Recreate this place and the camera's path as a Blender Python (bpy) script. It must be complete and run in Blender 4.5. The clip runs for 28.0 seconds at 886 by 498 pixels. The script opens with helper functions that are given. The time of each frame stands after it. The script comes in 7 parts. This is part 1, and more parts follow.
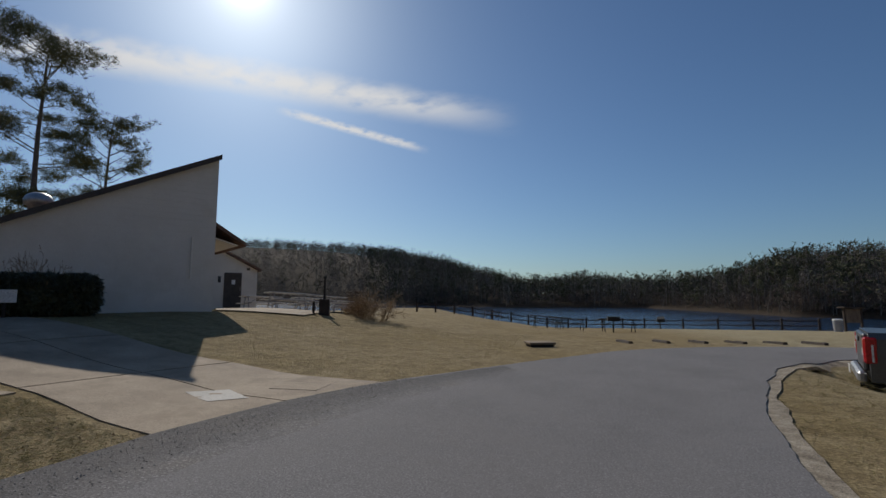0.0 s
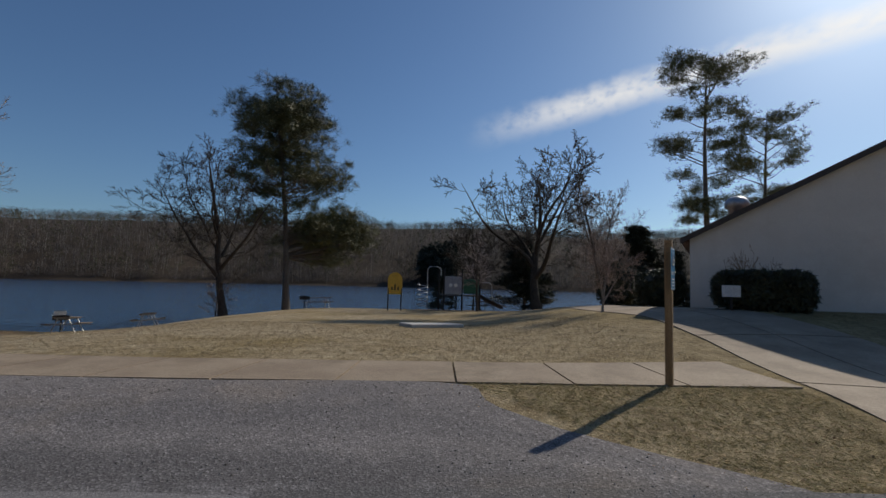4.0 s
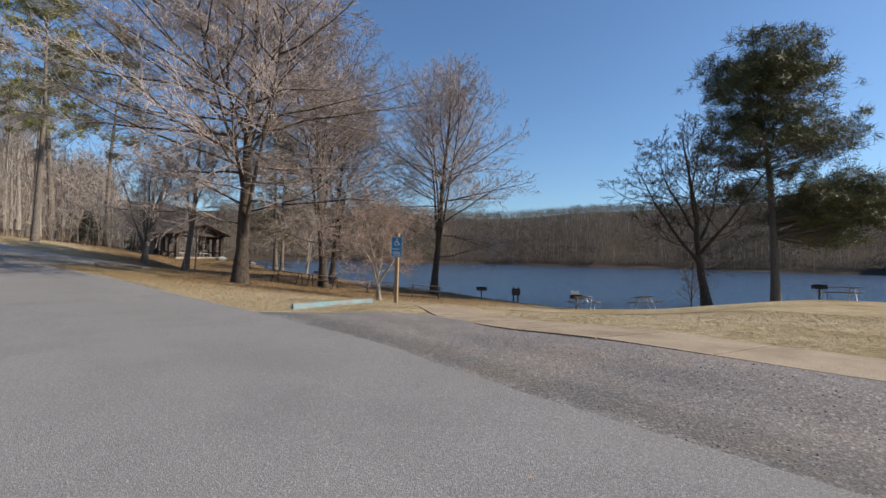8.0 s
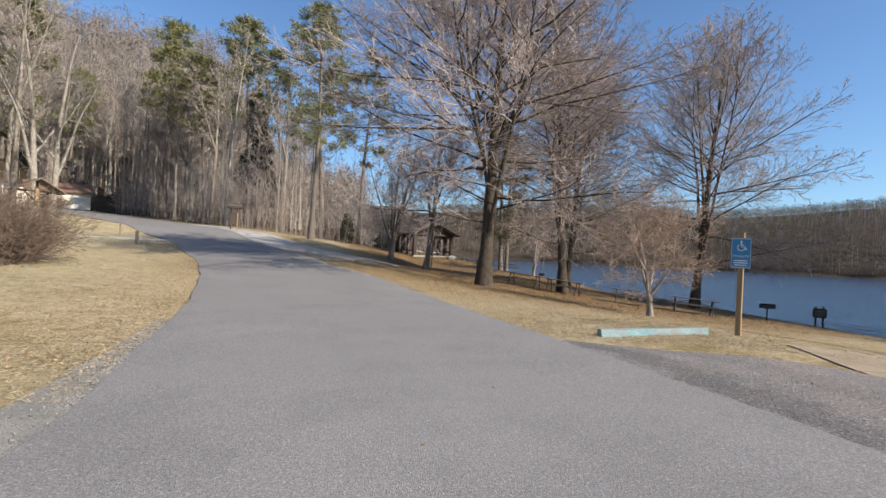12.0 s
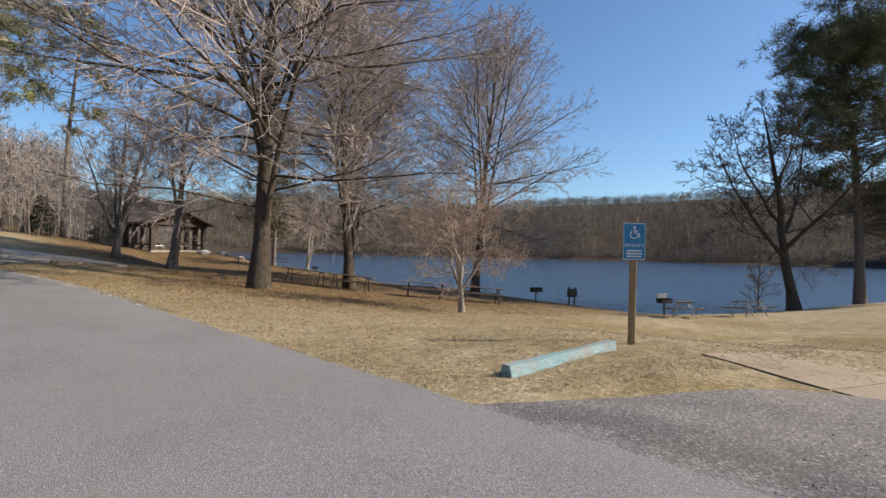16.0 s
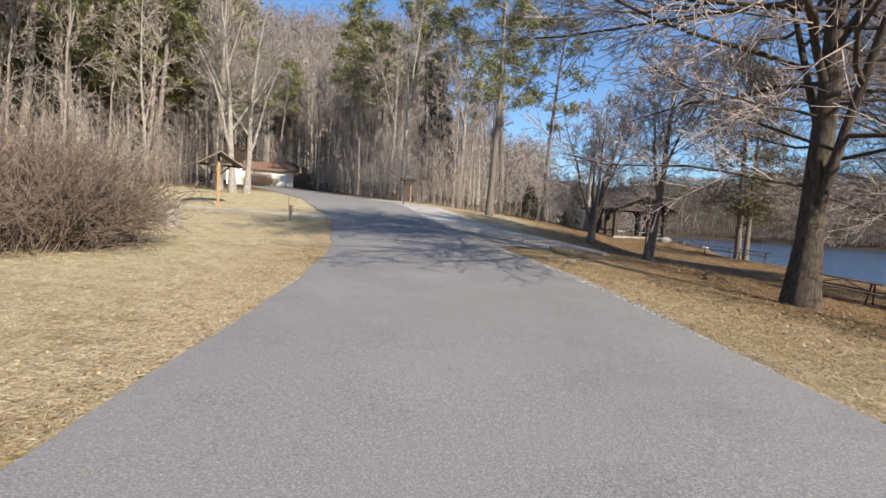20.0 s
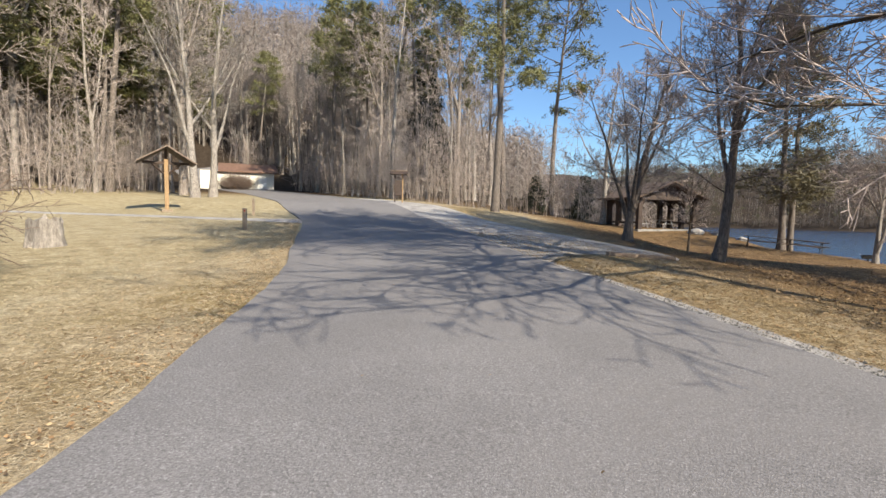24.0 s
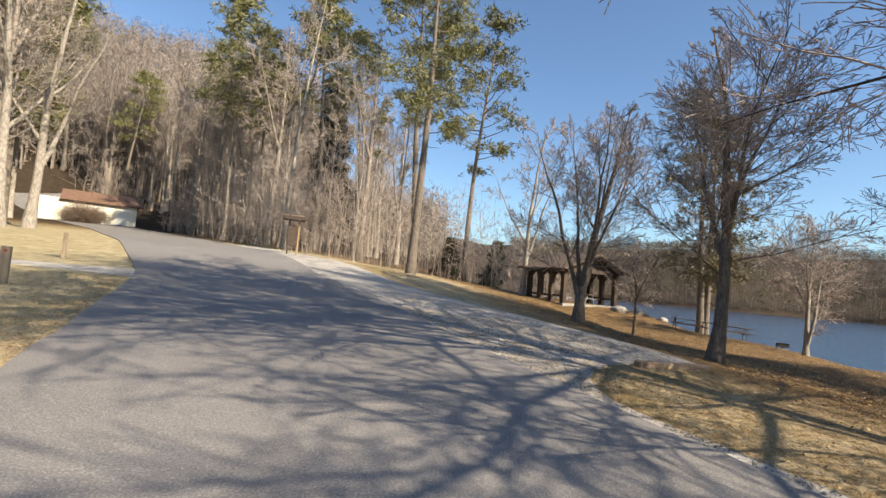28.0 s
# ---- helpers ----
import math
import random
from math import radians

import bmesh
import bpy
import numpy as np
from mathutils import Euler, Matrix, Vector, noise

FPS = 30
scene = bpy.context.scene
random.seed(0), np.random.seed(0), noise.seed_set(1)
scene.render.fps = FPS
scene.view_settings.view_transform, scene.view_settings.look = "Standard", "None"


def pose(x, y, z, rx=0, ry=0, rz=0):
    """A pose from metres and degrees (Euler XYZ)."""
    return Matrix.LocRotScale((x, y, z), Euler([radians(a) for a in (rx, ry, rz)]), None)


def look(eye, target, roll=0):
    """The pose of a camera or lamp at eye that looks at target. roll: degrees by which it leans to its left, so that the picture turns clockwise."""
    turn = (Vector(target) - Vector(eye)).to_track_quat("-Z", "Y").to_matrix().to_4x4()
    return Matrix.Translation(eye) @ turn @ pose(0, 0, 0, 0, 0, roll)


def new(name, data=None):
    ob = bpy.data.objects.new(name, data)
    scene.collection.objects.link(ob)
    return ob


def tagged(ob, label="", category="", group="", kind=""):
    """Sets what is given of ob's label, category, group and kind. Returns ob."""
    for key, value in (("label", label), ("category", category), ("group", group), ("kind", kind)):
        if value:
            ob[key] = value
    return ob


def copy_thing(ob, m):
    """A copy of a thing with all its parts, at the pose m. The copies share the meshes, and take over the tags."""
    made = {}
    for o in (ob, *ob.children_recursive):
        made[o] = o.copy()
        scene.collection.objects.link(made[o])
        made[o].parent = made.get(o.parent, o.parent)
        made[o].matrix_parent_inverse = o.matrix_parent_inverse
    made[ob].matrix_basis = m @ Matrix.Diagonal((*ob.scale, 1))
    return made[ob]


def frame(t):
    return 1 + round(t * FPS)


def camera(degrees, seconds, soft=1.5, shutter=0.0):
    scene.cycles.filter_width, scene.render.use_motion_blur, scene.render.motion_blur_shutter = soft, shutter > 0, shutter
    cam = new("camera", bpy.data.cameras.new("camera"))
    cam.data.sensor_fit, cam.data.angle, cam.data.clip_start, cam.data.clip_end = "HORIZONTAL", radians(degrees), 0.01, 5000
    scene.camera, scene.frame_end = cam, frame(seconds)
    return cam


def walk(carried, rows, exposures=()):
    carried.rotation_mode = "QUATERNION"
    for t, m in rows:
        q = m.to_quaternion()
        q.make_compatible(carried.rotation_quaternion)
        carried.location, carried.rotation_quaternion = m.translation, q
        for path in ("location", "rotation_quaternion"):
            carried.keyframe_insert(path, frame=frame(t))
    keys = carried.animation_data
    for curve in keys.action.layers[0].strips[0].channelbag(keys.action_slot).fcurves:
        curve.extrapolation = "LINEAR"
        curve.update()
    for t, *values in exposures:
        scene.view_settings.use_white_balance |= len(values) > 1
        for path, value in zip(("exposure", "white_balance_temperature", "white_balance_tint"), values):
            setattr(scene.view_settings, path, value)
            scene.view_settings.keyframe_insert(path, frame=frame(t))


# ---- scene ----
cam = camera(86.3, 28.0)
PATH = [
    (0, (-0.435, 2.719, 1.37), (0.203, 0.834, 1.57), 0.2),
    (0.5, (-0.344, 2.734, 1.338), (0.477, 0.921, 1.531), 0.4),
    (1, (-0.318, 2.744, 1.352), (0.727, 1.048, 1.53), -0.2),
    (1.5, (-0.203, 2.842, 1.359), (1.039, 1.285, 1.54), -0.5),
    (2, (-0.022, 3.027, 1.35), (1.409, 1.642, 1.532), -1.3),
    (2.5, (0.156, 3.192, 1.372), (1.832, 2.118, 1.565), -1.1),
    (3, (0.309, 3.353, 1.349), (2.17, 2.647, 1.537), 0.4),
    (3.5, (0.482, 3.462, 1.369), (2.441, 3.09, 1.52), 1.3),
    (4, (0.612, 3.571, 1.376), (2.605, 3.494, 1.517), 1.5),
    (4.5, (0.731, 3.78, 1.33), (2.71, 4.055, 1.432), 1.8),
    (6.5, (0.425, 6.143, 1.182), (2.035, 7.328, 1.239), 1.6),
    (7, (0.402, 6.525, 1.192), (1.956, 7.781, 1.274), 1.0),
    (7.5, (0.478, 6.938, 1.206), (1.949, 8.292, 1.272), 1.1),
    (8, (0.493, 7.317, 1.197), (1.875, 8.762, 1.234), 1.3),
    (8.5, (0.455, 7.739, 1.22), (1.72, 9.287, 1.248), 0.8),
    (9, (0.491, 8.232, 1.209), (1.516, 9.949, 1.223), 2.5),
    (9.5, (0.453, 8.591, 1.215), (1.266, 10.419, 1.226), 0.8),
    (10, (0.391, 9.025, 1.244), (1.136, 10.881, 1.239), 0.7),
    (10.5, (0.45, 9.582, 1.224), (1.08, 11.48, 1.227), 0.2),
    (11, (0.417, 10.013, 1.23), (0.942, 11.943, 1.253), 0.3),
    (11.5, (0.38, 10.434, 1.261), (0.915, 12.361, 1.271), 1.8),
    (12, (0.46, 10.915, 1.238), (1.106, 12.808, 1.247), 2.7),
    (12.5, (0.655, 11.432, 1.201), (1.791, 13.078, 1.222), -0.0),
    (13, (0.781, 11.822, 1.18), (2.267, 13.162, 1.193), 0.1),
    (13.5, (1.075, 12.292, 1.197), (2.77, 13.354, 1.169), 0.1),
    (15.5, (1.371, 14.053, 1.274), (3.01, 15.199, 1.264), 1.0),
    (16, (1.394, 14.595, 1.257), (2.859, 15.956, 1.263), 1.4),
    (16.5, (1.46, 15.151, 1.29), (2.707, 16.714, 1.29), 1.8),
    (17, (1.459, 15.689, 1.257), (2.462, 17.419, 1.244), 1.4),
    (17.5, (1.309, 16.167, 1.307), (2.033, 18.031, 1.282), 0.6),
    (18, (1.241, 16.689, 1.352), (1.676, 18.641, 1.316), 2.0),
    (18.5, (1.104, 17.24, 1.354), (1.268, 19.232, 1.292), 2.4),
    (19, (1.046, 17.781, 1.356), (1.041, 19.78, 1.289), 2.2),
    (19.5, (1.012, 18.475, 1.379), (0.916, 20.472, 1.311), 4.1),
    (20, (0.968, 19.14, 1.393), (0.891, 21.134, 1.26), 3.3),
    (20.5, (0.998, 19.909, 1.403), (0.968, 21.903, 1.258), 3.9),
    (21, (0.906, 20.628, 1.41), (0.878, 22.624, 1.286), 1.7),
    (21.5, (0.833, 21.361, 1.377), (0.882, 23.356, 1.243), 1.9),
    (23.5, (0.326, 23.96, 1.417), (0.292, 25.956, 1.297), 2.7),
    (24, (0.188, 24.663, 1.415), (0.144, 26.658, 1.275), 1.0),
    (24.5, (-0.003, 25.382, 1.433), (-0.075, 27.376, 1.301), 1.6),
    (25, (-0.138, 26.109, 1.431), (-0.148, 28.106, 1.32), 0.8),
    (25.5, (-0.215, 26.829, 1.481), (-0.193, 28.827, 1.382), 2.4),
    (26, (-0.308, 27.572, 1.538), (-0.208, 29.567, 1.443), 2.1),
    (26.5, (-0.299, 28.332, 1.548), (-0.072, 30.315, 1.421), 2.1),
    (27, (-0.391, 29.038, 1.585), (-0.087, 31.012, 1.478), 0.2),
    (27.5, (-0.467, 29.775, 1.632), (-0.081, 31.737, 1.683), 2.0),
    (28, (-0.619, 30.335, 1.625), (-0.23, 32.292, 1.752), 4.8),
]
walk(cam, [(t, look(eye, target, roll)) for t, eye, target, roll in PATH],
     exposures=[(0, -0.93, 6950, 10), (2, -0.93, 6950, 10), (4, -0.68, 7000, 10), (5.5, -0.1, 7150, 10), (8, 0.32, 7250, 10), (11, 0.62, 7100, 10), (13, 0.54, 7400, 10), (16, 0.45, 7450, 10), (18, 0.68, 7200, 10), (26, 0.8, 7700, 10), (28, 0.93, 8450, 10)])

# ---- light ----
SUN_AZ, SUN_EL = -47.0, 33.0        # degrees from +x, and above the horizon
world = bpy.data.worlds.new("sky")
scene.world = world
world.use_nodes = True
_n, _l = world.node_tree.nodes, world.node_tree.links
_sky = _n.new("ShaderNodeTexSky")
_sky.sky_type = "NISHITA"
_sky.sun_disc = False
_sky.sun_elevation = radians(SUN_EL)
_sky.sun_rotation = radians(90.0 - SUN_AZ)
_sky.air_density, _sky.dust_density, _sky.ozone_density = 1.0, 0.6, 3.0
_dir = _n.new("ShaderNodeTexCoord").outputs["Generated"]


def _math(op, a, b=None, c=None):
    m = _n.new("ShaderNodeMath")
    m.operation = op
    for sock, v in zip(m.inputs, (a, b, c)):
        if v is None:
            continue
        if isinstance(v, (int, float)):
            sock.default_value = v
        else:
            _l.new(v, sock)
    return m.outputs[0]


def _dot(v):
    m = _n.new("ShaderNodeVectorMath")
    m.operation = "DOT_PRODUCT"
    _l.new(_dir, m.inputs[0])
    m.inputs[1].default_value = v
    return m.outputs["Value"]


def _span(x, lo, hi):
    m = _n.new("ShaderNodeMapRange")
    m.interpolation_type = "SMOOTHSTEP"
    m.inputs[1].default_value, m.inputs[2].default_value = lo, hi
    _l.new(x, m.inputs[0])
    return m.outputs[0]


def cloud_streak(across, middle, offset, width, reach, tip, wisp):
    """A thin cloud along the great circle square to across, fading at its ends."""
    grain = _n.new("ShaderNodeTexNoise")
    squash = _n.new("ShaderNodeMapping")
    squash.inputs["Rotation"].default_value = (0, 0, radians(40))
    squash.inputs["Scale"].default_value = (wisp, wisp * 3, wisp * 4)
    _l.new(_dir, squash.inputs["Vector"])
    _l.new(squash.outputs[0], grain.inputs["Vector"])
    grain.inputs["Detail"].default_value = 3
    wob = _math("MULTIPLY_ADD", grain.outputs["Fac"], width * 0.5, -width * 0.25 - offset)
    off = _math("ABSOLUTE", _math("ADD", _dot(across), wob))
    band = _span(off, width, 0.0)
    ends = _span(_dot(middle), reach, tip)
    return _math("MULTIPLY", _math("MULTIPLY", band, ends), _span(grain.outputs["Fac"], 0.1, 0.6))


_cloud = _math("ADD", cloud_streak((0.2701, -0.3153, -0.9097), (0.6727, -0.6142, 0.4126), 0.014, 0.042, 0.80, 0.95, 2.0),
               cloud_streak((0.3324, -0.1862, -0.9246), (0.4667, -0.8194, 0.3328), 0.0, 0.012, 0.987, 0.997, 6.0))
_cloud = _math("MULTIPLY", _cloud, 0.95)
_mix = _n.new("ShaderNodeMix")
_mix.data_type = "RGBA"
_l.new(_cloud, _mix.inputs[0])
_tint = _n.new("ShaderNodeMix")
_tint.data_type, _tint.blend_type = "RGBA", "MULTIPLY"
_tint.inputs[0].default_value = 1.0
_l.new(_sky.outputs[0], _tint.inputs[6])
_tint.inputs[7].default_value = (0.73, 0.97, 1.22, 1)
_l.new(_tint.outputs[2], _mix.inputs[6])
_mix.inputs[7].default_value = (11.5, 12.0, 12.8, 1)
# the bright ring of haze close round the sun
_a, _e = radians(SUN_AZ), radians(SUN_EL)
_near = _dot((math.cos(_a) * math.cos(_e), math.sin(_a) * math.cos(_e), math.sin(_e)))
_near = _math("MAXIMUM", _near, 0.0)
_glow = _math("ADD", _math("MULTIPLY", _math("POWER", _near, 5200.0), 90.0), _math("ADD", _math("MULTIPLY", _math("POWER", _near, 700.0), 9.0), _math("MULTIPLY", _math("POWER", _near, 70.0), 4.5)))
_sum = _n.new("ShaderNodeMix")
_sum.data_type, _sum.blend_type = "RGBA", "ADD"
_sum.inputs[0].default_value = 1.0
_l.new(_mix.outputs[2], _sum.inputs[6])
_l.new(_glow, _sum.inputs[7])
_l.new(_sum.outputs[2], _n["Background"].inputs[0])
_n["Background"].inputs[1].default_value = 0.105
sun = new("sun", bpy.data.lights.new("sun", "SUN"))
sun.data.energy, sun.data.angle, sun.data.color = 5.0, radians(0.5), (1.0, 0.95, 0.87)
sun.matrix_world = look((0, 0, 60), (-60 * math.cos(_a) * math.cos(_e), -60 * math.sin(_a) * math.cos(_e), 60 - 60 * math.sin(_e)))


# ---- materials ----
def ramp(nt, fac, stops):
    r = nt.nodes.new("ShaderNodeValToRGB")
    while len(r.color_ramp.elements) < len(stops):
        r.color_ramp.elements.new(0.5)
    for el, (p, c) in zip(r.color_ramp.elements, stops):
        el.position, el.color = p, (*c, 1)
    nt.links.new(fac, r.inputs[0])
    return r.outputs[0]


def noise_tex(nt, vec, scale, detail=4.0, rough=0.6, stretch=None):
    if stretch:
        m = nt.nodes.new("ShaderNodeMapping")
        m.inputs["Scale"].default_value = stretch
        nt.links.new(vec, m.inputs["Vector"])
        vec = m.outputs[0]
    n = nt.nodes.new("ShaderNodeTexNoise")
    n.inputs["Scale"].default_value, n.inputs["Detail"].default_value, n.inputs["Roughness"].default_value = scale, detail, rough
    nt.links.new(vec, n.inputs["Vector"])
    return n.outputs["Fac"]


def mix_color(nt, fac, a, b, mode="MIX"):
    m = nt.nodes.new("ShaderNodeMix")
    m.data_type, m.blend_type = "RGBA", mode
    for sock, v in ((m.inputs[0], fac), (m.inputs[6], a), (m.inputs[7], b)):
        if isinstance(v, (int, float)):
            sock.default_value = v
        elif isinstance(v, tuple):
            sock.default_value = (*v, 1)
        else:
            nt.links.new(v, sock)
    return m.outputs[2]


def surface(name, dark, light, scale=6.0, fine=60.0, rough=0.8, bump=0.3, metal=0.0, stain=None, stain_scale=0.8, stretch=None, vary=0.0, wide=(0.35, 0.65), speck=(0.62, 1.3)):
    """A material with a coarse and a fine grain, stains and relief, in metres."""
    m = bpy.data.materials.new(name)
    m.use_nodes = True
    nt = m.node_tree
    b = nt.nodes["Principled BSDF"]
    g = nt.nodes.new("ShaderNodeTexCoord").outputs["Object"]
    coarse = noise_tex(nt, g, scale, 5, 0.65, stretch)
    small = noise_tex(nt, g, fine, 3, 0.7, stretch)
    col = ramp(nt, coarse, [(wide[0], dark), (wide[1], light)])
    grain = ramp(nt, small, [(0.3, (speck[0],) * 3), (0.7, (speck[1],) * 3)])
    col = mix_color(nt, 1.0, col, grain, "MULTIPLY")
    if stain:
        s = ramp(nt, noise_tex(nt, g, stain_scale, 6, 0.7), [(0.5, (0, 0, 0)), (0.66, (1, 1, 1))])
        col = mix_color(nt, s, col, stain)
    if vary:
        r = nt.nodes.new("ShaderNodeObjectInfo").outputs["Random"]
        v = ramp(nt, r, [(0.0, (1 - vary,) * 3), (1.0, (1 + vary,) * 3)])
        col = mix_color(nt, 1.0, col, v, "MULTIPLY")
    nt.links.new(col, b.inputs["Base Color"])
    b.inputs["Roughness"].default_value, b.inputs["Metallic"].default_value = rough, metal
    if bump:
        bp = nt.nodes.new("ShaderNodeBump")
        bp.inputs["Strength"].default_value, bp.inputs["Distance"].default_value = bump, 0.02
        nt.links.new(small, bp.inputs["Height"])
        nt.links.new(bp.outputs[0], b.inputs["Normal"])
    return m


def asphalt(name, tone, contrast, size, stain, warm=1.03, bands=None):
    """Rolled asphalt: single stones in light and dark, worn lanes and stains."""
    m = surface(name, tuple(tone * 0.9 * k for k in (warm, 1.0, 1.0)), tuple(tone * 1.08 * k for k in (warm, 1.0, 1.0)), 0.6, 60, 0.88, 0.0, stain=stain, stain_scale=0.3)
    nt = m.node_tree
    b = nt.nodes["Principled BSDF"]
    b.inputs["Specular IOR Level"].default_value = 0.12
    v = nt.nodes.new("ShaderNodeTexVoronoi")
    v.inputs["Scale"].default_value = size
    nt.links.new(nt.nodes.new("ShaderNodeTexCoord").outputs["Object"], v.inputs["Vector"])
    sep = nt.nodes.new("ShaderNodeSeparateColor")
    nt.links.new(v.outputs["Color"], sep.inputs[0])
    stones = ramp(nt, sep.outputs[0], [(0.0, (1 - contrast,) * 3), (0.75, (1.0, 1.0, 1.0)), (0.93, (1 + contrast * 0.7,) * 3), (1.0, (1 + contrast * 1.9,) * 3)])
    old = b.inputs["Base Color"].links[0].from_socket
    nt.links.new(mix_color(nt, 1.0, old, stones, "MULTIPLY"), b.inputs["Base Color"])
    if bands:
        # worn bands along the strip, their borders broken by noise
        at = nt.nodes.new("ShaderNodeAttribute")
        at.attribute_name = "across"
        g = nt.nodes.new("ShaderNodeTexCoord").outputs["Object"]
        wob = nt.nodes.new("ShaderNodeMath")
        wob.operation = "MULTIPLY_ADD"
        wob.inputs[1].default_value = 0.5
        nt.links.new(noise_tex(nt, g, 1.6, 6, 0.75), wob.inputs[0])
        nt.links.new(at.outputs["Fac"], wob.inputs[2])
        tone_by = ramp(nt, wob.outputs[0], [(p + 0.25, (k * c, k, k / c)) for p, k, c in bands])
        nt.links.new(mix_color(nt, 1.0, b.inputs["Base Color"].links[0].from_socket, tone_by, "MULTIPLY"), b.inputs["Base Color"])
    bp = nt.nodes.new("ShaderNodeBump")
    bp.inputs["Strength"].default_value, bp.inputs["Distance"].default_value = 0.35, 0.01
    nt.links.new(v.outputs["Distance"], bp.inputs["Height"])
    nt.links.new(bp.outputs[0], b.inputs["Normal"])
    return m


M_ASPHALT = asphalt("asphalt", 0.222, 0.19, 125, (0.212, 0.203, 0.2), 1.035)
M_APRON = asphalt("gravelly_asphalt", 0.18, 0.38, 60, (0.21, 0.185, 0.165), 1.06, [(-0.1, 1.2, 0.98), (0.06, 1.05, 0.99), (0.14, 0.74, 1.0), (0.28, 0.82, 1.0), (0.42, 1.12, 1.02), (0.62, 0.95, 1.01), (0.74, 1.1, 1.03)])
M_EDGE = asphalt("crumbling_asphalt", 0.17, 0.34, 70, (0.18, 0.165, 0.15), 1.04, [(-0.1, 1.3, 0.99), (0.2, 1.2, 1.0), (0.45, 0.95, 1.0), (0.7, 0.8, 1.0)])
M_SANDY = surface("sandy_gravel", (0.22, 0.18, 0.13), (0.44, 0.375, 0.285), 5, 60, 0.9, 0.9, speck=(0.5, 1.5))
M_GRAVEL = surface("limestone_gravel", (0.27, 0.255, 0.24), (0.45, 0.43, 0.405), 1.5, 55, 0.9, 0.9)
M_CRUMB = surface("crumbled_gravel", (0.19, 0.18, 0.165), (0.32, 0.305, 0.28), 1.5, 60, 0.9, 0.9)
M_CONCRETE = surface("concrete", (0.26, 0.195, 0.135), (0.345, 0.27, 0.19), 1.2, 50, 0.85, 0.25, stain=(0.20, 0.15, 0.10), stain_scale=0.9)
M_PATCH = surface("pale_concrete", (0.48, 0.46, 0.42), (0.58, 0.55, 0.5), 3, 60, 0.85, 0.2)
M_SIDING = surface("cream_siding", (0.74, 0.69, 0.61), (0.81, 0.76, 0.68), 0.7, 30, 0.7, 0.06, stain=(0.7, 0.645, 0.56), stain_scale=0.5, speck=(0.95, 1.04))
M_TRIM = surface("dark_trim", (0.05, 0.04, 0.035), (0.08, 0.065, 0.055), 5, 60, 0.6, 0.2)
M_ROOFBROWN = surface("brown_shingle", (0.13, 0.075, 0.055), (0.24, 0.14, 0.10), 3, 30, 0.9, 0.6)
M_SHINGLE = surface("weathered_shingle", (0.075, 0.052, 0.04), (0.15, 0.105, 0.08), 3, 24, 0.9, 0.7)
M_CEDAR = surface("cedar_board", (0.2, 0.147, 0.1), (0.33, 0.255, 0.182), 3, 40, 0.8, 0.3, stain=(0.25, 0.185, 0.13), stain_scale=2.0, stretch=(5, 5, 0.5), vary=0.14)
M_POST = surface("treated_timber", (0.25, 0.16, 0.08), (0.38, 0.25, 0.13), 4, 50, 0.8, 0.3, stretch=(5, 5, 0.4))
M_OLDWOOD = surface("weathered_wood", (0.14, 0.10, 0.075), (0.25, 0.19, 0.145), 4, 50, 0.85, 0.3, stretch=(4, 4, 0.6), vary=0.12)
M_TABLEWOOD = surface("brown_table_wood", (0.06, 0.042, 0.032), (0.14, 0.098, 0.074), 4, 50, 0.8, 0.3, stretch=(0.6, 4, 4), vary=0.12)
M_DARKWOOD = surface("dark_stained_timber", (0.03, 0.02, 0.016), (0.07, 0.045, 0.033), 3, 50, 0.75, 0.3, vary=0.12)
M_BARK = surface("grey_bark", (0.03, 0.022, 0.015), (0.108, 0.081, 0.06), 9, 45, 0.95, 0.9, stretch=(2.2, 2.2, 0.5))
M_BARK_MID = surface("brown_bark", (0.07, 0.055, 0.045), (0.21, 0.17, 0.142), 8, 45, 0.95, 0.8, stretch=(2.2, 2.2, 0.5))
M_BARK_GREY = surface("woodland_bark", (0.12, 0.10, 0.085), (0.29, 0.25, 0.215), 6, 40, 0.95, 0.6, stretch=(2, 2, 0.5), vary=0.2)
M_BARK_PALE = surface("pale_bark", (0.16, 0.14, 0.12), (0.36, 0.325, 0.285), 5, 40, 0.9, 0.5, stretch=(2, 2, 0.7), vary=0.18)
M_BARK_PINE = surface("pine_bark", (0.1, 0.082, 0.067), (0.225, 0.19, 0.162), 8, 40, 0.95, 0.9, stretch=(2, 2, 0.5), vary=0.1)
M_TWIG = surface("twig", (0.25, 0.2, 0.18), (0.43, 0.36, 0.33), 2, 20, 0.85, 0.0, vary=0.15)
M_HILLWOOD = surface("hillside_wood", (0.15, 0.122, 0.105), (0.29, 0.24, 0.21), 2, 20, 0.9, 0.0, vary=0.25)
M_TWIG_WOOD = surface("woodland_twig", (0.25, 0.205, 0.18), (0.45, 0.385, 0.345), 2, 20, 0.9, 0.0, vary=0.25)
M_TWIG_RED = surface("reddish_twig", (0.24, 0.165, 0.13), (0.41, 0.31, 0.25), 2, 20, 0.85, 0.0)
M_BRONZE = surface("bronze_pine_needles", (0.07, 0.06, 0.028), (0.17, 0.14, 0.065), 0.7, 8, 0.6, 0.0)
M_NEEDLE = surface("pine_needles", (0.075, 0.08, 0.03), (0.21, 0.2, 0.075), 0.7, 8, 0.6, 0.0, vary=0.2)
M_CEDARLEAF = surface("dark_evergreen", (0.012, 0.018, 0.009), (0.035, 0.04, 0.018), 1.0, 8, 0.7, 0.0)
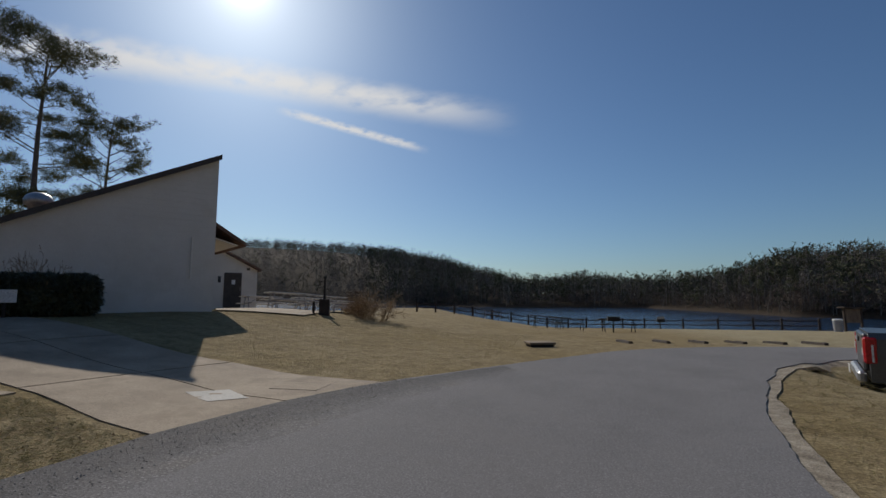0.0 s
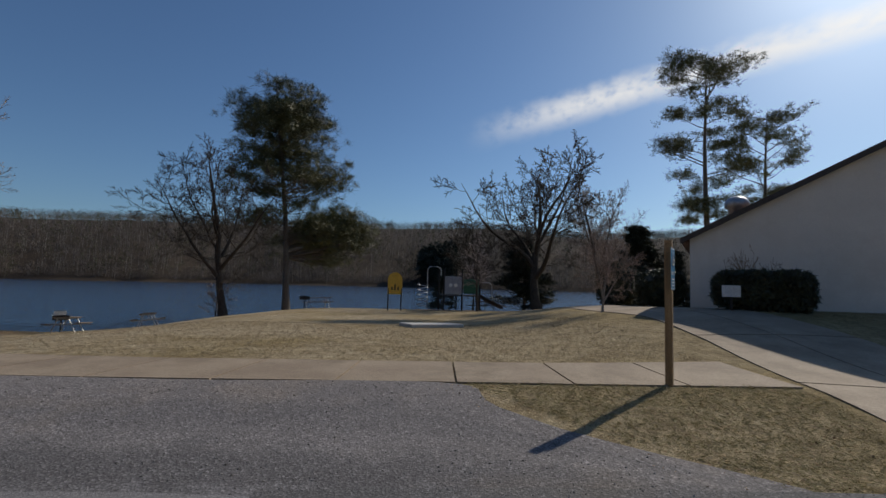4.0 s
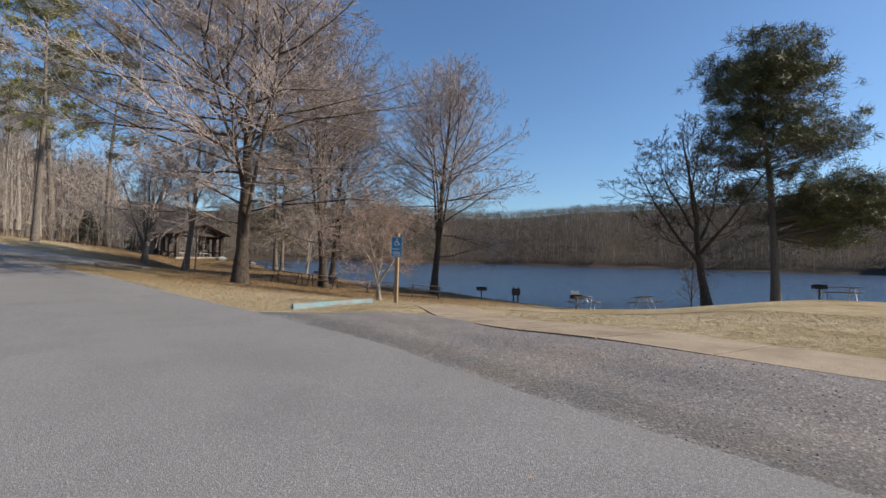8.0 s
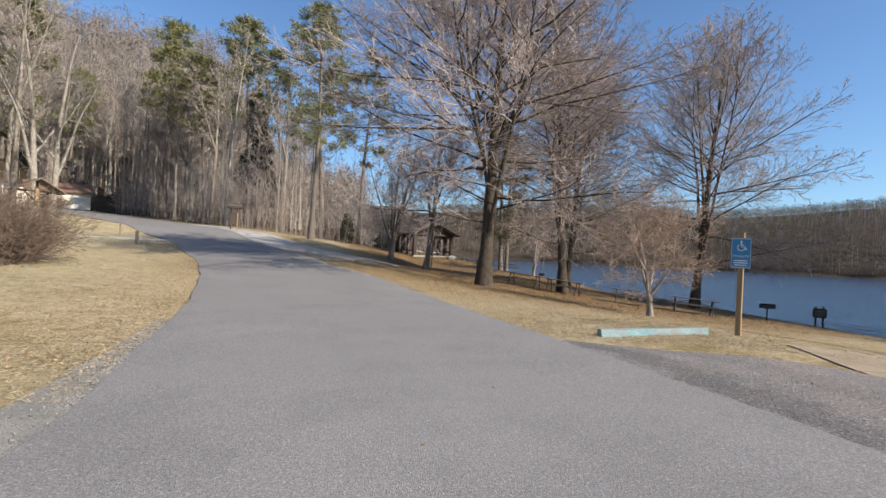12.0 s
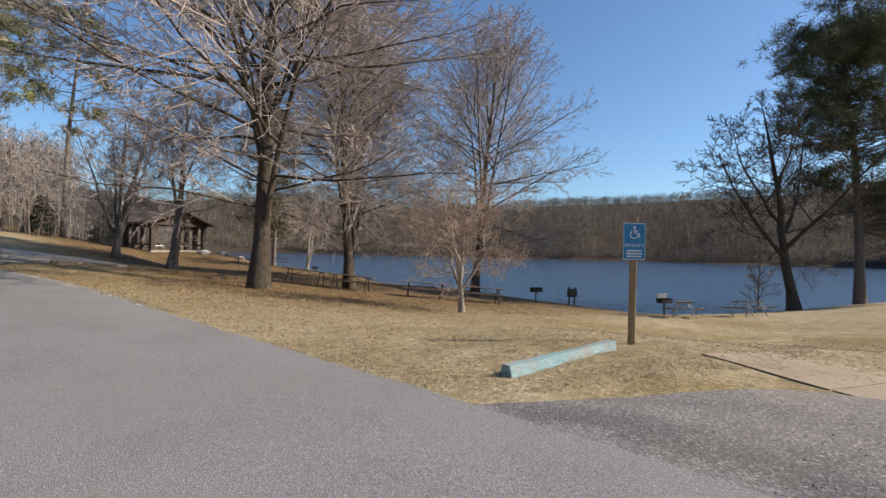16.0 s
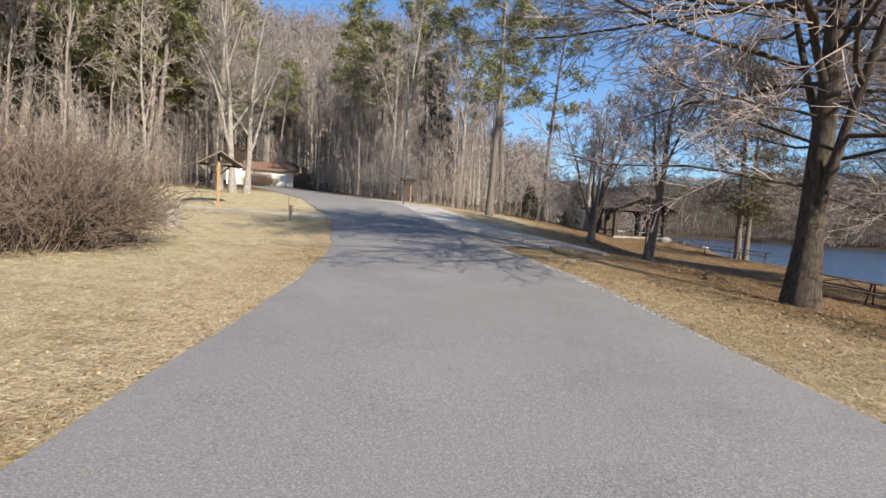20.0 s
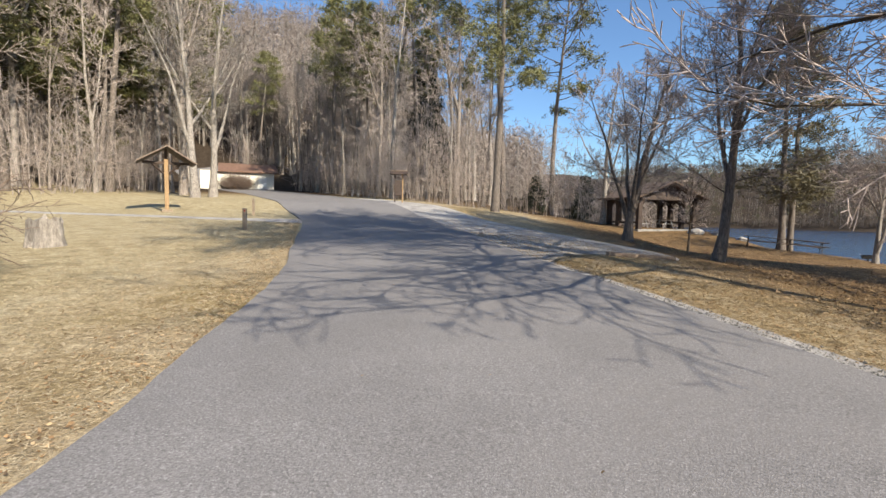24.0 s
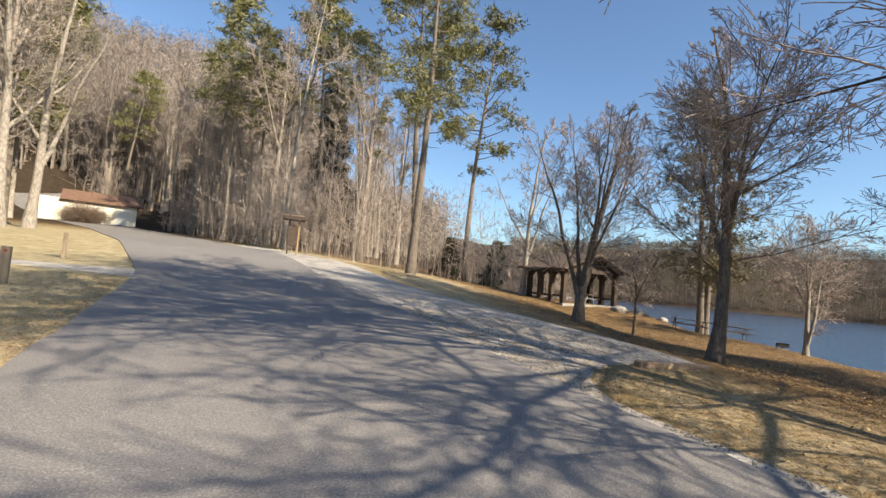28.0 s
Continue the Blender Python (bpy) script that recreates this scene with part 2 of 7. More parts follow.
M_HEDGE = surface("dark_hedge_leaf", (0.03, 0.034, 0.018), (0.08, 0.085, 0.04), 3, 20, 0.5, 0.0)
M_FARWOOD = surface("far_bare_wood", (0.1, 0.08, 0.066), (0.22, 0.18, 0.15), 0.05, 0.7, 0.95, 0.0)
M_FARPINE = surface("far_evergreen", (0.05, 0.056, 0.028), (0.12, 0.12, 0.055), 0.1, 1.2, 0.9, 0.0)
M_METAL = surface("galvanised_steel", (0.35, 0.36, 0.37), (0.5, 0.51, 0.52), 8, 80, 0.45, 0.05, metal=0.8)
M_DARKMETAL = surface("black_steel", (0.015, 0.014, 0.014), (0.035, 0.032, 0.03), 8, 60, 0.6, 0.1, metal=0.3)
M_BLUE = surface("blue_sign_face", (0.02, 0.19, 0.36), (0.03, 0.24, 0.43), 4, 60, 0.45, 0.02)
M_WHITE = surface("white_paint", (0.72, 0.71, 0.68), (0.82, 0.81, 0.78), 3, 50, 0.5, 0.03)
M_CREAM = surface("cream_block_paint", (0.72, 0.68, 0.58), (0.82, 0.79, 0.70), 1.0, 30, 0.7, 0.1)
M_YELLOW = surface("yellow_plastic", (0.72, 0.38, 0.03), (0.8, 0.45, 0.05), 3, 50, 0.4, 0.02)
M_TEAL = surface("faded_teal_paint", (0.17, 0.30, 0.325), (0.25, 0.345, 0.36), 3, 35, 0.8, 0.4, stain=(0.26, 0.25, 0.235), stain_scale=4.0)
M_GREENPLASTIC = surface("green_plastic", (0.02, 0.10, 0.06), (0.03, 0.14, 0.08), 3, 40, 0.4, 0.0)
M_GREYPLASTIC = surface("grey_plastic", (0.30, 0.30, 0.32), (0.38, 0.38, 0.40), 3, 40, 0.5, 0.0)
M_BUSH = surface("brown_bush_stem", (0.115, 0.08, 0.06), (0.25, 0.185, 0.145), 2, 20, 0.85, 0.0)
M_REDPAINT = surface("red_reflector_paint", (0.38, 0.06, 0.04), (0.5, 0.1, 0.07), 4, 60, 0.4, 0.0)
M_LEAF = surface("dead_leaf", (0.20, 0.12, 0.06), (0.42, 0.28, 0.15), 4, 20, 0.85, 0.0)


def ground_material():
    """Dormant lawn, tan and straw, greener in places, with leaf litter under the trees."""
    m = bpy.data.materials.new("dormant_lawn")
    m.use_nodes = True
    nt = m.node_tree
    b = nt.nodes["Principled BSDF"]
    g = nt.nodes.new("ShaderNodeTexCoord").outputs["Object"]
    big = noise_tex(nt, g, 0.22, 5, 0.6)
    mid = noise_tex(nt, g, 2.2, 5, 0.7)
    small = noise_tex(nt, g, 26, 4, 0.8)
    tan = ramp(nt, mid, [(0.3, (0.27, 0.2, 0.12)), (0.5, (0.4, 0.32, 0.205)), (0.72, (0.51, 0.43, 0.3))])
    green = ramp(nt, mid, [(0.3, (0.2, 0.145, 0.065)), (0.7, (0.35, 0.265, 0.125))])
    col = mix_color(nt, ramp(nt, big, [(0.46, (0, 0, 0)), (0.64, (0.85,) * 3)]), tan, green)
    sep = nt.nodes.new("ShaderNodeSeparateXYZ")
    nt.links.new(g, sep.inputs[0])
    south = nt.nodes.new("ShaderNodeMapRange")
    south.inputs[1].default_value, south.inputs[2].default_value = 7.0, -3.0
    nt.links.new(sep.outputs[1], south.inputs[0])
    col = mix_color(nt, south.outputs[0], col, mix_color(nt, 0.7, col, green))
    west = nt.nodes.new("ShaderNodeMapRange")
    west.inputs[1].default_value, west.inputs[2].default_value = -3.0, -6.0
    nt.links.new(sep.outputs[0], west.inputs[0])
    pale = ramp(nt, mid, [(0.3, (0.3, 0.245, 0.14)), (0.5, (0.42, 0.36, 0.225)), (0.72, (0.54, 0.475, 0.33))])
    col = mix_color(nt, west.outputs[0], col, mix_color(nt, 0.75, col, pale))
    litter = ramp(nt, noise_tex(nt, g, 7, 6, 0.85), [(0.38, (0.085, 0.055, 0.03)), (0.5, (0.19, 0.122, 0.062)), (0.66, (0.33, 0.22, 0.115))])
    wood = nt.nodes.new("ShaderNodeMapRange")
    wood.inputs[1].default_value, wood.inputs[2].default_value = 66.0, 80.0
    nt.links.new(sep.outputs[1], wood.inputs[0])
    east = nt.nodes.new("ShaderNodeMapRange")
    east.inputs[1].default_value, east.inputs[2].default_value = 4.5, 8.5
    nt.links.new(sep.outputs[0], east.inputs[0])
    north = nt.nodes.new("ShaderNodeMapRange")
    north.inputs[1].default_value, north.inputs[2].default_value = 21.0, 28.0
    nt.links.new(sep.outputs[1], north.inputs[0])
    under = nt.nodes.new("ShaderNodeMath")
    under.operation = "MULTIPLY"
    nt.links.new(east.outputs[0], under.inputs[0])
    nt.links.new(north.outputs[0], under.inputs[1])
    half = nt.nodes.new("ShaderNodeMath")
    half.operation = "MULTIPLY_ADD"
    half.inputs[1].default_value = 1.0
    nt.links.new(under.outputs[0], half.inputs[0])
    nt.links.new(wood.outputs[0], half.inputs[2])
    half.use_clamp = True
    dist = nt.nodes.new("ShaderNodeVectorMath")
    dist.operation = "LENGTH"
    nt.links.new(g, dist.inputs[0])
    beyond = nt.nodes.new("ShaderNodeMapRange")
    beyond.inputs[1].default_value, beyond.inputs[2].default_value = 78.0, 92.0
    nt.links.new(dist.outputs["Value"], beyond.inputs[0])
    woods = nt.nodes.new("ShaderNodeMath")
    woods.operation = "MAXIMUM"
    nt.links.new(half.outputs[0], woods.inputs[0])
    nt.links.new(beyond.outputs[0], woods.inputs[1])
    col = mix_color(nt, woods.outputs[0], col, litter)
    # far ground darkened in its colour for the shade under the woods
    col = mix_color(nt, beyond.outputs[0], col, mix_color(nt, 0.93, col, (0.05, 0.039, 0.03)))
    drift = ramp(nt, noise_tex(nt, g, 1.3, 6, 0.8), [(0.4, (0.62, 0.6, 0.58)), (0.6, (1.12, 1.12, 1.12))])
    col = mix_color(nt, woods.outputs[0], col, mix_color(nt, 1.0, col, drift, "MULTIPLY"))
    tuft = noise_tex(nt, g, 7.5, 6, 0.85)
    col = mix_color(nt, 1.0, col, ramp(nt, tuft, [(0.36, (0.66, 0.64, 0.6)), (0.52, (1.0, 1.0, 1.0)), (0.64, (1.22, 1.22, 1.24))]), "MULTIPLY")
    col = mix_color(nt, 1.0, col, ramp(nt, small, [(0.3, (0.45, 0.45, 0.45)), (0.7, (1.42, 1.42, 1.42))]), "MULTIPLY")
    nt.links.new(col, b.inputs["Base Color"])
    b.inputs["Roughness"].default_value = 0.95
    b.inputs["Specular IOR Level"].default_value = 0.15
    bp = nt.nodes.new("ShaderNodeBump")
    bp.inputs["Strength"].default_value, bp.inputs["Distance"].default_value = 0.8, 0.04
    nt.links.new(small, bp.inputs["Height"])
    nt.links.new(bp.outputs[0], b.inputs["Normal"])
    return m


M_LAWN = ground_material()


def water_material():
    m = bpy.data.materials.new("lake_water")
    m.use_nodes = True
    nt = m.node_tree
    b = nt.nodes["Principled BSDF"]
    b.inputs["Base Color"].default_value = (0.016, 0.04, 0.085, 1)
    b.inputs["Roughness"].default_value = 0.16
    b.inputs["IOR"].default_value = 1.33
    g = nt.nodes.new("ShaderNodeTexCoord").outputs["Object"]
    w = noise_tex(nt, g, 0.9, 4, 0.6, (1.0, 0.45, 1))
    bp = nt.nodes.new("ShaderNodeBump")
    bp.inputs["Strength"].default_value, bp.inputs["Distance"].default_value = 0.55, 0.35
    nt.links.new(w, bp.inputs["Height"])
    nt.links.new(bp.outputs[0], b.inputs["Normal"])
    return m


M_WATER = water_material()


# ---- mesh tools ----
class MB:
    """Collects vertices and faces for one mesh."""

    def __init__(self):
        self.v, self.f, self.across = [], [], []

    def add(self, verts, faces):
        n = len(self.v)
        self.v.extend(verts)
        self.f.extend([tuple(i + n for i in q) for q in faces])
        return self

    def box(self, c, s, bevel=0.01, m=None):
        """A box with chamfered edges, centre c, size s, turned by the matrix m."""
        h = [max(k / 2, 1e-4) for k in s]
        b = min(bevel, 0.45 * min(s))
        pts = []
        for ax in range(3):
            for sg in (-1, 1):
                for u, w in ((-1, -1), (1, -1), (1, 1), (-1, 1)):
                    p = [0, 0, 0]
                    p[ax] = sg * h[ax]
                    p[(ax + 1) % 3] = u * (h[(ax + 1) % 3] - b)
                    p[(ax + 2) % 3] = w * (h[(ax + 2) % 3] - b)
                    pts.append(p)
        faces = []
        for k in range(6):
            q = [4 * k + i for i in range(4)]
            faces.append(q if k % 2 else q[::-1])
        near = {}
        for i, p in enumerate(pts):
            near.setdefault(tuple(1 if k > 0 else -1 for k in p), []).append(i)
        for key, tri in near.items():
            faces.append(tri if key[0] * key[1] * key[2] > 0 else tri[::-1])
        for ax in range(3):
            a1, a2 = (ax + 1) % 3, (ax + 2) % 3
            for s1 in (-1, 1):
                for s2 in (-1, 1):
                    ends = []
                    for s0 in (-1, 1):
                        key = [0, 0, 0]
                        key[ax], key[a1], key[a2] = s0, s1, s2
                        trio = near[tuple(key)]
                        ends.append((trio[a1], trio[a2]))
                    q = [ends[0][0], ends[1][0], ends[1][1], ends[0][1]]
                    faces.append(q if s1 * s2 > 0 else q[::-1])
        m = m or Matrix()
        cv = Vector(c)
        return self.add([tuple(m @ (Vector(p) + cv)) for p in pts], faces)

    def tube(self, pts, radii, sides=6, cap=True):
        pts = [Vector(p) for p in pts]
        ref = Vector((0, 0, 1)) if abs((pts[-1] - pts[0]).normalized().z) < 0.9 else Vector((1, 0, 0))
        verts, faces = [], []
        for i, (p, r) in enumerate(zip(pts, radii)):
            d = (pts[min(i + 1, len(pts) - 1)] - pts[max(i - 1, 0)]).normalized()
            a = d.cross(ref).normalized()
            b = d.cross(a)
            for k in range(sides):
                t = 2 * math.pi * k / sides
                verts.append(tuple(p + a * (r * math.cos(t)) + b * (r * math.sin(t))))
        for i in range(len(pts) - 1):
            for k in range(sides):
                k2 = (k + 1) % sides
                faces.append((i * sides + k, i * sides + k2, (i + 1) * sides + k2, (i + 1) * sides + k))
        if cap:
            faces.append(tuple(range(sides))[::-1])
            faces.append(tuple((len(pts) - 1) * sides + k for k in range(sides)))
        return self.add(verts, faces)

    def prism(self, ring, up):
        """A solid from a flat ring of points, pushed along up."""
        n, up = len(ring), Vector(up)
        verts = [tuple(p) for p in ring] + [tuple(Vector(p) + up) for p in ring]
        faces = [tuple(range(n))[::-1], tuple(range(n, 2 * n))]
        faces += [(i, (i + 1) % n, n + (i + 1) % n, n + i) for i in range(n)]
        return self.add(verts, faces)

    def mesh(self, name, mat, smooth=False):
        me = bpy.data.meshes.new(name)
        me.from_pydata(self.v, [], self.f)
        if self.across:
            me.attributes.new("across", "FLOAT", "POINT").data.foreach_set("value", self.across)
        if mat:
            me.materials.append(mat)
        if smooth:
            me.polygons.foreach_set("use_smooth", [True] * len(me.polygons))
        me.update()
        return me


def part(name, mb, mat, parent, label="", smooth=False):
    ob = new(name, mb if isinstance(mb, bpy.types.Mesh) else mb.mesh(name, mat, smooth))
    ob.parent = parent
    if label:
        ob["label"] = label
    return ob


def thing(name, m, label, category, group="", kind=""):
    ob = new(name)
    ob.matrix_basis = m
    return tagged(ob, label, category, group, kind)


def solid(name, mb, mat, label="", category="", group="", kind="", m=None, smooth=False):
    ob = new(name, mb.mesh(name, mat, smooth))
    if m is not None:
        ob.matrix_basis = m
    return tagged(ob, label, category, group, kind)


# ---- the lie of the land ----
def ease(t):
    t = np.clip(t, 0, 1)
    return t * t * (3 - 2 * t)


def soft(t, w):
    return w * np.logaddexp(0, np.asarray(t, float) / w)


def shore_radius(th):
    return np.interp(th, [-126, -108, -101, -94, -86, -79, -66, -52, -40], [96, 104, 128, 162, 158, 150, 175, 262, 285]) + 8 * np.sin(th * 0.31 + 1) * ease((th + 62) / 12)


def height(x, y):
    """Height of the ground in metres: road side lawn, falling to a lake east and south, hills all round."""
    x, y = np.asarray(x, float), np.asarray(y, float)
    z = 0.062 * soft(y - 28, 3.0)
    edge = 4.2 - 0.012 * soft(np.minimum(y, 70) - 30, 2.0) ** 1.75
    k = 0.036 + 0.108 * ease((y - 11) / 14) + 0.05 * ease((y - 36) / 10)
    run = soft(x - edge - 2.4 * (1 - ease((y - 26) / 10)), 1.6)
    deep = 3.0 - 1.4 * ease((y - 38) / 14)
    fall = np.where(y > 8, deep * (1 - np.exp(-k * run / deep)), 0) * ease((y - 8) / 9)
    lawn = 0.02 * soft(x - 10, 3) + 0.075 * soft(x - 36, 3.0)
    z = z - fall - lawn * (1 - ease((y - 8) / 9))
    z = z - 0.28 * soft(x - 29.5 - 17 * ease((25 - y) / 10) - 8 * ease((8 - y) / 14) + 5 * ease((y - 36) / 8) - 10 * ease((y - 64) / 20), 1.2)
    z = z + 0.42 * ease((y - 50) / 8) * ease((13 - x) / 8)
    z = z + 0.8 * ease((x - 6) / 7) * ease((3 - y) / 8) * ease((34 - x) / 14) * ease((y + 26) / 14)
    z = z - 0.6 * ease((-x - 4.3) / 1.2) * ease((y + 9.9) / 1.2) * ease((-5 - y) / 2.5)
    z = z - 0.62 * ease((x - 9.5) / 4) * ease((y - 45) / 5) * ease((63 - y) / 6) * ease((33 - x) / 7)
    z = z + 0.14 * ease((x - 4.5) / 2) * ease((14 - y) / 4) * ease((20 - x) / 8)
    lat, dep = -0.943 * (x + 0.435) - 0.319 * (y - 2.72), 0.319 * (x + 0.435) - 0.943 * (y - 2.72)
    z = z - 0.053 * soft(dep - 15, 1.5) * ease((lat + 3) / 14)
    z = z - 0.2 * soft((dep - 72.5 + 1.1 * lat) / 1.4, 1.2)
    z = z - 0.45 * soft(y - 67 - 1.6 * np.maximum(16 - x, 0), 1.2) * ease((x - 3) / 8) * ease((78 - np.degrees(np.arctan2(y, x))) / 4 + 1)
    z = z - 0.3 * soft(x - 21, 1.0) * ease((y - 54) / 8)
    z = z + 0.13 * ease((x - 5.6) / 1.5) * ease((11.5 - x) / 2) * ease((y - 14.6) / 2) * ease((21 - y) / 3)
    z = z - 0.22 * ease((x - 11) / 4) * ease((25 - x) / 5) * ease((y - 10.5) / 4) * ease((22 - y) / 5)
    z = np.maximum(z, -3.2)
    th, r = np.degrees(np.arctan2(y, x)), np.hypot(x, y)
    sea = ease((th + 128) / 12) * ease((78 - th) / 12)
    top = np.interp(th, [-126, -113, -108, -103, -95, -88, -81, -77, -68, -59, -48, -25, -10, 12, 26], [12, 12, 12, 6, 5, 8, 5, 10, 26, 49, 57, 68, 92, 78, 62]) + (6 * np.sin(th * 0.09) + 4 * np.sin(th * 0.23 + 2)) * ease((th + 62) / 14)
    rise = soft(r - shore_radius(th), 2) * 0.48
    hill = top * (1 - np.exp(-rise / top))
    z = z + sea * hill
    z = z + (1 - sea) * 0.10 * soft(r - 130, 8) * (r < 1500)
    z = z + np.minimum(0.45 * soft(y - 110, 5.0), 45) * ease((-4 - x) / 18) * (r < 900)
    west = soft(-x - 34 - 0.25 * np.maximum(y - 60, 0), 5)
    z = z + 0.16 * np.minimum(west, 160) * ease((y + 10) / 30)
    return z


def gz(x, y):
    return float(height(x, y))


LAKE_Z = -2.1


def axis_steps(lo, hi, a, b, step, grow=1.22):
    mid = list(np.arange(a, b + 1e-6, step))
    out, s = [], step
    while (out[-1] if out else b) < hi:
        s *= grow
        out.append((out[-1] if out else b) + s)
    low, s = [], step
    while (low[-1] if low else a) > lo:
        s *= grow
        low.append((low[-1] if low else a) - s)
    return np.array(low[::-1] + mid + out)


def sheet(name, xs, ys, mat, lift=0.0, flat=None):
    gx, gy = np.meshgrid(xs, ys)
    gh = np.full_like(gx, flat) if flat is not None else height(gx, gy) + lift
    nx, ny = len(xs), len(ys)
    i = np.arange(nx * ny).reshape(ny, nx)
    faces = np.stack([i[:-1, :-1], i[:-1, 1:], i[1:, 1:], i[1:, :-1]], -1).reshape(-1, 4)
    me = bpy.data.meshes.new(name)
    me.from_pydata(np.stack([gx, gy, gh], -1).reshape(-1, 3).tolist(), [], faces.tolist())
    me.materials.append(mat)
    me.polygons.foreach_set("use_smooth", [True] * len(me.polygons))
    return new(name, me)


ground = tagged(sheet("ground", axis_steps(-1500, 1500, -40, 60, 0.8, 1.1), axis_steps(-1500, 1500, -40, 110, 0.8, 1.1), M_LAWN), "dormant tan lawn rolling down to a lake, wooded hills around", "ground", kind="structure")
water = tagged(sheet("water", np.linspace(-500, 700, 25), np.linspace(-700, 700, 25), M_WATER, flat=LAKE_Z), "rippled blue lake water", "lake", kind="structure")


def ribbon(name, left, right, mat, lift, across=8, step=0.6, thick=0.0):
    """A paved strip between two edge lines (points by the way along), laid on the ground."""
    def along(line, ts):
        line = np.array(line, float)
        n = np.arange(len(line))
        u = ts * (len(line) - 1)
        out = []
        for c in line.T:
            # smooth cubic through the points
            d = np.gradient(c)
            k = np.clip(u.astype(int), 0, len(line) - 2)
            s = u - k
            out.append((2 * s**3 - 3 * s**2 + 1) * c[k] + (s**3 - 2 * s**2 + s) * d[k] + (3 * s**2 - 2 * s**3) * c[k + 1] + (s**3 - s**2) * d[k + 1])
        return np.stack(out, -1)
    length = sum(math.dist(a, b) for a, b in zip(left, left[1:]))
    n = max(4, int(length / step))
    ts = np.linspace(0, 1, n)
    lo, ro = along(left, ts), along(right, ts)
    rng = np.random.default_rng(len(name) + n)
    wob = lambda: np.convolve(rng.normal(0, 0.05, n + 4), np.ones(5) / 5, "valid")[:, None]
    lo, ro = lo + wob() * [1, 0], ro + wob() * [1, 0]
    w = np.linspace(0, 1, across + 1)[None, :, None]
    p = lo[:, None] * (1 - w) + ro[:, None] * w
    z = height(p[..., 0], p[..., 1]) + lift
    mb = MB()
    a = across + 1
    mb.v = [tuple(q) for q in np.concatenate([p, z[..., None]], -1).reshape(-1, 3)]
    mb.f = [(i * a + j, i * a + j + 1, (i + 1) * a + j + 1, (i + 1) * a + j) for i in range(n - 1) for j in range(across)]
    mb.across = [j / across for i in range(n) for j in range(a)] + [0.0] * n + [1.0] * n
    rim = [i * a for i in range(n)]
    far = [i * a + across for i in range(n)]
    skirt = 0.06
    for line, flip in ((rim, False), (far, True)):
        s = len(mb.v)
        mb.v += [(mb.v[i][0], mb.v[i][1], mb.v[i][2] - skirt) for i in line]
        for q in range(n - 1):
            f = (line[q], line[q + 1], s + q + 1, s + q)
            mb.f.append(f if flip else f[::-1])
    return mb


ROAD_LEFT = [(-30, -10.3), (-14, -10.9), (-8.5, -10.8), (-5.4, -10.0), (-3.7, -8.2), (-2.8, -6.0), (-2.2, -3.6), (-1.8, -1.0), (-1.5, 2), (-1.25, 6), (-1.0, 10), (-0.9, 14), (-1.05, 19), (-1.5, 24), (-2.1, 28.5), (-2.9, 33), (-4.3, 38), (-6.6, 45.5), (-10.5, 54), (-16, 64), (-24, 78), (-36, 95), (-52, 112)]
ROAD_RIGHT = [(-30, -15.5), (-15, -14.6), (-6.7, -13.3), (-3.6, -12.3), (-1.2, -10.6), (0.4, -8.4), (2.0, -5.8), (3.2, -3.4), (3.6, -0.6), (3.65, 2.5), (3.7, 6), (3.9, 9.5), (4.3, 12.5), (4.4, 16), (4.35, 19.5), (4.2, 23.5), (3.8, 28.5), (3.0, 32.5), (1.9, 36.4), (1.1, 40), (-0.4, 46), (-3.6, 56), (-9, 66.5), (-17, 81), (-30, 99), (-46, 117)]


road = solid("road", ribbon("road", ROAD_LEFT, ROAD_RIGHT, M_ASPHALT, 0.035, 10, 0.5), M_ASPHALT, "worn grey asphalt park road with ragged edges", "road", kind="structure")


def grid_patch(name, corners, mat, lift, n=12, ragged=0.0):
    """A paved patch over four corners, laid on the ground."""
    a, b, c, d = (np.array(p, float) for p in corners)
    rng = np.random.default_rng(7)
    mb = MB()
    for i in range(n + 1):
        for j in range(n + 1):
            u, v = i / n, j / n
            p = (a * (1 - u) + b * u) * (1 - v) + (d * (1 - u) + c * u) * v
            if ragged and (i in (0, n) or j in (0, n)):
                p = p + rng.normal(0, ragged, 2)
            mb.v.append((p[0], p[1], gz(*p) + lift))
    k = n + 1
    mb.f = [(i * k + j, (i + 1) * k + j, (i + 1) * k + j + 1, i * k + j + 1) for i in range(n) for j in range(n)]
    return mb


apron = solid("parking_apron", ribbon("apron", [(3.4, 0.6), (3.45, 2.5), (3.5, 6), (3.7, 9.5), (4.1, 12.5), (4.25, 15.4), (4.3, 17.1)], [(3.9, 0.9), (5.6, 2.7), (6.5, 3.2), (6.5, 6), (6.5, 9.5), (6.6, 12.2), (7.5, 14.6), (6.1, 15.95)], M_APRON, 0.022, 8, 0.4), M_APRON, "dark broken gravelly asphalt parking apron", "parking", kind="structure")
edge_strip = ribbon("edge", [(3.35, 4.6), (2.95, 3.0), (2.65, 1.6), (2.6, 0.2), (2.5, -0.7), (2.3, -1.55), (2.0, -2.9), (1.65, -4.1), (1.0, -6.0)], [(3.75, 4.6), (3.8, 3.0), (3.8, 1.2), (3.75, 0.3), (3.8, -0.7), (3.7, -1.5), (3.45, -2.7), (2.95, -4.05), (1.45, -6.5)], M_EDGE, 0.0395, 8, 0.3)
edge_strip.v = [(x, y, z - 0.03 * max(0.0, 0.14 - u) / 0.14) for (x, y, z), u in zip(edge_strip.v, edge_strip.across)]
solid("asphalt_edge", edge_strip, M_EDGE, "rough dark crumbling asphalt edge beside the drive", "road edge", kind="structure")
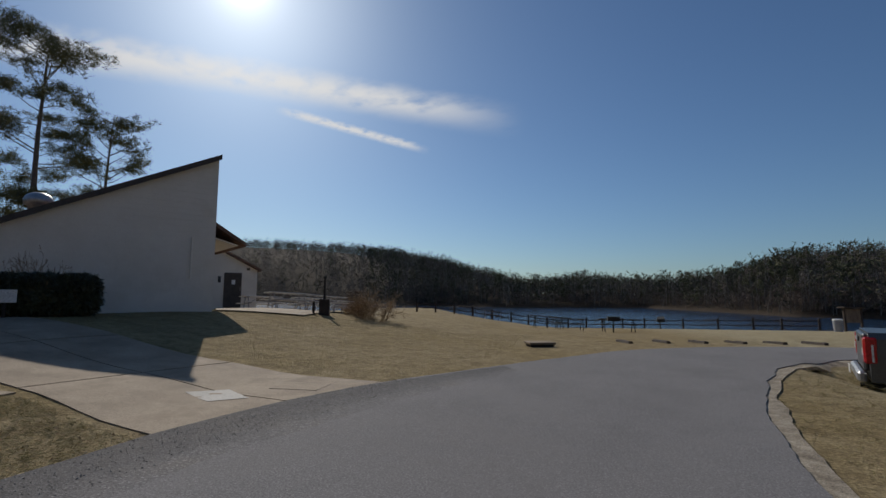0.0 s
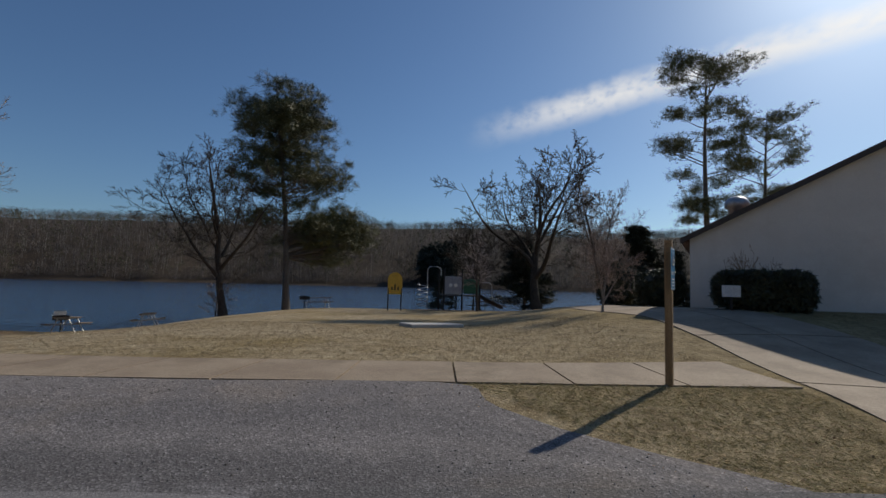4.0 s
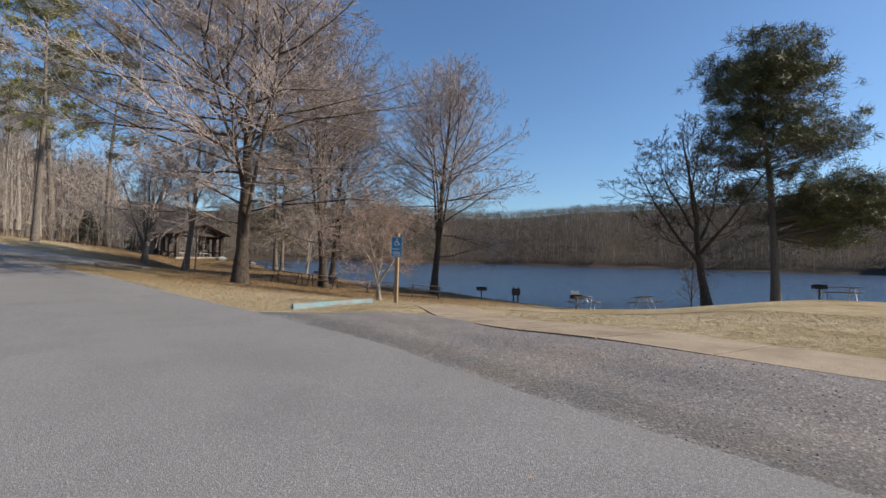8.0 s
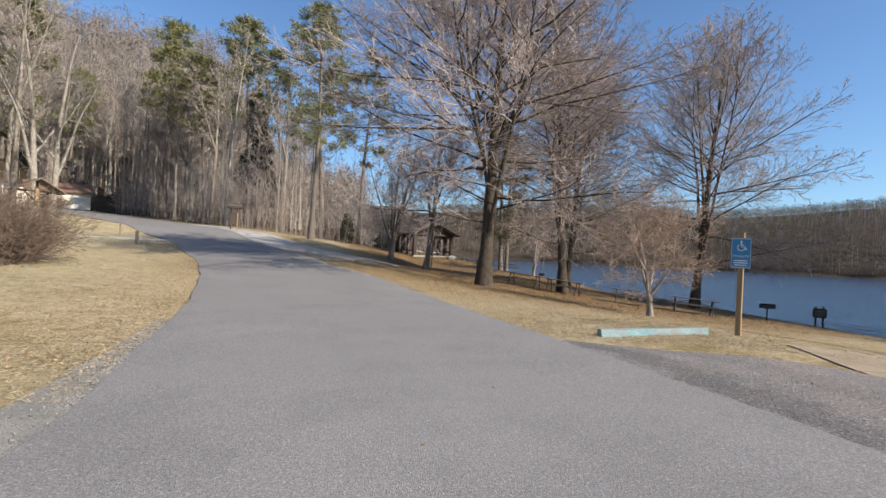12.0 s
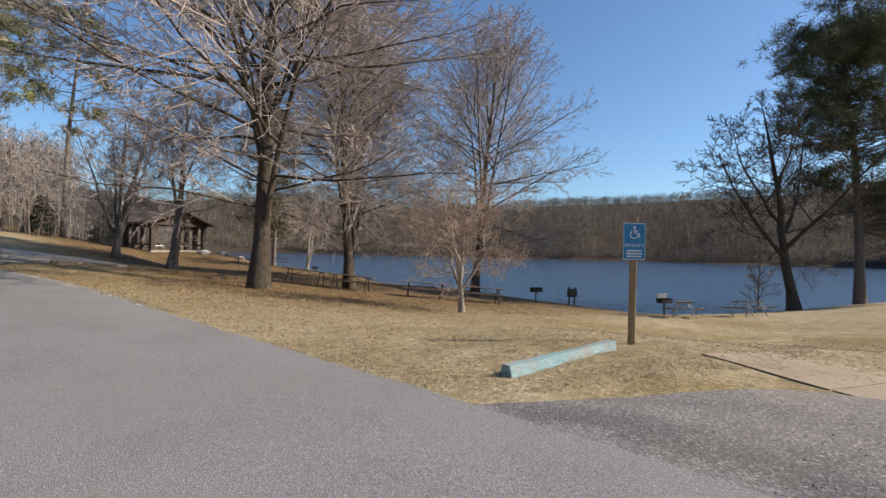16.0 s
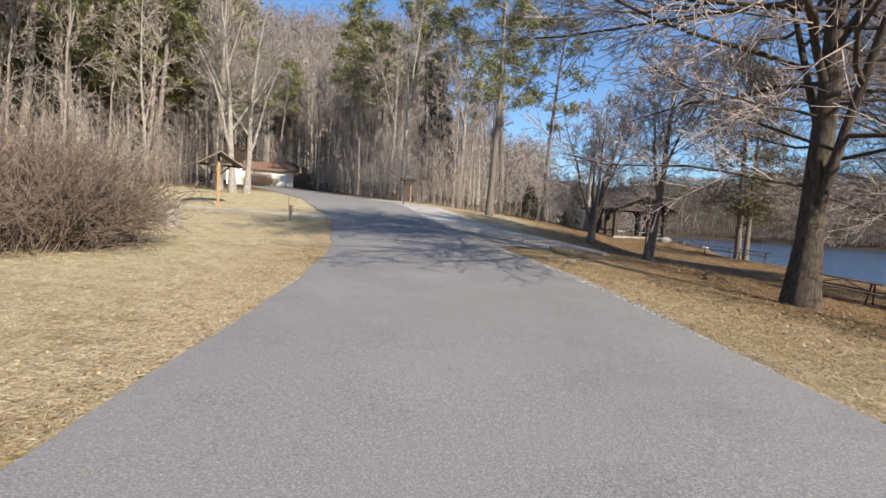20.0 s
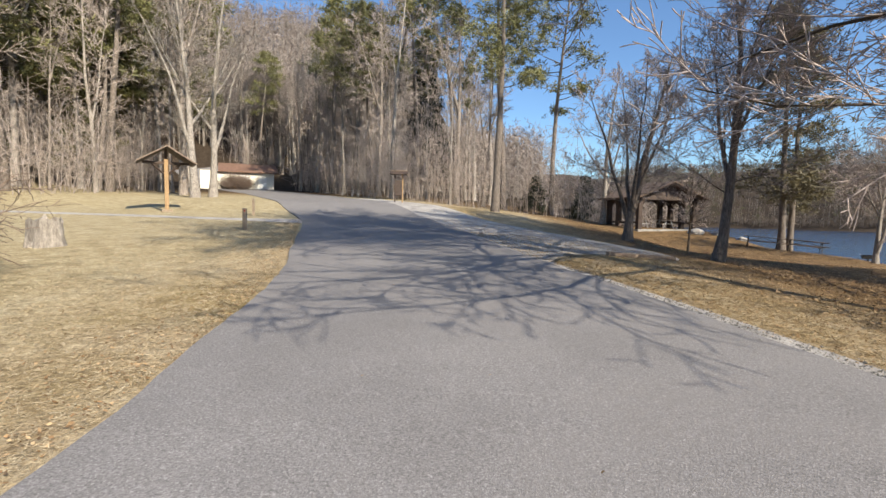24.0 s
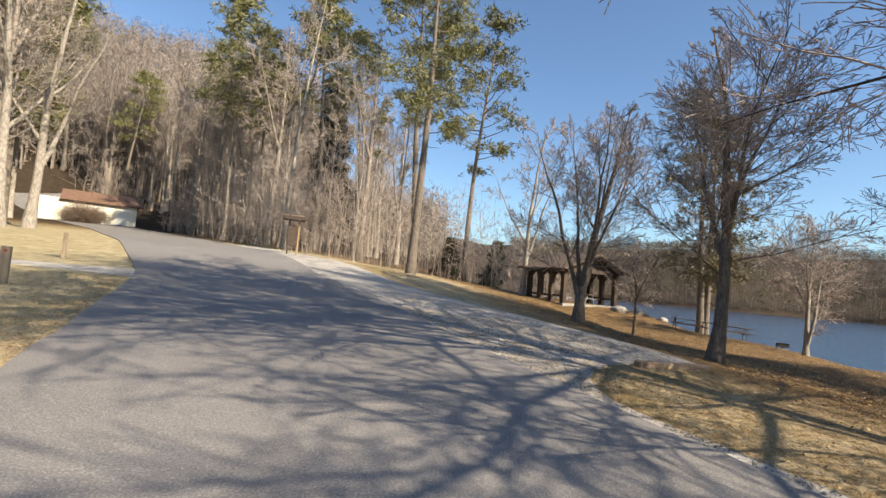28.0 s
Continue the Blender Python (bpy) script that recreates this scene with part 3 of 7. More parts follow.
gravel = solid("gravel_verge", ribbon("verge", [(3.9, 24), (3.5, 29), (2.8, 32.5), (2.0, 35.3), (1.4, 37.6), (1.0, 39), (0.6, 41.5), (0.0, 44), (-0.9, 47), (-3.9, 56), (-9, 66.5)], [(4.26, 24), (4.0, 29), (3.2, 32.8), (2.5, 35.6), (3.9, 37.6), (6.9, 39.0), (7.7, 42.2), (5.8, 45.0), (3.4, 47.6), (-0.4, 56), (-6.9, 66.5)], M_GRAVEL, 0.018, 8, 0.5), M_GRAVEL, "pale limestone gravel shoulder and lay-by beside the road", "gravel", kind="structure")
shoulder = solid("gravel_shoulder", ribbon("shoulder", [(-2.1, 5), (-1.85, 9), (-1.65, 12), (-1.3, 15), (-1.2, 19)], [(-1.2, 5), (-1.0, 9), (-0.85, 12), (-0.8, 15), (-1.0, 19)], M_CRUMB, 0.012, 3, 0.4), M_CRUMB, "crumbled pale gravel along the road edge", "gravel", kind="structure")
solid("gravel_shoulder", ribbon("bend", [(-5.55, -9.82), (-3.88, -8.1), (-2.97, -5.94), (-2.36, -3.56), (-1.97, -1.0), (-1.72, 1.5)], [(-5.3, -10.1), (-3.6, -8.25), (-2.72, -6.03), (-2.12, -3.62), (-1.72, -1.0), (-1.45, 1.5)], M_SANDY, 0.02, 3, 0.15), M_SANDY, "crumbled sandy gravel along the bend of the road", "gravel", kind="structure")
solid("gravel_path", ribbon("path", [(-5.9, 44.0), (-10, 45.2), (-16, 46.3), (-26, 47.2)], [(-6.9, 46.3), (-10, 46.2), (-16, 47.2), (-26, 48.0)], M_GRAVEL, 0.02, 4, 0.5), M_GRAVEL, "pale gravel footpath crossing the lawn", "path", kind="structure")


def slab_row(name, left, right, count, mat, lift, joint=0.03, thick=0.1, parent=None):
    """Concrete flags between two edge lines with open joints, each a piece of its own."""
    le, ri = np.array(left, float), np.array(right, float)
    def at(line, t):
        seg = np.linalg.norm(np.diff(line, axis=0), axis=1)
        cum = np.r_[0, np.cumsum(seg)] / seg.sum()
        return np.array([np.interp(t, cum, line[:, 0]), np.interp(t, cum, line[:, 1])])
    out = []
    for i in range(count):
        t0, t1 = i / count + joint / 2 / count, (i + 1) / count - joint / 2 / count
        mb, n = MB(), 6
        for v in range(n + 1):
            t = t0 + (t1 - t0) * v / n
            a, b = at(le, t), at(ri, t)
            for u in range(n + 1):
                p = a + (b - a) * u / n
                mb.v.append((p[0], p[1], gz(*p) + lift))
        k = n + 1
        mb.f = [(v * k + u, v * k + u + 1, (v + 1) * k + u + 1, (v + 1) * k + u) for v in range(n) for u in range(n)]
        rim = [u for u in range(n)] + [v * k + n for v in range(n)] + [n * k + n - u for u in range(n)] + [(n - v) * k for v in range(n)]
        s = len(mb.v)
        mb.v += [(mb.v[q][0], mb.v[q][1], mb.v[q][2] - thick) for q in rim]
        m = len(rim)
        mb.f += [(rim[q], s + q, s + (q + 1) % m, rim[(q + 1) % m]) for q in range(m)]
        out.append(part("concrete_slab", mb, mat, parent))
    return out


sidewalk = tagged(new("sidewalk"), "tan concrete sidewalk in jointed slabs", "sidewalk", kind="structure")
slab_row("sidewalk", [(6.6, -1.35), (6.6, 3), (6.5, 8), (6.7, 12), (7.4, 14.6), (8.2, 16.3)], [(8.1, -1.2), (8.15, 3), (8.0, 8), (8.2, 12), (8.8, 14.0), (9.5, 15.7)], 12, M_CONCRETE, 0.022, 0.02, 0.1, sidewalk)
driveway = tagged(new("driveway"), "wide tan concrete drive in jointed slabs", "driveway", kind="structure")
for a, b in ((0.0, 0.5), (0.5, 1.0)):
    lft, rgt = [(3.75, -0.9), (6.5, -1.45), (9.5, -1.9), (16, -2.4), (26, -3.0)], [(2.9, -4.3), (6.6, -4.6), (9.8, -4.9), (14.0, -4.6), (26, -6.2)]
    f = [tuple(np.array(p) + (np.array(q) - p) * (a + 0.004)) for p, q in zip(lft, rgt)]
    g = [tuple(np.array(p) + (np.array(q) - p) * (b - 0.004)) for p, q in zip(lft, rgt)]
    slab_row("drive", g, f, 7, M_CONCRETE, 0.016, 0.015, 0.1, driveway)
patch = solid("concrete_patch", grid_patch("patch", [(4.75, -2.95), (5.1, -2.5), (4.45, -2.25), (4.1, -2.6)], M_PATCH, 0.022, 4), M_PATCH, "pale square concrete patch in the drive", "concrete patch", kind="structure")
terrace = solid("terrace", grid_patch("terrace", [(12.2, -10.3), (10.2, -12.5), (14, -27), (26, -24)], M_CONCRETE, 0.05, 14), M_CONCRETE, "pale concrete terrace behind the building", "terrace", kind="structure")

# ---- bath house with a steep single-pitch roof ----
def bath_house():
    a, b = Vector((15.28, -4.85, 0)), Vector((12.06, -9.96, 0))
    z0 = 0.72
    d = (b - a).normalized()
    nrm = Vector((d.y, -d.x, 0))            # away from the road
    if nrm.x < 0:
        nrm = -nrm
    L = (b - a).length
    m = Matrix(((d.x, nrm.x, 0, a.x), (d.y, nrm.y, 0, a.y), (0, 0, 1, z0), (0, 0, 0, 1)))
    house = thing("bath_house", m, "cream wood-sided bath house with steep single-pitch brown roof", "building")
    depth, lo, hi = 12.0, 2.25, 5.33
    ext = 0.0
    # gable wall facing the road, cut to the roof slope, then the sides and back
    part("wall", MB().prism([(0, 0, -0.5), (L, 0, -0.5), (L, 0, hi), (0, 0, lo)], (0, 0.2, 0)), M_SIDING, house)
    part("wall", MB().prism([(0, depth - 0.2, -0.5), (L, depth - 0.2, -0.5), (L, depth - 0.2, hi), (0, depth - 0.2, lo)], (0, 0.2, 0)), M_SIDING, house)
    part("wall", MB().box((0.1, depth / 2, (lo - 0.5) / 2), (0.196, depth - 0.41, lo + 0.5), 0.005), M_SIDING, house)
    part("wall", MB().box((L - 0.1, depth / 2, (hi - 0.5) / 2), (0.196, depth - 0.41, hi + 0.5), 0.005), M_SIDING, house)
    # clapboards on the gable
    step = 0.19
    z = -0.1
    while z < hi - 0.05:
        x0 = 0.0 if z < lo else (z + step * 0.5 - lo) / (hi - lo) * L
        if x0 < L - 0.1:
            x1 = 0.0 if z + step < lo else min(L, (z + step - lo) / (hi - lo) * L)
            part("clapboard", MB().add([(x0, -0.004, z), (L, -0.004, z), (L, -0.004, z + step), (max(x0, x1), -0.004, z + step), (x0, -0.012, z), (L, -0.012, z)], [(4, 5, 2, 3), (0, 1, 5, 4), (4, 3, 0), (5, 1, 2)]), M_SIDING, house)
        z += step
    part("plinth", MB().box((L / 2, -0.012, -0.06), (L + 0.02, 0.05, 0.12), 0.005), M_TRIM, house, "dark brown base board")
    part("downspout", MB().tube([(L - 0.72, -0.05, 1.2), (L - 0.72, -0.05, 2.55)], [0.03, 0.03], 6), M_SIDING, house)
    sl = (hi - lo) / L
    t = 0.12
    roof = MB().prism([(-0.25, -0.18, lo - 0.25 * sl), (L + 0.02, -0.18, hi + 0.02 * sl), (L + 0.02, -0.18, hi + 0.02 * sl + t), (-0.25, -0.18, lo - 0.25 * sl + t)], (0, depth + 0.36, 0))
    part("roof", roof, M_ROOFBROWN, house, "dark brown shingled roof slope")
    fascia = MB().prism([(-0.26, -0.22, lo - 0.26 * sl - 0.04), (L + 0.04, -0.22, hi + 0.04 * sl - 0.04), (L + 0.04, -0.22, hi + 0.04 * sl + t + 0.02), (-0.26, -0.22, lo - 0.26 * sl + t + 0.02)], (0, 0.036, 0))
    part("fascia", fascia, M_TRIM, house, "dark brown fascia board")
    # canopy over the side entrance, then the rear wing with its door
    r = MB().prism([(L, 0.35, 3.12), (L + 1.15, 0.35, 2.42), (L + 1.15, 0.35, 2.54), (L, 0.35, 3.26)], (0, depth - 0.6, 0))
    part("canopy_roof", r, M_ROOFBROWN, house, "brown lean-to canopy over the side entrance")
    part("soffit", MB().prism([(L, 0.4, 2.66), (L + 0.85, 0.4, 2.42), (L + 0.85, 0.4, 2.46), (L, 0.4, 2.7)], (0, depth - 0.8, 0)), M_SIDING, house, "pale soffit")
    wy, wx = depth + 0.3, 11.4
    part("wing_wall", MB().prism([(L - 0.6, wy, -0.6), (wx, wy, -0.6), (wx, wy, 2.2), (L - 0.6, wy, 5.2)], (0, 6, 0)), M_SIDING, house)
    part("wing_roof", MB().prism([(L - 0.6, wy - 0.3, 5.2), (wx + 0.15, wy - 0.3, 2.12), (wx + 0.15, wy - 0.3, 2.26), (L - 0.6, wy - 0.3, 5.34)], (0, 6.6, 0)), M_ROOFBROWN, house, "brown wing roof")
    door = part("door", MB().box((10.0, wy - 0.03, 0.98), (0.98, 0.06, 2.05), 0.01), M_TRIM, house, "dark brown steel door")
    part("notice", MB().box((10.02, wy - 0.07, 1.45), (0.2, 0.012, 0.26), 0.002), M_WHITE, door, "small white notice")
    part("door_handle", MB().tube([(10.4, wy - 0.1, 0.95), (10.4, wy - 0.1, 1.1)], [0.018, 0.018], 6), M_METAL, door)
    part("sign_plate", MB().box((9.25, wy - 0.02, 1.6), (0.16, 0.02, 0.36), 0.003), M_TRIM, house, "small dark sign plate")
    part("wall_lamp", MB().box((10.85, wy - 0.08, 2.25), (0.14, 0.16, 0.14), 0.02), M_TRIM, house, "small dark wall lamp")
    # cowl on the roof
    vx = 1.35
    vz = lo + sl * vx
    prof = [(0.26, 0.0), (0.26, 0.42), (0.36, 0.46), (0.38, 0.62), (0.3, 0.76), (0.14, 0.84), (0.01, 0.86)]
    mb = MB().tube([(vx, 1.6, vz + z) for _, z in prof], [r for r, _ in prof], 16)
    part("roof_vent", mb, M_METAL, house, "domed galvanised roof vent", True)
    return house


bath_house()


# ---- trees ----
def unit(v):
    return v / (np.linalg.norm(v, axis=-1, keepdims=True) + 1e-9)


def grow(rng, start, way, length, radius, n, bend, lift, tip, taper=1.0):
    """Many bent tapering stems at once: points (N, n, 3) and radii (N, n)."""
    length, radius = np.asarray(length, float), np.asarray(radius, float)
    P = np.empty((len(start), n, 3))
    P[:, 0] = start
    d, step = unit(way), (length / (n - 1))[:, None]
    for i in range(1, n):
        d = unit(d + rng.normal(0, bend, d.shape) + [0, 0, lift])
        P[:, i] = P[:, i - 1] + d * step
    return P, radius[:, None] * (1 - (1 - tip) * np.linspace(0, 1, n) ** taper)


def along_stems(P, f):
    """Points and directions at the shares f (N, c) of the stems P (N, n, 3)."""
    n = P.shape[1]
    u = f * (n - 1)
    i = np.minimum(u.astype(int), n - 2)
    r = np.arange(len(P))[:, None]
    a, b = P[r, i], P[r, i + 1]
    return a + (b - a) * (u - i)[..., None], unit(b - a)


def sprout(rng, P, R, count, lo, angle, length, slender, n=4, bend=0.1, lift=0.0, tip=0.3, flat=1.0, close=0.3, dive=-1.0):
    """Side shoots on every stem; length is metres, or a function of (point, share along, stem length)."""
    N = len(P)
    k = np.arange(count)[None]
    f = lo + (0.985 - lo) * (k + rng.uniform(0.05, 0.95, (N, count))) / count
    q, ax = along_stems(P, f)
    turn = rng.uniform(0, 6.28, (N, 1)) + 2.4 * k + rng.normal(0, 0.4, (N, count))
    ref = np.where(np.abs(ax[..., 2:]) > 0.8, [1.0, 0, 0], [0, 0, 1.0])
    s1 = unit(np.cross(ax, ref))
    side = s1 * np.cos(turn)[..., None] + np.cross(ax, s1) * np.sin(turn)[..., None]
    side[..., 2] *= flat
    side = unit(side)
    ang = angle(q, f) if callable(angle) else angle
    ang = np.radians(ang + rng.normal(0, 8, (N, count))) * (1.12 - close * f)
    w = ax * np.cos(ang)[..., None] + side * np.sin(ang)[..., None]
    w[..., 2] = np.maximum(w[..., 2], dive)
    stem = np.linalg.norm(np.diff(P, axis=1), axis=-1).sum(1)[:, None]
    ln = (length(q, f, stem) if callable(length) else length * stem * (1.1 - 0.6 * f)) * rng.uniform(0.7, 1.2, (N, count))
    r0 = R[:, :1] * (1 - 0.75 * f)
    rad = np.minimum(ln * slender, r0 * 0.85)
    return grow(rng, q.reshape(-1, 3), w.reshape(-1, 3), ln.ravel(), rad.ravel(), n, bend, lift, tip)


def tube_mesh(name, groups, mat, least=0.006):
    """Tapered tubes as one mesh; groups of (points, radii, sides)."""
    V, Fc, n0 = [], [], 0
    for P, R, sd in groups:
        R = np.maximum(R, least)
        N, n = P.shape[:2]
        d = unit(np.gradient(P, axis=1))
        a = unit(np.cross(d, [0.31, 0.52, 0.79]))
        b = np.cross(d, a)
        t = np.arange(sd) * 2 * math.pi / sd
        ring = P[:, :, None] + R[:, :, None, None] * (a[:, :, None] * np.cos(t)[:, None] + b[:, :, None] * np.sin(t)[:, None])
        V.append(ring.reshape(-1, 3))
        s = np.arange(N)[:, None, None] * (n * sd) + np.arange(n - 1)[None, :, None] * sd
        k = np.arange(sd)[None, None]
        k2 = (k + 1) % sd
        Fc.append(np.stack([s + k, s + k2, s + sd + k2, s + sd + k], -1).reshape(-1, 4) + n0)
        n0 += N * n * sd
    return quick_mesh(name, np.concatenate(V), np.concatenate(Fc), mat, True)


def quick_mesh(name, V, F, mat, smooth=False):
    """A mesh from arrays of points and of faces that all have the same number of corners."""
    me = bpy.data.meshes.new(name)
    c = F.shape[1]
    me.vertices.add(len(V))
    me.vertices.foreach_set("co", V.astype(np.float32).ravel())
    me.loops.add(F.size)
    me.loops.foreach_set("vertex_index", F.astype(np.int32).ravel())
    me.polygons.add(len(F))
    me.polygons.foreach_set("loop_start", np.arange(0, F.size, c, dtype=np.int32))
    if smooth:
        me.polygons.foreach_set("use_smooth", np.ones(len(F), bool))
    me.update(calc_edges=True)
    me.materials.append(mat)
    return me


def bare_tree(seed, h, r, leaders, width, env, angle, limbs, levels, low=0.14, bark=None, twig=None, least=0.008, bend=0.03, limb_bend=0.07, limb_lift=0.02, base=0.0, lean=(0.02, 0.01), twiggy=False):
    """A leafless tree as trunk and crown meshes, the origin at the foot.

    leaders: rows (height at which it leaves the trunk, tilt, azimuth, share of the height, share of the girth).
    width, env: the longest limb and its share by height; angle: degrees from the stem, low and high.
    levels: rows (count, from, degrees, length share, slenderness, lift, flatness) for shoots on the limbs.
    """
    rng = np.random.default_rng(seed)
    main = grow(rng, np.array([[0, 0, -0.15]]), np.array([[lean[0], lean[1], 1.0]]), [h * (1 - base) + 0.15], [r], 11, bend, 0.02, 0.1, 1.1)
    main[1][0, 0] *= 1.5
    main[1][0, 1] *= 1.02
    stems = [main]
    for z, tilt, az, share, girth in leaders:
        q, _ = along_stems(main[0], np.array([[min(0.95, z / (h * (1 - base)))]]))
        a = radians(az)
        stems.append(grow(rng, q[0], np.array([[math.cos(a) * tilt, math.sin(a) * tilt, 1.0]]), [h * share], [r * girth], 9, bend * 1.5, 0.06, 0.06, 0.8))
    zs = np.array([0, 0.15, 0.3, 0.45, 0.6, 0.75, 0.9, 1.0])

    def reach(q, f, stem):
        out = 0.88 * width * np.interp(q[..., 2] / h, zs, env)
        return np.maximum(out - 0.4 * np.hypot(q[..., 0], q[..., 1]), out * 0.35)

    def lean_out(q, f):
        return np.interp(q[..., 2] / h, [low, 0.5, 1.0], [angle[0], (angle[0] + angle[1]) / 2, angle[1]])
    P1, R1 = [], []
    whole = sum(s[0].shape[0] * np.linalg.norm(np.diff(s[0], axis=1), axis=-1).sum() for s in stems)
    for k, (P, R) in enumerate(stems):
        share = np.linalg.norm(np.diff(P, axis=1), axis=-1).sum() / whole
        p, q = sprout(rng, P, R, max(6, int(limbs * share)), low * h / (h * (1 - base)) if k == 0 else 0.12, lean_out, reach, 0.0082, 7, limb_bend, limb_lift, 0.12, 1.0, 0.0, 0.02)
        P1.append(p)
        R1.append(q)
    P, R = np.concatenate(P1), np.concatenate(R1)
    wood = [(s[0], s[1], 12) for s in stems]
    fine = [(P, R, 4)] if twiggy else []
    if not twiggy:
        wood.append((P, R, 5))
    for i, (count, lo, deg, share, slender, lift, flat) in enumerate(levels):
        P, R = sprout(rng, P, R, count, lo, deg, share, slender, (5, 3, 2, 2)[i] if i < len(levels) - 1 or i == 0 else 3, (0.09, 0.1, 0.12, 0.1)[i], lift, 0.35, flat)
        fine.append((P, R, 3))
    return tube_mesh("trunk", wood, bark or M_BARK, 0.012), tube_mesh("crown", fine, twig or M_TWIG, least)


def plant(name, meshes, x, y, label, category="tree", turn=0.0, scale=1.0, z=None, group="", names=("trunk", "crown")):
    ob = thing(name, Matrix.LocRotScale((x, y, gz(x, y) if z is None else z), Euler((0, 0, turn)), (scale,) * 3 if isinstance(scale, (int, float)) else scale), label, category, group)
    for n, me in zip(names, meshes):
        part(n, me, None, ob)
    return ob


def needle_mesh(name, centres, sizes, mat, rng, blades=18, flat=0.6, wide=0.13, up=0.0):
    """Tufts of thin pointed blades round each centre, as one mesh."""
    c = np.repeat(np.array(centres), blades, 0)
    s = np.repeat(np.array(sizes), blades)[:, None]
    d = unit(rng.normal(0, 1, c.shape) * [1, 1, flat] + [0, 0, up])
    side = unit(np.cross(d, rng.normal(0, 1, c.shape)))
    off = rng.normal(0, 0.25, c.shape) * s
    a, b, t = c + off - side * s * wide, c + off + side * s * wide, c + off + d * s * rng.uniform(0.6, 1.1, s.shape)
    V = np.stack([a, b, t], 1).reshape(-1, 3)
    return quick_mesh(name, V, np.arange(len(V)).reshape(-1, 3), mat)


def pine_tree(seed, h, r, first=0.45, width=3.4, limbs=34, pads=5, tufts=7, size=0.42, mat=None, lean=(0.0, 0.0), rise=0.15, blades=14, env=(0.7, 1.0, 0.95, 0.7, 0.3), wide=0.07, clouds=(), pad=0.62, bark=None, stubs=6):
    """A pine: bare lower trunk, limbs ending in flat pads of needle tufts. clouds: rows (x, y, z, radius, half height, pads)."""
    rng = np.random.default_rng(seed)
    trunk = grow(rng, np.array([[0, 0, -0.15]]), np.array([[lean[0], lean[1], 1.0]]), [h], [r], 10, 0.02, 0.015, 0.12, 1.2)
    trunk[1][0, 0] *= 1.35
    f = (first + (0.99 - first) * (np.arange(limbs) + rng.uniform(0, 1, limbs)) / limbs)[None] if limbs else np.zeros((1, 0))
    q, _ = along_stems(trunk[0], f)
    az = rng.uniform(0, 6.28, limbs)
    g = (f[0] - first) / (1 - first)
    ln = width * np.interp(g, np.linspace(0, 1, len(env)), env) * rng.uniform(0.6, 1.15, limbs)
    way = np.stack([np.cos(az), np.sin(az), rise + 0.5 * g + rng.normal(0, 0.15, limbs)], -1)
    wood, tips = [(trunk[0], trunk[1], 12)], []
    if stubs:
        fs = rng.uniform(first * 0.45, first, (1, stubs))
        qs, _ = along_stems(trunk[0], fs)
        az = rng.uniform(0, 6.28, stubs)
        sp, sr = grow(rng, qs[0], np.stack([np.cos(az), np.sin(az), rng.normal(0, 0.25, stubs)], -1), rng.uniform(0.3, 0.8, stubs) * width * 0.6, np.full(stubs, 0.03), 4, 0.12, 0.0, 0.2)
        wood.append((sp, sr, 4))
    if limbs:
        P, R = grow(rng, q[0], way, ln, np.clip(ln * 0.016, 0.015, r * 0.5), 5, 0.1, 0.05, 0.2)
        wood.append((P, R, 5))
        P2, R2 = sprout(rng, P, R, pads, 0.45, 42, lambda q_, f_, s_: 0.34 * s_ * (1.15 - 0.5 * f_), 0.012, 4, 0.1, 0.06, 0.3, 0.35)
        wood.append((P2, R2, 3))
        tips.append(P2[:, -1])
        tips.append(P[:, -1])
    for cx, cy, cz, rad, half, n in clouds:
        c = np.array([cx, cy, cz])
        u = unit(rng.normal(0, 1, (n, 3)) + [0, 0, 0.45])
        e = c + u * [rad, rad, half] * rng.uniform(0.45, 1.0, (n, 1))
        zt = np.clip(e[:, 2] - 0.35 * np.hypot(e[:, 0] - lean[0] * e[:, 2], e[:, 1] - lean[1] * e[:, 2]), first * h * 0.8, h * 0.97)
        s, _ = along_stems(trunk[0], (zt / h)[None])
        s = s[0]
        mid = s + (e - s) * 0.5 + rng.normal(0, 0.25, e.shape) - [0, 0, 0.2]
        P = np.stack([s, (s + mid) / 2, mid, (mid + e) / 2 + [0, 0, 0.05], e], 1)
        R = np.linspace(1, 0.25, 5)[None] * np.clip(0.011 * np.linalg.norm(e - s, axis=1), 0.02, 0.09)[:, None]
        wood.append((P, R, 4))
        tips.append(e)
        tips.append(mid + (e - mid) * rng.uniform(0.4, 0.8, (n, 1)) + rng.normal(0, 0.4, e.shape))
    tips = np.concatenate(tips)
    cen = np.repeat(tips, tufts, 0) + rng.normal(0, 1, (len(tips) * tufts, 3)) * [pad, pad, pad * 0.28]
    return tube_mesh("trunk", wood, bark or M_BARK_PINE, 0.008), needle_mesh("crown", cen, size * rng.uniform(0.7, 1.25, len(cen)), mat or M_NEEDLE, rng, blades, 0.7, wide, 0.25)


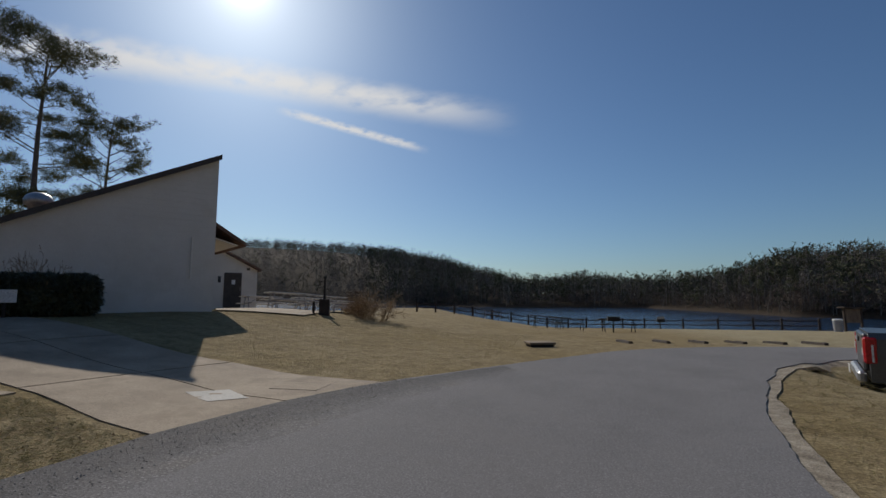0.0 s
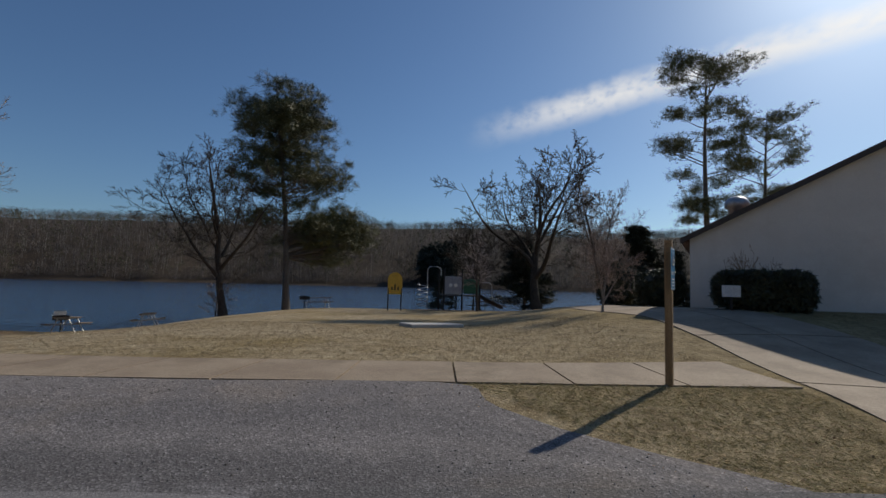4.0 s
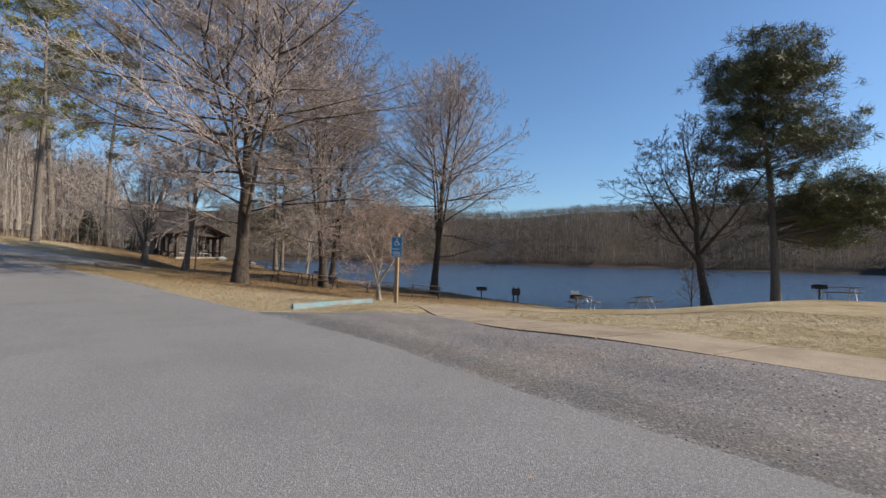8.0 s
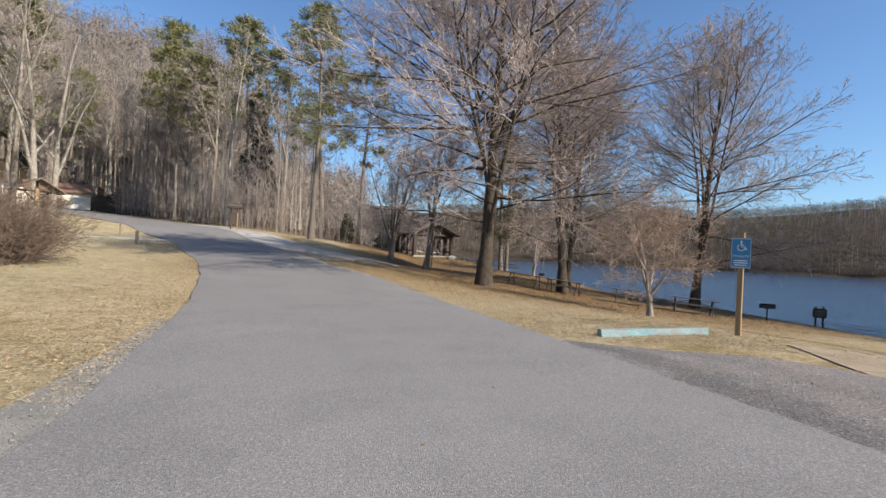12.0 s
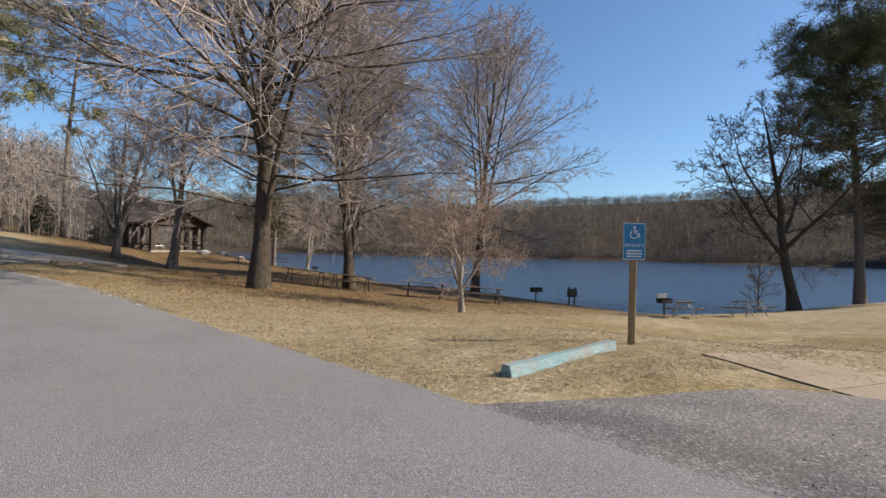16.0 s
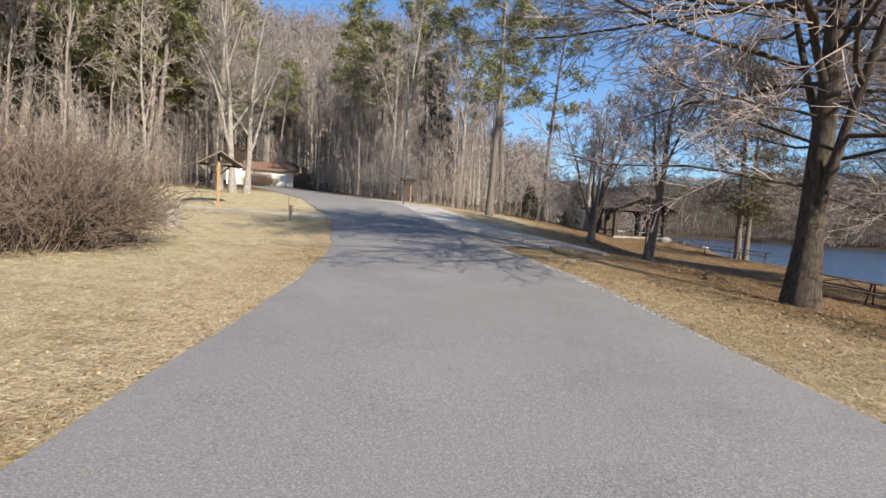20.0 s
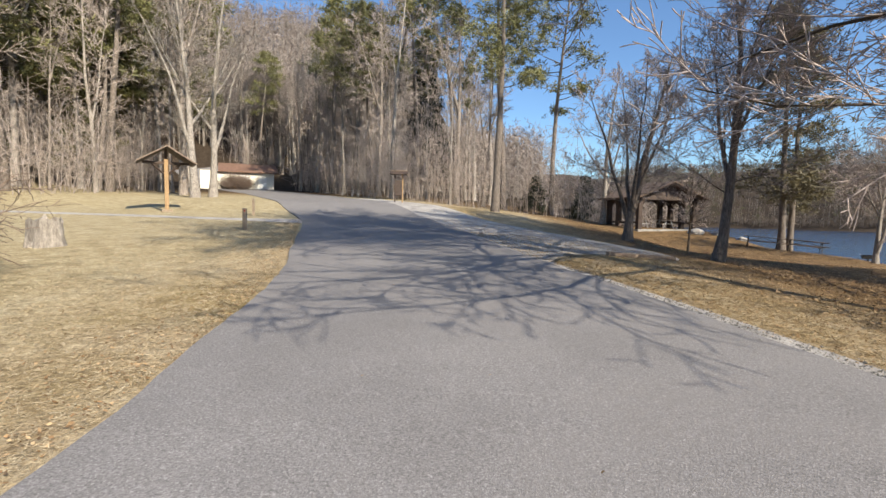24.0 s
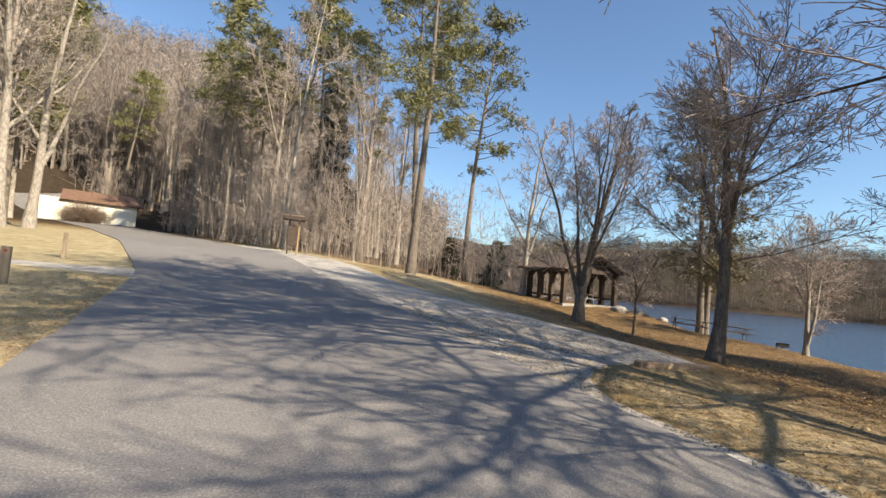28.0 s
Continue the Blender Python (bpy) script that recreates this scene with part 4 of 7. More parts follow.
TWIGS = [(12, 0.16, 40, 0.4, 0.0085, 0.015, 0.6), (8, 0.1, 36, 0.46, 0.009, 0.02, 0.75), (2, 0.15, 34, 0.65, 0.01, 0.0, 1.0)]
maple_a = bare_tree(11, 18.0, 0.31, [(1.9, 0.22, -35, 0.8, 0.44), (4.2, 0.55, 140, 0.56, 0.36), (5.2, 0.6, 250, 0.54, 0.34), (6.3, 0.5, 30, 0.52, 0.32), (7.2, 0.45, 190, 0.46, 0.28)], 9.0, (0.5, 0.72, 0.98, 1.0, 0.88, 0.7, 0.45, 0.18), (84, 32), 112, TWIGS, 0.16, limb_lift=0.012, limb_bend=0.1, least=0.0095)
maple_b = bare_tree(12, 17.0, 0.26, [(3.0, 0.22, 60, 0.72, 0.5), (4.0, 0.28, 230, 0.66, 0.45), (5.5, 0.32, 330, 0.58, 0.4), (6.5, 0.28, 140, 0.52, 0.34)], 7.2, (0.6, 0.85, 1.0, 1.0, 0.92, 0.76, 0.5, 0.22), (80, 24), 96, TWIGS, 0.17, limb_lift=0.022, limb_bend=0.09)
maple_c = bare_tree(13, 11.6, 0.19, [(3.0, 0.35, 40, 0.6, 0.55), (3.6, 0.45, 200, 0.55, 0.5), (4.4, 0.35, 300, 0.5, 0.42)], 4.3, (0.5, 0.85, 1.0, 0.95, 0.8, 0.6, 0.4, 0.2), (66, 28), 60, [(11, 0.16, 40, 0.44, 0.009, 0.03, 0.8), (7, 0.1, 38, 0.46, 0.009, 0.02, 0.8), (2, 0.15, 36, 0.6, 0.01, 0.0, 1.0)], 0.2, M_BARK_MID, limb_lift=0.05, bend=0.05)
OAKTWIG = [(8, 0.2, 46, 0.44, 0.011, 0.03, 0.9), (6, 0.15, 42, 0.46, 0.011, 0.03, 0.9), (2, 0.1, 38, 0.55, 0.011, 0.02, 1.0)]
oak_a = bare_tree(21, 14.0, 0.3, [(3.2, 0.9, 100, 0.6, 0.55), (3.8, 1.0, 190, 0.62, 0.52), (4.6, 0.8, 300, 0.58, 0.45), (5.4, 0.7, 30, 0.52, 0.4), (6.2, 0.6, 150, 0.5, 0.4)], 6.2, (0.6, 0.85, 1.0, 1.0, 0.85, 0.65, 0.45, 0.25), (80, 42), 64, OAKTWIG, 0.2, twig=M_BARK, bend=0.07, limb_bend=0.14, limb_lift=0.05, least=0.012, base=0.1)
oak_b = bare_tree(22, 14.0, 0.34, [(2.6, 0.95, 20, 0.62, 0.6), (3.0, 0.9, 130, 0.62, 0.58), (3.4, 0.85, 250, 0.6, 0.55), (4.4, 0.6, 320, 0.6, 0.5), (5.2, 0.5, 80, 0.55, 0.45), (5.6, 0.6, 190, 0.5, 0.4)], 5.4, (0.4, 0.7, 1.0, 1.0, 0.9, 0.75, 0.5, 0.25), (66, 36), 60, OAKTWIG, 0.3, twig=M_BARK, bend=0.1, limb_bend=0.17, limb_lift=0.05, least=0.016, base=0.25)
cherry = bare_tree(32, 9.4, 0.21, [(0.95, 0.62, 175, 0.8, 0.62), (1.15, 0.5, 10, 0.82, 0.6), (1.3, 0.3, 80, 0.8, 0.52), (1.5, 0.4, 265, 0.78, 0.52), (1.9, 0.2, 330, 0.75, 0.45)], 3.3, (0.3, 0.6, 0.95, 1.0, 0.95, 0.8, 0.55, 0.3), (56, 32), 70, [(9, 0.16, 40, 0.46, 0.011, 0.04, 0.9), (7, 0.1, 38, 0.5, 0.011, 0.03, 0.9), (2, 0.1, 36, 0.6, 0.011, 0.0, 1.0)], 0.28, M_BARK_MID, bend=0.06, limb_bend=0.1, limb_lift=0.05)
CRAPETWIG = [(8, 0.12, 46, 0.5, 0.011, 0.01, 0.6), (6, 0.1, 42, 0.5, 0.01, 0.02, 0.8), (2, 0.1, 38, 0.6, 0.01, 0.02, 1.0)]
crape = bare_tree(31, 4.0, 0.105, [(0.75, 0.7, 20, 0.72, 0.7), (0.65, 0.75, 150, 0.72, 0.7), (0.85, 0.65, 260, 0.72, 0.65), (1.1, 0.5, 330, 0.66, 0.55)], 2.6, (0.3, 0.5, 0.8, 1.0, 1.0, 0.9, 0.7, 0.45), (66, 44), 44, CRAPETWIG, 0.45, M_BARK_PALE, M_TWIG_RED, 0.0055, 0.08, 0.1, 0.015, twiggy=True)
crape_b = bare_tree(33, 7.6, 0.13, [(0.5, 0.35, 200, 0.9, 0.8), (2.6, 0.5, 20, 0.6, 0.5), (3.2, 0.5, 120, 0.55, 0.5)], 3.4, (0.3, 0.6, 1.0, 1.0, 0.9, 0.7, 0.5, 0.25), (70, 36), 46, CRAPETWIG, 0.32, M_BARK_PALE, M_TWIG, 0.009, 0.06, 0.1, 0.02)
sapling = bare_tree(34, 3.4, 0.05, [(1.0, 0.35, 60, 0.6, 0.6), (1.2, 0.4, 220, 0.55, 0.55)], 1.1, (0.3, 0.7, 1.0, 1.0, 0.8, 0.6, 0.4, 0.2), (54, 30), 26, [(7, 0.15, 40, 0.5, 0.011, 0.03, 0.9), (5, 0.1, 38, 0.5, 0.011, 0.02, 0.9)], 0.3, least=0.007, bend=0.05)
sycamore = bare_tree(36, 21.0, 0.34, [(4.5, 0.5, 200, 0.62, 0.6), (6.5, 0.75, 20, 0.5, 0.45), (8.5, 0.7, 120, 0.45, 0.4), (10.0, 0.8, 260, 0.38, 0.35)], 5.6, (0.5, 0.8, 1.0, 0.95, 0.85, 0.7, 0.45, 0.2), (80, 38), 26, [(7, 0.25, 48, 0.4, 0.014, 0.06, 1.0), (6, 0.15, 44, 0.45, 0.013, 0.04, 1.0), (3, 0.1, 40, 0.55, 0.012, 0.03, 1.0)], 0.24, M_BARK_PALE, M_BARK_PALE, 0.015, 0.06, 0.2, 0.06)
FORESTTWIG = [(7, 0.18, 42, 0.46, 0.012, 0.04, 1.0), (5, 0.12, 40, 0.5, 0.012, 0.03, 1.0)]
forest = [bare_tree(41 + i, 17.0, (0.15, 0.19, 0.13, 0.17, 0.22, 0.12)[i], [((5.0, 7.5, 9.0)[i % 3], (0.2, 0.3)[i % 2], 70 * i, 0.5, 0.6)], 3.3, (0.3, 0.5, 0.8, 1.0, 1.0, 0.85, 0.55, 0.25), (58, 30), 34, FORESTTWIG, (0.2, 0.34, 0.28)[i % 3], (M_BARK_PALE, M_BARK_GREY)[i % 2], M_TWIG_WOOD, 0.0145, 0.035, 0.1, 0.05) for i in range(6)]
pine_a = pine_tree(51, 20.5, 0.3, 0.3, 2.2, 8, 4, 6, 0.62, M_NEEDLE, (-0.05, 0.04), env=(1.0, 0.7, 0.6, 0.5, 0.4), blades=32, wide=0.033, clouds=[(-0.8, 0.7, 15.8, 4.6, 4.3, 96), (1.0, -1.6, 12.4, 4.2, 1.5, 30), (2.0, -3.6, 7.0, 3.6, 2.9, 74), (-2.6, 2.6, 11.2, 2.2, 1.6, 12), (-2.2, 1.5, 8.0, 1.6, 1.0, 7)], pad=0.7, stubs=4)
lake_pine = pine_tree(75, 15.0, 0.2, 0.2, 2.3, 34, 4, 5, 0.4, M_BRONZE, rise=-0.1, blades=12, env=(0.8, 1.0, 0.9, 0.7, 0.3))
green_pine = pine_tree(76, 14.0, 0.2, 0.12, 2.9, 44, 5, 6, 0.5, blades=14, env=(0.9, 1.0, 0.9, 0.6, 0.25))
pine_b = [pine_tree(61 + i, 22.0, 0.24, (0.5, 0.42, 0.46)[i], (3.0, 3.4, 2.7)[i], 30, 4, 5, 0.46, blades=12, wide=0.085, pad=0.5) for i in range(3)]
pine_l = pine_tree(71, 21.0, 0.26, 0.4, 3.2, 30, 4, 6, 0.42, lean=(0.03, 0.0), pad=0.5)
grove_pine = pine_tree(77, 22.0, 0.26, 0.3, 4.0, 46, 5, 7, 0.6, blades=14, wide=0.09)
loblolly = [pine_tree(73 + i, 21.0, 0.28, (0.34, 0.3)[i], (3.5, 3.8)[i], 36, 5, 8, 0.45, blades=20, wide=0.04, pad=0.5, lean=(0.012, 0.0), env=(0.55, 0.8, 1.0, 1.0, 0.75)) for i in range(2)]
SPIRE = (1.25, 1.0, 0.7, 0.42, 0.12)
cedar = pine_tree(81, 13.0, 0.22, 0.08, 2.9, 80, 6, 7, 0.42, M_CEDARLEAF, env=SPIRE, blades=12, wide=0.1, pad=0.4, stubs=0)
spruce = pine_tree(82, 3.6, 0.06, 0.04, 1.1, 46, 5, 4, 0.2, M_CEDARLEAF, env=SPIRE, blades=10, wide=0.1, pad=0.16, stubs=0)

G = "bare maples on the lake slope"
plant("maple_tree", maple_a, 9.4, 31.1, "large bare maple with dense fine twigs", turn=-0.87, group=G)
plant("maple_tree", maple_b, 16.35, 35.2, "tall bare maple above a picnic table", turn=2.0, group=G)
plant("maple_tree", maple_b, 24.3, 33.1, "bare maple at the lake edge", turn=4.1, scale=0.96, group=G)
plant("maple_tree", maple_b, 19.5, 39.5, "slender bare maple on the lake slope", turn=5.0, scale=0.86, group=G)
plant("maple_tree", maple_c, 9.9, 42.2, "bare maple beside the gravel shoulder", turn=1.1, group=G)
plant("cherry_tree", cherry, 8.8, 48.3, "dark bare cherry tree with spreading limbs", turn=0.0)
plant("young_tree", sapling, 13.07, 50.9, "small bare sapling on the lawn", turn=0.3, scale=1.4)
plant("crape_myrtle", crape, 13.08, 24.56, "small bare multi-stemmed tree with pale bark", turn=1.0)
plant("crape_myrtle", crape_b, 23.6, 51.3, "pale multi-stemmed bare tree near the water", turn=1.7)
plant("pine_tree", pine_a, 42.9, 15.6, "tall dark pine on the lake shore")
plant("oak_tree", oak_a, 36.75, 18.4, "bare spreading tree on the lake shore", turn=0.7)
plant("water_tree", sapling, 41.5, 21.0, "small bare tree at the water's edge", "tree", turn=0.9, scale=1.35)
plant("pine_tree", lake_pine, 24.0, 59.5, "bronze-green pine beside the picnic table", turn=0.5, scale=1.2)
plant("pine_tree", lake_pine, 25.1, 60.3, "bronze-green lakeside pine with a bare lower trunk", turn=2.5, scale=1.1)
plant("sycamore_tree", sycamore, 12.6, 64.6, "pale-barked bare tree in front of the pavilion", turn=2.5, scale=0.6)
plant("pine_tree", pine_l, 3.05, 58.1, "tall straight pine at the lawn edge", turn=0.2)
plant("spruce_tree", spruce, 8.0, 71.0, "small dark spruce at the wood edge")
plant("cedar_tree", cedar, 14.2, 77.0, "dark evergreen beside the pavilion", scale=0.5)
# by the bath house and playground
plant("pine_tree", loblolly[0], 40.4, -20.8, "tall loblolly pine behind the bath house", turn=1.2, scale=1.08)
plant("pine_tree", loblolly[1], 41.6, -26.9, "loblolly pine behind the bath house", turn=2.6, scale=0.88)
plant("oak_tree", oak_b, 44.0, -7.0, "dark spreading bare oak behind the playground", turn=3.6, scale=(1.3, 1.3, 1.3))
plant("oak_tree", maple_c, 49.5, -15.5, "upright bare tree near the cedars", turn=1.4, scale=1.35)
plant("oak_tree", oak_a, 46.5, -1.8, "dark bare tree behind the playground", turn=1.4, scale=0.72)
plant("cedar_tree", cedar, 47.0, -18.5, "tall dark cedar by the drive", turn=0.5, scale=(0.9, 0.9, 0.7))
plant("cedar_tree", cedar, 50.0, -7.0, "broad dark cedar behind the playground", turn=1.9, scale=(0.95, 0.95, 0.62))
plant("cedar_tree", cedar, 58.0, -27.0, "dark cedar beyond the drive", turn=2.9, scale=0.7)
plant("young_tree", sapling, 31.0, 0.1, "small bare tree beside the playground", turn=2.0, scale=1.5)
plant("crape_myrtle", crape, 16.1, -2.35, "small pruned bare tree beside the drive", turn=2.0, scale=(0.4, 0.4, 0.6))
plant("cedar_tree", spruce, 40.5, 2.0, "low evergreen near the water", scale=(1.2, 1.2, 0.8))


def bush(seed, r, h, mat, n=260, stray=0.3):
    """A bush of many fine arching stems."""
    rng = np.random.default_rng(seed)
    a, q = rng.uniform(0, 6.28, n), np.sqrt(rng.uniform(0, 1, n)) * r * 0.75
    foot = np.stack([q * np.cos(a), q * np.sin(a), np.full(n, -0.05)], -1)
    way = np.stack([np.cos(a) * 0.75 * q / r, np.sin(a) * 0.75 * q / r, np.ones(n)], -1) + rng.normal(0, stray, (n, 3)) * [1, 1, 0]
    P, R = grow(rng, foot, way, h * rng.uniform(0.6, 1.12, n) * (1.05 - 0.35 * q / r), rng.uniform(0.009, 0.02, n), 6, 0.17, -0.05, 0.3)
    P2, R2 = sprout(rng, P, R, 7, 0.2, 48, 0.45, 0.012, 4, 0.2, -0.02, 0.35)
    P3, R3 = sprout(rng, P2, R2, 4, 0.15, 46, 0.5, 0.012, 3, 0.2, 0.0, 0.4)
    return tube_mesh("stems", [(P, R, 4)], mat, 0.006), tube_mesh("twigs", [(P2, R2, 3), (P3, R3, 3)], mat, 0.006)


def bare_bush(x, y, mesh, label, scale=1.0, turn=0.0):
    return plant("bare_bush", mesh, x, y, label, "bush", turn, scale, names=("stem_clump", "twig_crown"))


big_bush = bush(91, 2.6, 3.3, M_BUSH, 460)
bare_bush(-9.1, 29.5, big_bush, "large dense leafless reddish-brown bush on the lawn", 0.9)
bare_bush(-12.0, 31.6, big_bush, "leafless brown bush behind a larger one", 0.85, 2.0)
bare_bush(-12.2, 29.2, big_bush, "wide leafless bush beside the timber fence", 0.95, 4.0)
low_bush = bush(92, 0.8, 1.5, M_LEAF, 46, 0.18)
bare_bush(8.9, -15.6, low_bush, "clump of dry upright stems beside the terrace")
bare_bush(10.2, -16.6, low_bush, "dry tan shrub beside terrace tables", 0.7, 1.0)


# ---- woods ----
def road_x(y):
    """Middle of the road at y, north of the bend."""
    return float(np.interp(y, [20, 30, 38, 46, 56, 66, 80, 97, 114, 200], [1.3, 0.7, -1.0, -3.2, -7.4, -13.5, -21.5, -33, -49, -130]))


def wood_spots(rng, count, gap):
    spots = []
    tries = 0
    while len(spots) < count and tries < 60000:
        tries += 1
        x, y = rng.uniform(-120 if rng.uniform() < 0.35 else -66, 46), rng.uniform(36, 165)
        rx = road_x(y)
        right = y > 66 + 0.25 * max(0, x) and rx + 7.5 < x < rx + 19 and rng.uniform() < 0.5
        left = x < -27 - 0.1 * (y - 36) and x < rx - 13
        if not (right or left) or gz(x, y) < LAKE_Z + 0.6:
            continue
        if -52 < x < -24 and 92 < y < 112:
            continue
        if 11 < x < 27 and 60 < y < 78:
            continue
        if all((x - a) ** 2 + (y - b) ** 2 > gap * gap for a, b in spots):
            spots.append((x, y))
    return spots


rng_w = np.random.default_rng(5)
for k, (x, y) in enumerate(wood_spots(rng_w, 280, 2.8)):
    s = float(rng_w.uniform(0.9, 1.4))
    t = float(rng_w.uniform(0, 6.28))
    if rng_w.uniform() < 0.22:
        plant("pine_tree", pine_b[k % 3], x, y, "tall woodland pine with a high green crown", turn=t, scale=s, group="woodland pines")
    else:
        plant("woodland_tree", forest[k % 6], x, y, "slender leafless woodland tree", "tree", turn=t, scale=(s * 0.95, s * 0.95, s), group="woodland trees")
for k in range(66):
    y = float(rng_w.uniform(70, 140))
    x = road_x(y) + 7.5 + float(rng_w.uniform(0, 1)) * min(34, 14 + (y - 70) * 0.8)
    if x > 9 or (-52 < x < -24 and 92 < y < 112) or gz(x, y) < LAKE_Z + 0.5:
        continue
    s = float(rng_w.uniform(0.85, 1.3))
    plant("woodland_tree", forest[k % 6], x, y, "slender leafless woodland tree", "tree", turn=2.1 * k, scale=(s * 1.1, s * 1.1, s), group="woodland trees")
for k in range(40):
    x, y = float(rng_w.uniform(-46, -8)), float(rng_w.uniform(113, 138))
    s = float(rng_w.uniform(1.15, 1.6))
    plant("woodland_tree", forest[k % 6], x, y, "tall leafless woodland tree beyond the building", "tree", turn=1.3 * k, scale=s, group="woodland trees")
for k in range(12):
    y = 66.0 + 2.4 * k
    x = road_x(y) - 8.5 - float(rng_w.uniform(0, 5))
    plant("woodland_tree", forest[(k * 5 + 1) % 6], x, y, "tall grey leafless tree at the road side", "tree", turn=0.9 * k, scale=float(rng_w.uniform(1.25, 1.6)), group="woodland trees")
TALL = [(-15.3, 86.4, 27), (-8.05, 84.5, 28), (-4.2, 79.9, 27), (5.2, 73.5, 29), (9.9, 72.6, 24), (0.45, 87, 27), (-33.7, 76.8, 25), (-16.5, 99.0, 26), (-38, 68, 24)]
for k, (x, y, h) in enumerate(TALL):
    plant("pine_tree", pine_b[k % 3], x, y, "tall straight pine at the wood edge", turn=1.7 * k, scale=h / 22.0, group="woodland pines")
for k, (x, y, s) in enumerate(((-30, 64, 1.15), (-33.5, 69, 1.25), (-37, 75.5, 1.35), (-39, 70, 1.3), (-34.5, 60, 1.1), (-43, 80, 1.4), (-46, 72, 1.4), (-40, 63, 1.2))):
    plant("woodland_tree", forest[k % 6], x, y, "slender leafless woodland tree", "tree", turn=1.1 * k, scale=s, group="woodland trees")
for k, (x, y, h) in enumerate(((-31, 79, 28), (-35, 73, 27), (-39, 82, 30), (-42, 74, 29), (-36, 64, 25), (-46, 66, 27), (-50, 78, 31), (-44, 90, 31), (-56, 70, 30), (-54, 88, 32))):
    plant("pine_tree", grove_pine, x, y, "tall full green pine on the wooded rise", turn=1.9 * k, scale=h / 22.0, group="woodland pines")
plant("cedar_tree", cedar, -3.1, 82.0, "dark narrow evergreen among the pines", turn=2.0, scale=(0.75, 0.75, 1.45))
plant("sycamore_tree", sycamore, -19.7, 60.7, "tall pale bare sycamore by the road", turn=0.6, scale=0.85)
plant("sycamore_tree", sycamore, -19.2, 62.4, "tall pale bare sycamore leaning over the road", turn=3.2, scale=0.8)
plant("sycamore_tree", sycamore, -38.0, 62.0, "pale low-branched bare tree at the wood edge", turn=4.4, scale=0.5)
for k, (x, y, s) in enumerate(((-41.0, 64.0, 0.8), (-36.5, 70.0, 0.7), (-45.0, 58.0, 1.1), (-48.0, 66.0, 1.3), (-40.0, 76.0, 1.0), (-52, 52, 1.2))):
    plant("pine_tree", green_pine, x, y, "young green pine with low branches", turn=1.3 * k, scale=s, group="young pines")


def thicket(seed, count, spots, label):
    """Thin young stems between the trunks."""
    rng = np.random.default_rng(seed)
    xy = np.array([spots(rng) for _ in range(count)])
    z = height(xy[:, 0], xy[:, 1])
    keep = z > LAKE_Z + 0.3
    foot = np.column_stack([xy, z - 0.1])[keep]
    h = rng.uniform(2.5, 9.0, len(foot))
    P, R = grow(rng, foot, rng.normal(0, 0.12, foot.shape) * [1, 1, 0] + [0, 0, 1], h, 0.006 + 0.0028 * h, 5, 0.11, 0.03, 0.3)
    P2, R2 = sprout(rng, P, R, 11, 0.2, 58, lambda q, f, stem: 0.42 * stem * (1.1 - 0.7 * f), 0.008, 3, 0.16, 0.02, 0.4)
    ob = new("thicket", tube_mesh("thicket", [(P, R, 3), (P2, R2, 3)], M_TWIG_WOOD, 0.011))
    return tagged(ob, label, "undergrowth", kind="stuff")


def north_spot(rng):
    while True:
        x, y = rng.uniform(-90, 40), rng.uniform(50, 150)
        rx = road_x(y)
        if ((rx + 7.5 < x < rx + 17 and y > 66 + 0.25 * max(0, x) and rng.uniform() < 0.5) or (x < rx - 13 and x < -28)) and not (11 < x < 27 and 60 < y < 78) and not (-52 < x < -24 and 92 < y < 112):
            return x, y


thicket(7, 1900, north_spot, "dense grey-brown leafless woodland undergrowth")


def edge_spot(rng):
    """A place close to the sunlit border of the woods."""
    side = rng.uniform()
    while True:
        d = rng.exponential(2.6)
        if side < 0.45:
            y = rng.uniform(66, 118)
            x = road_x(y) + 7.5 + rng.uniform(0, 9)
        elif side < 0.75:
            x = rng.uniform(-6, 24)
            y = 66.5 + 0.25 * max(0, x) + d
        else:
            y = rng.uniform(45, 95)
            x = min(-28, road_x(y) - 13) - d
        if not (9 < x < 21 and 58 < y < 70) and not (-52 < x < -24 and 92 < y < 112) and y > (66 if x > road_x(y) else 0):
            return x, y


thicket(8, 700, edge_spot, "pale leafless saplings along the wood edge")


def far_woods(seed, count, spots, mat, size, label, full=0.3, per=12, blades=5, name="far_woods", grain=0.13, wide=0.06, up=0.5, stem=True):
    """Distant trees: a thin stem and a crown of many short rising sprays."""
    rng = np.random.default_rng(seed)
    xy = np.array([spots(rng) for _ in range(count)])
    z = height(xy[:, 0], xy[:, 1])
    keep = z > LAKE_Z + 0.3
    foot = np.column_stack([xy, z])[keep]
    s = rng.uniform(0.65, 1.25, len(foot)) * size
    u = unit(rng.normal(0, 1, (len(foot), per, 3))) * rng.uniform(0.2, 1.0, (len(foot), per, 1)) ** 0.5
    cen = foot[:, None] + [0, 0, 1] * (s * 0.52)[:, None, None] + u * np.stack([s * full, s * full, s * 0.5], -1)[:, None]
    me = needle_mesh(name, cen.reshape(-1, 3), np.repeat(s, per) * grain, mat, rng, blades, 1.0, wide, up)
    tagged(new(name, me), label, "woods", kind="stuff")
    if stem:
        P, R = grow(rng, foot, rng.normal(0, 0.06, foot.shape) + [0, 0, 1], s * 0.85, s * 0.012, 3, 0.03, 0.0, 0.3)
        tagged(new("far_trunks", tube_mesh("far_trunks", [(P, R, 3)], M_BARK_PALE, 0.05)), label.replace("woods", "trunks"), "woods", kind="stuff")


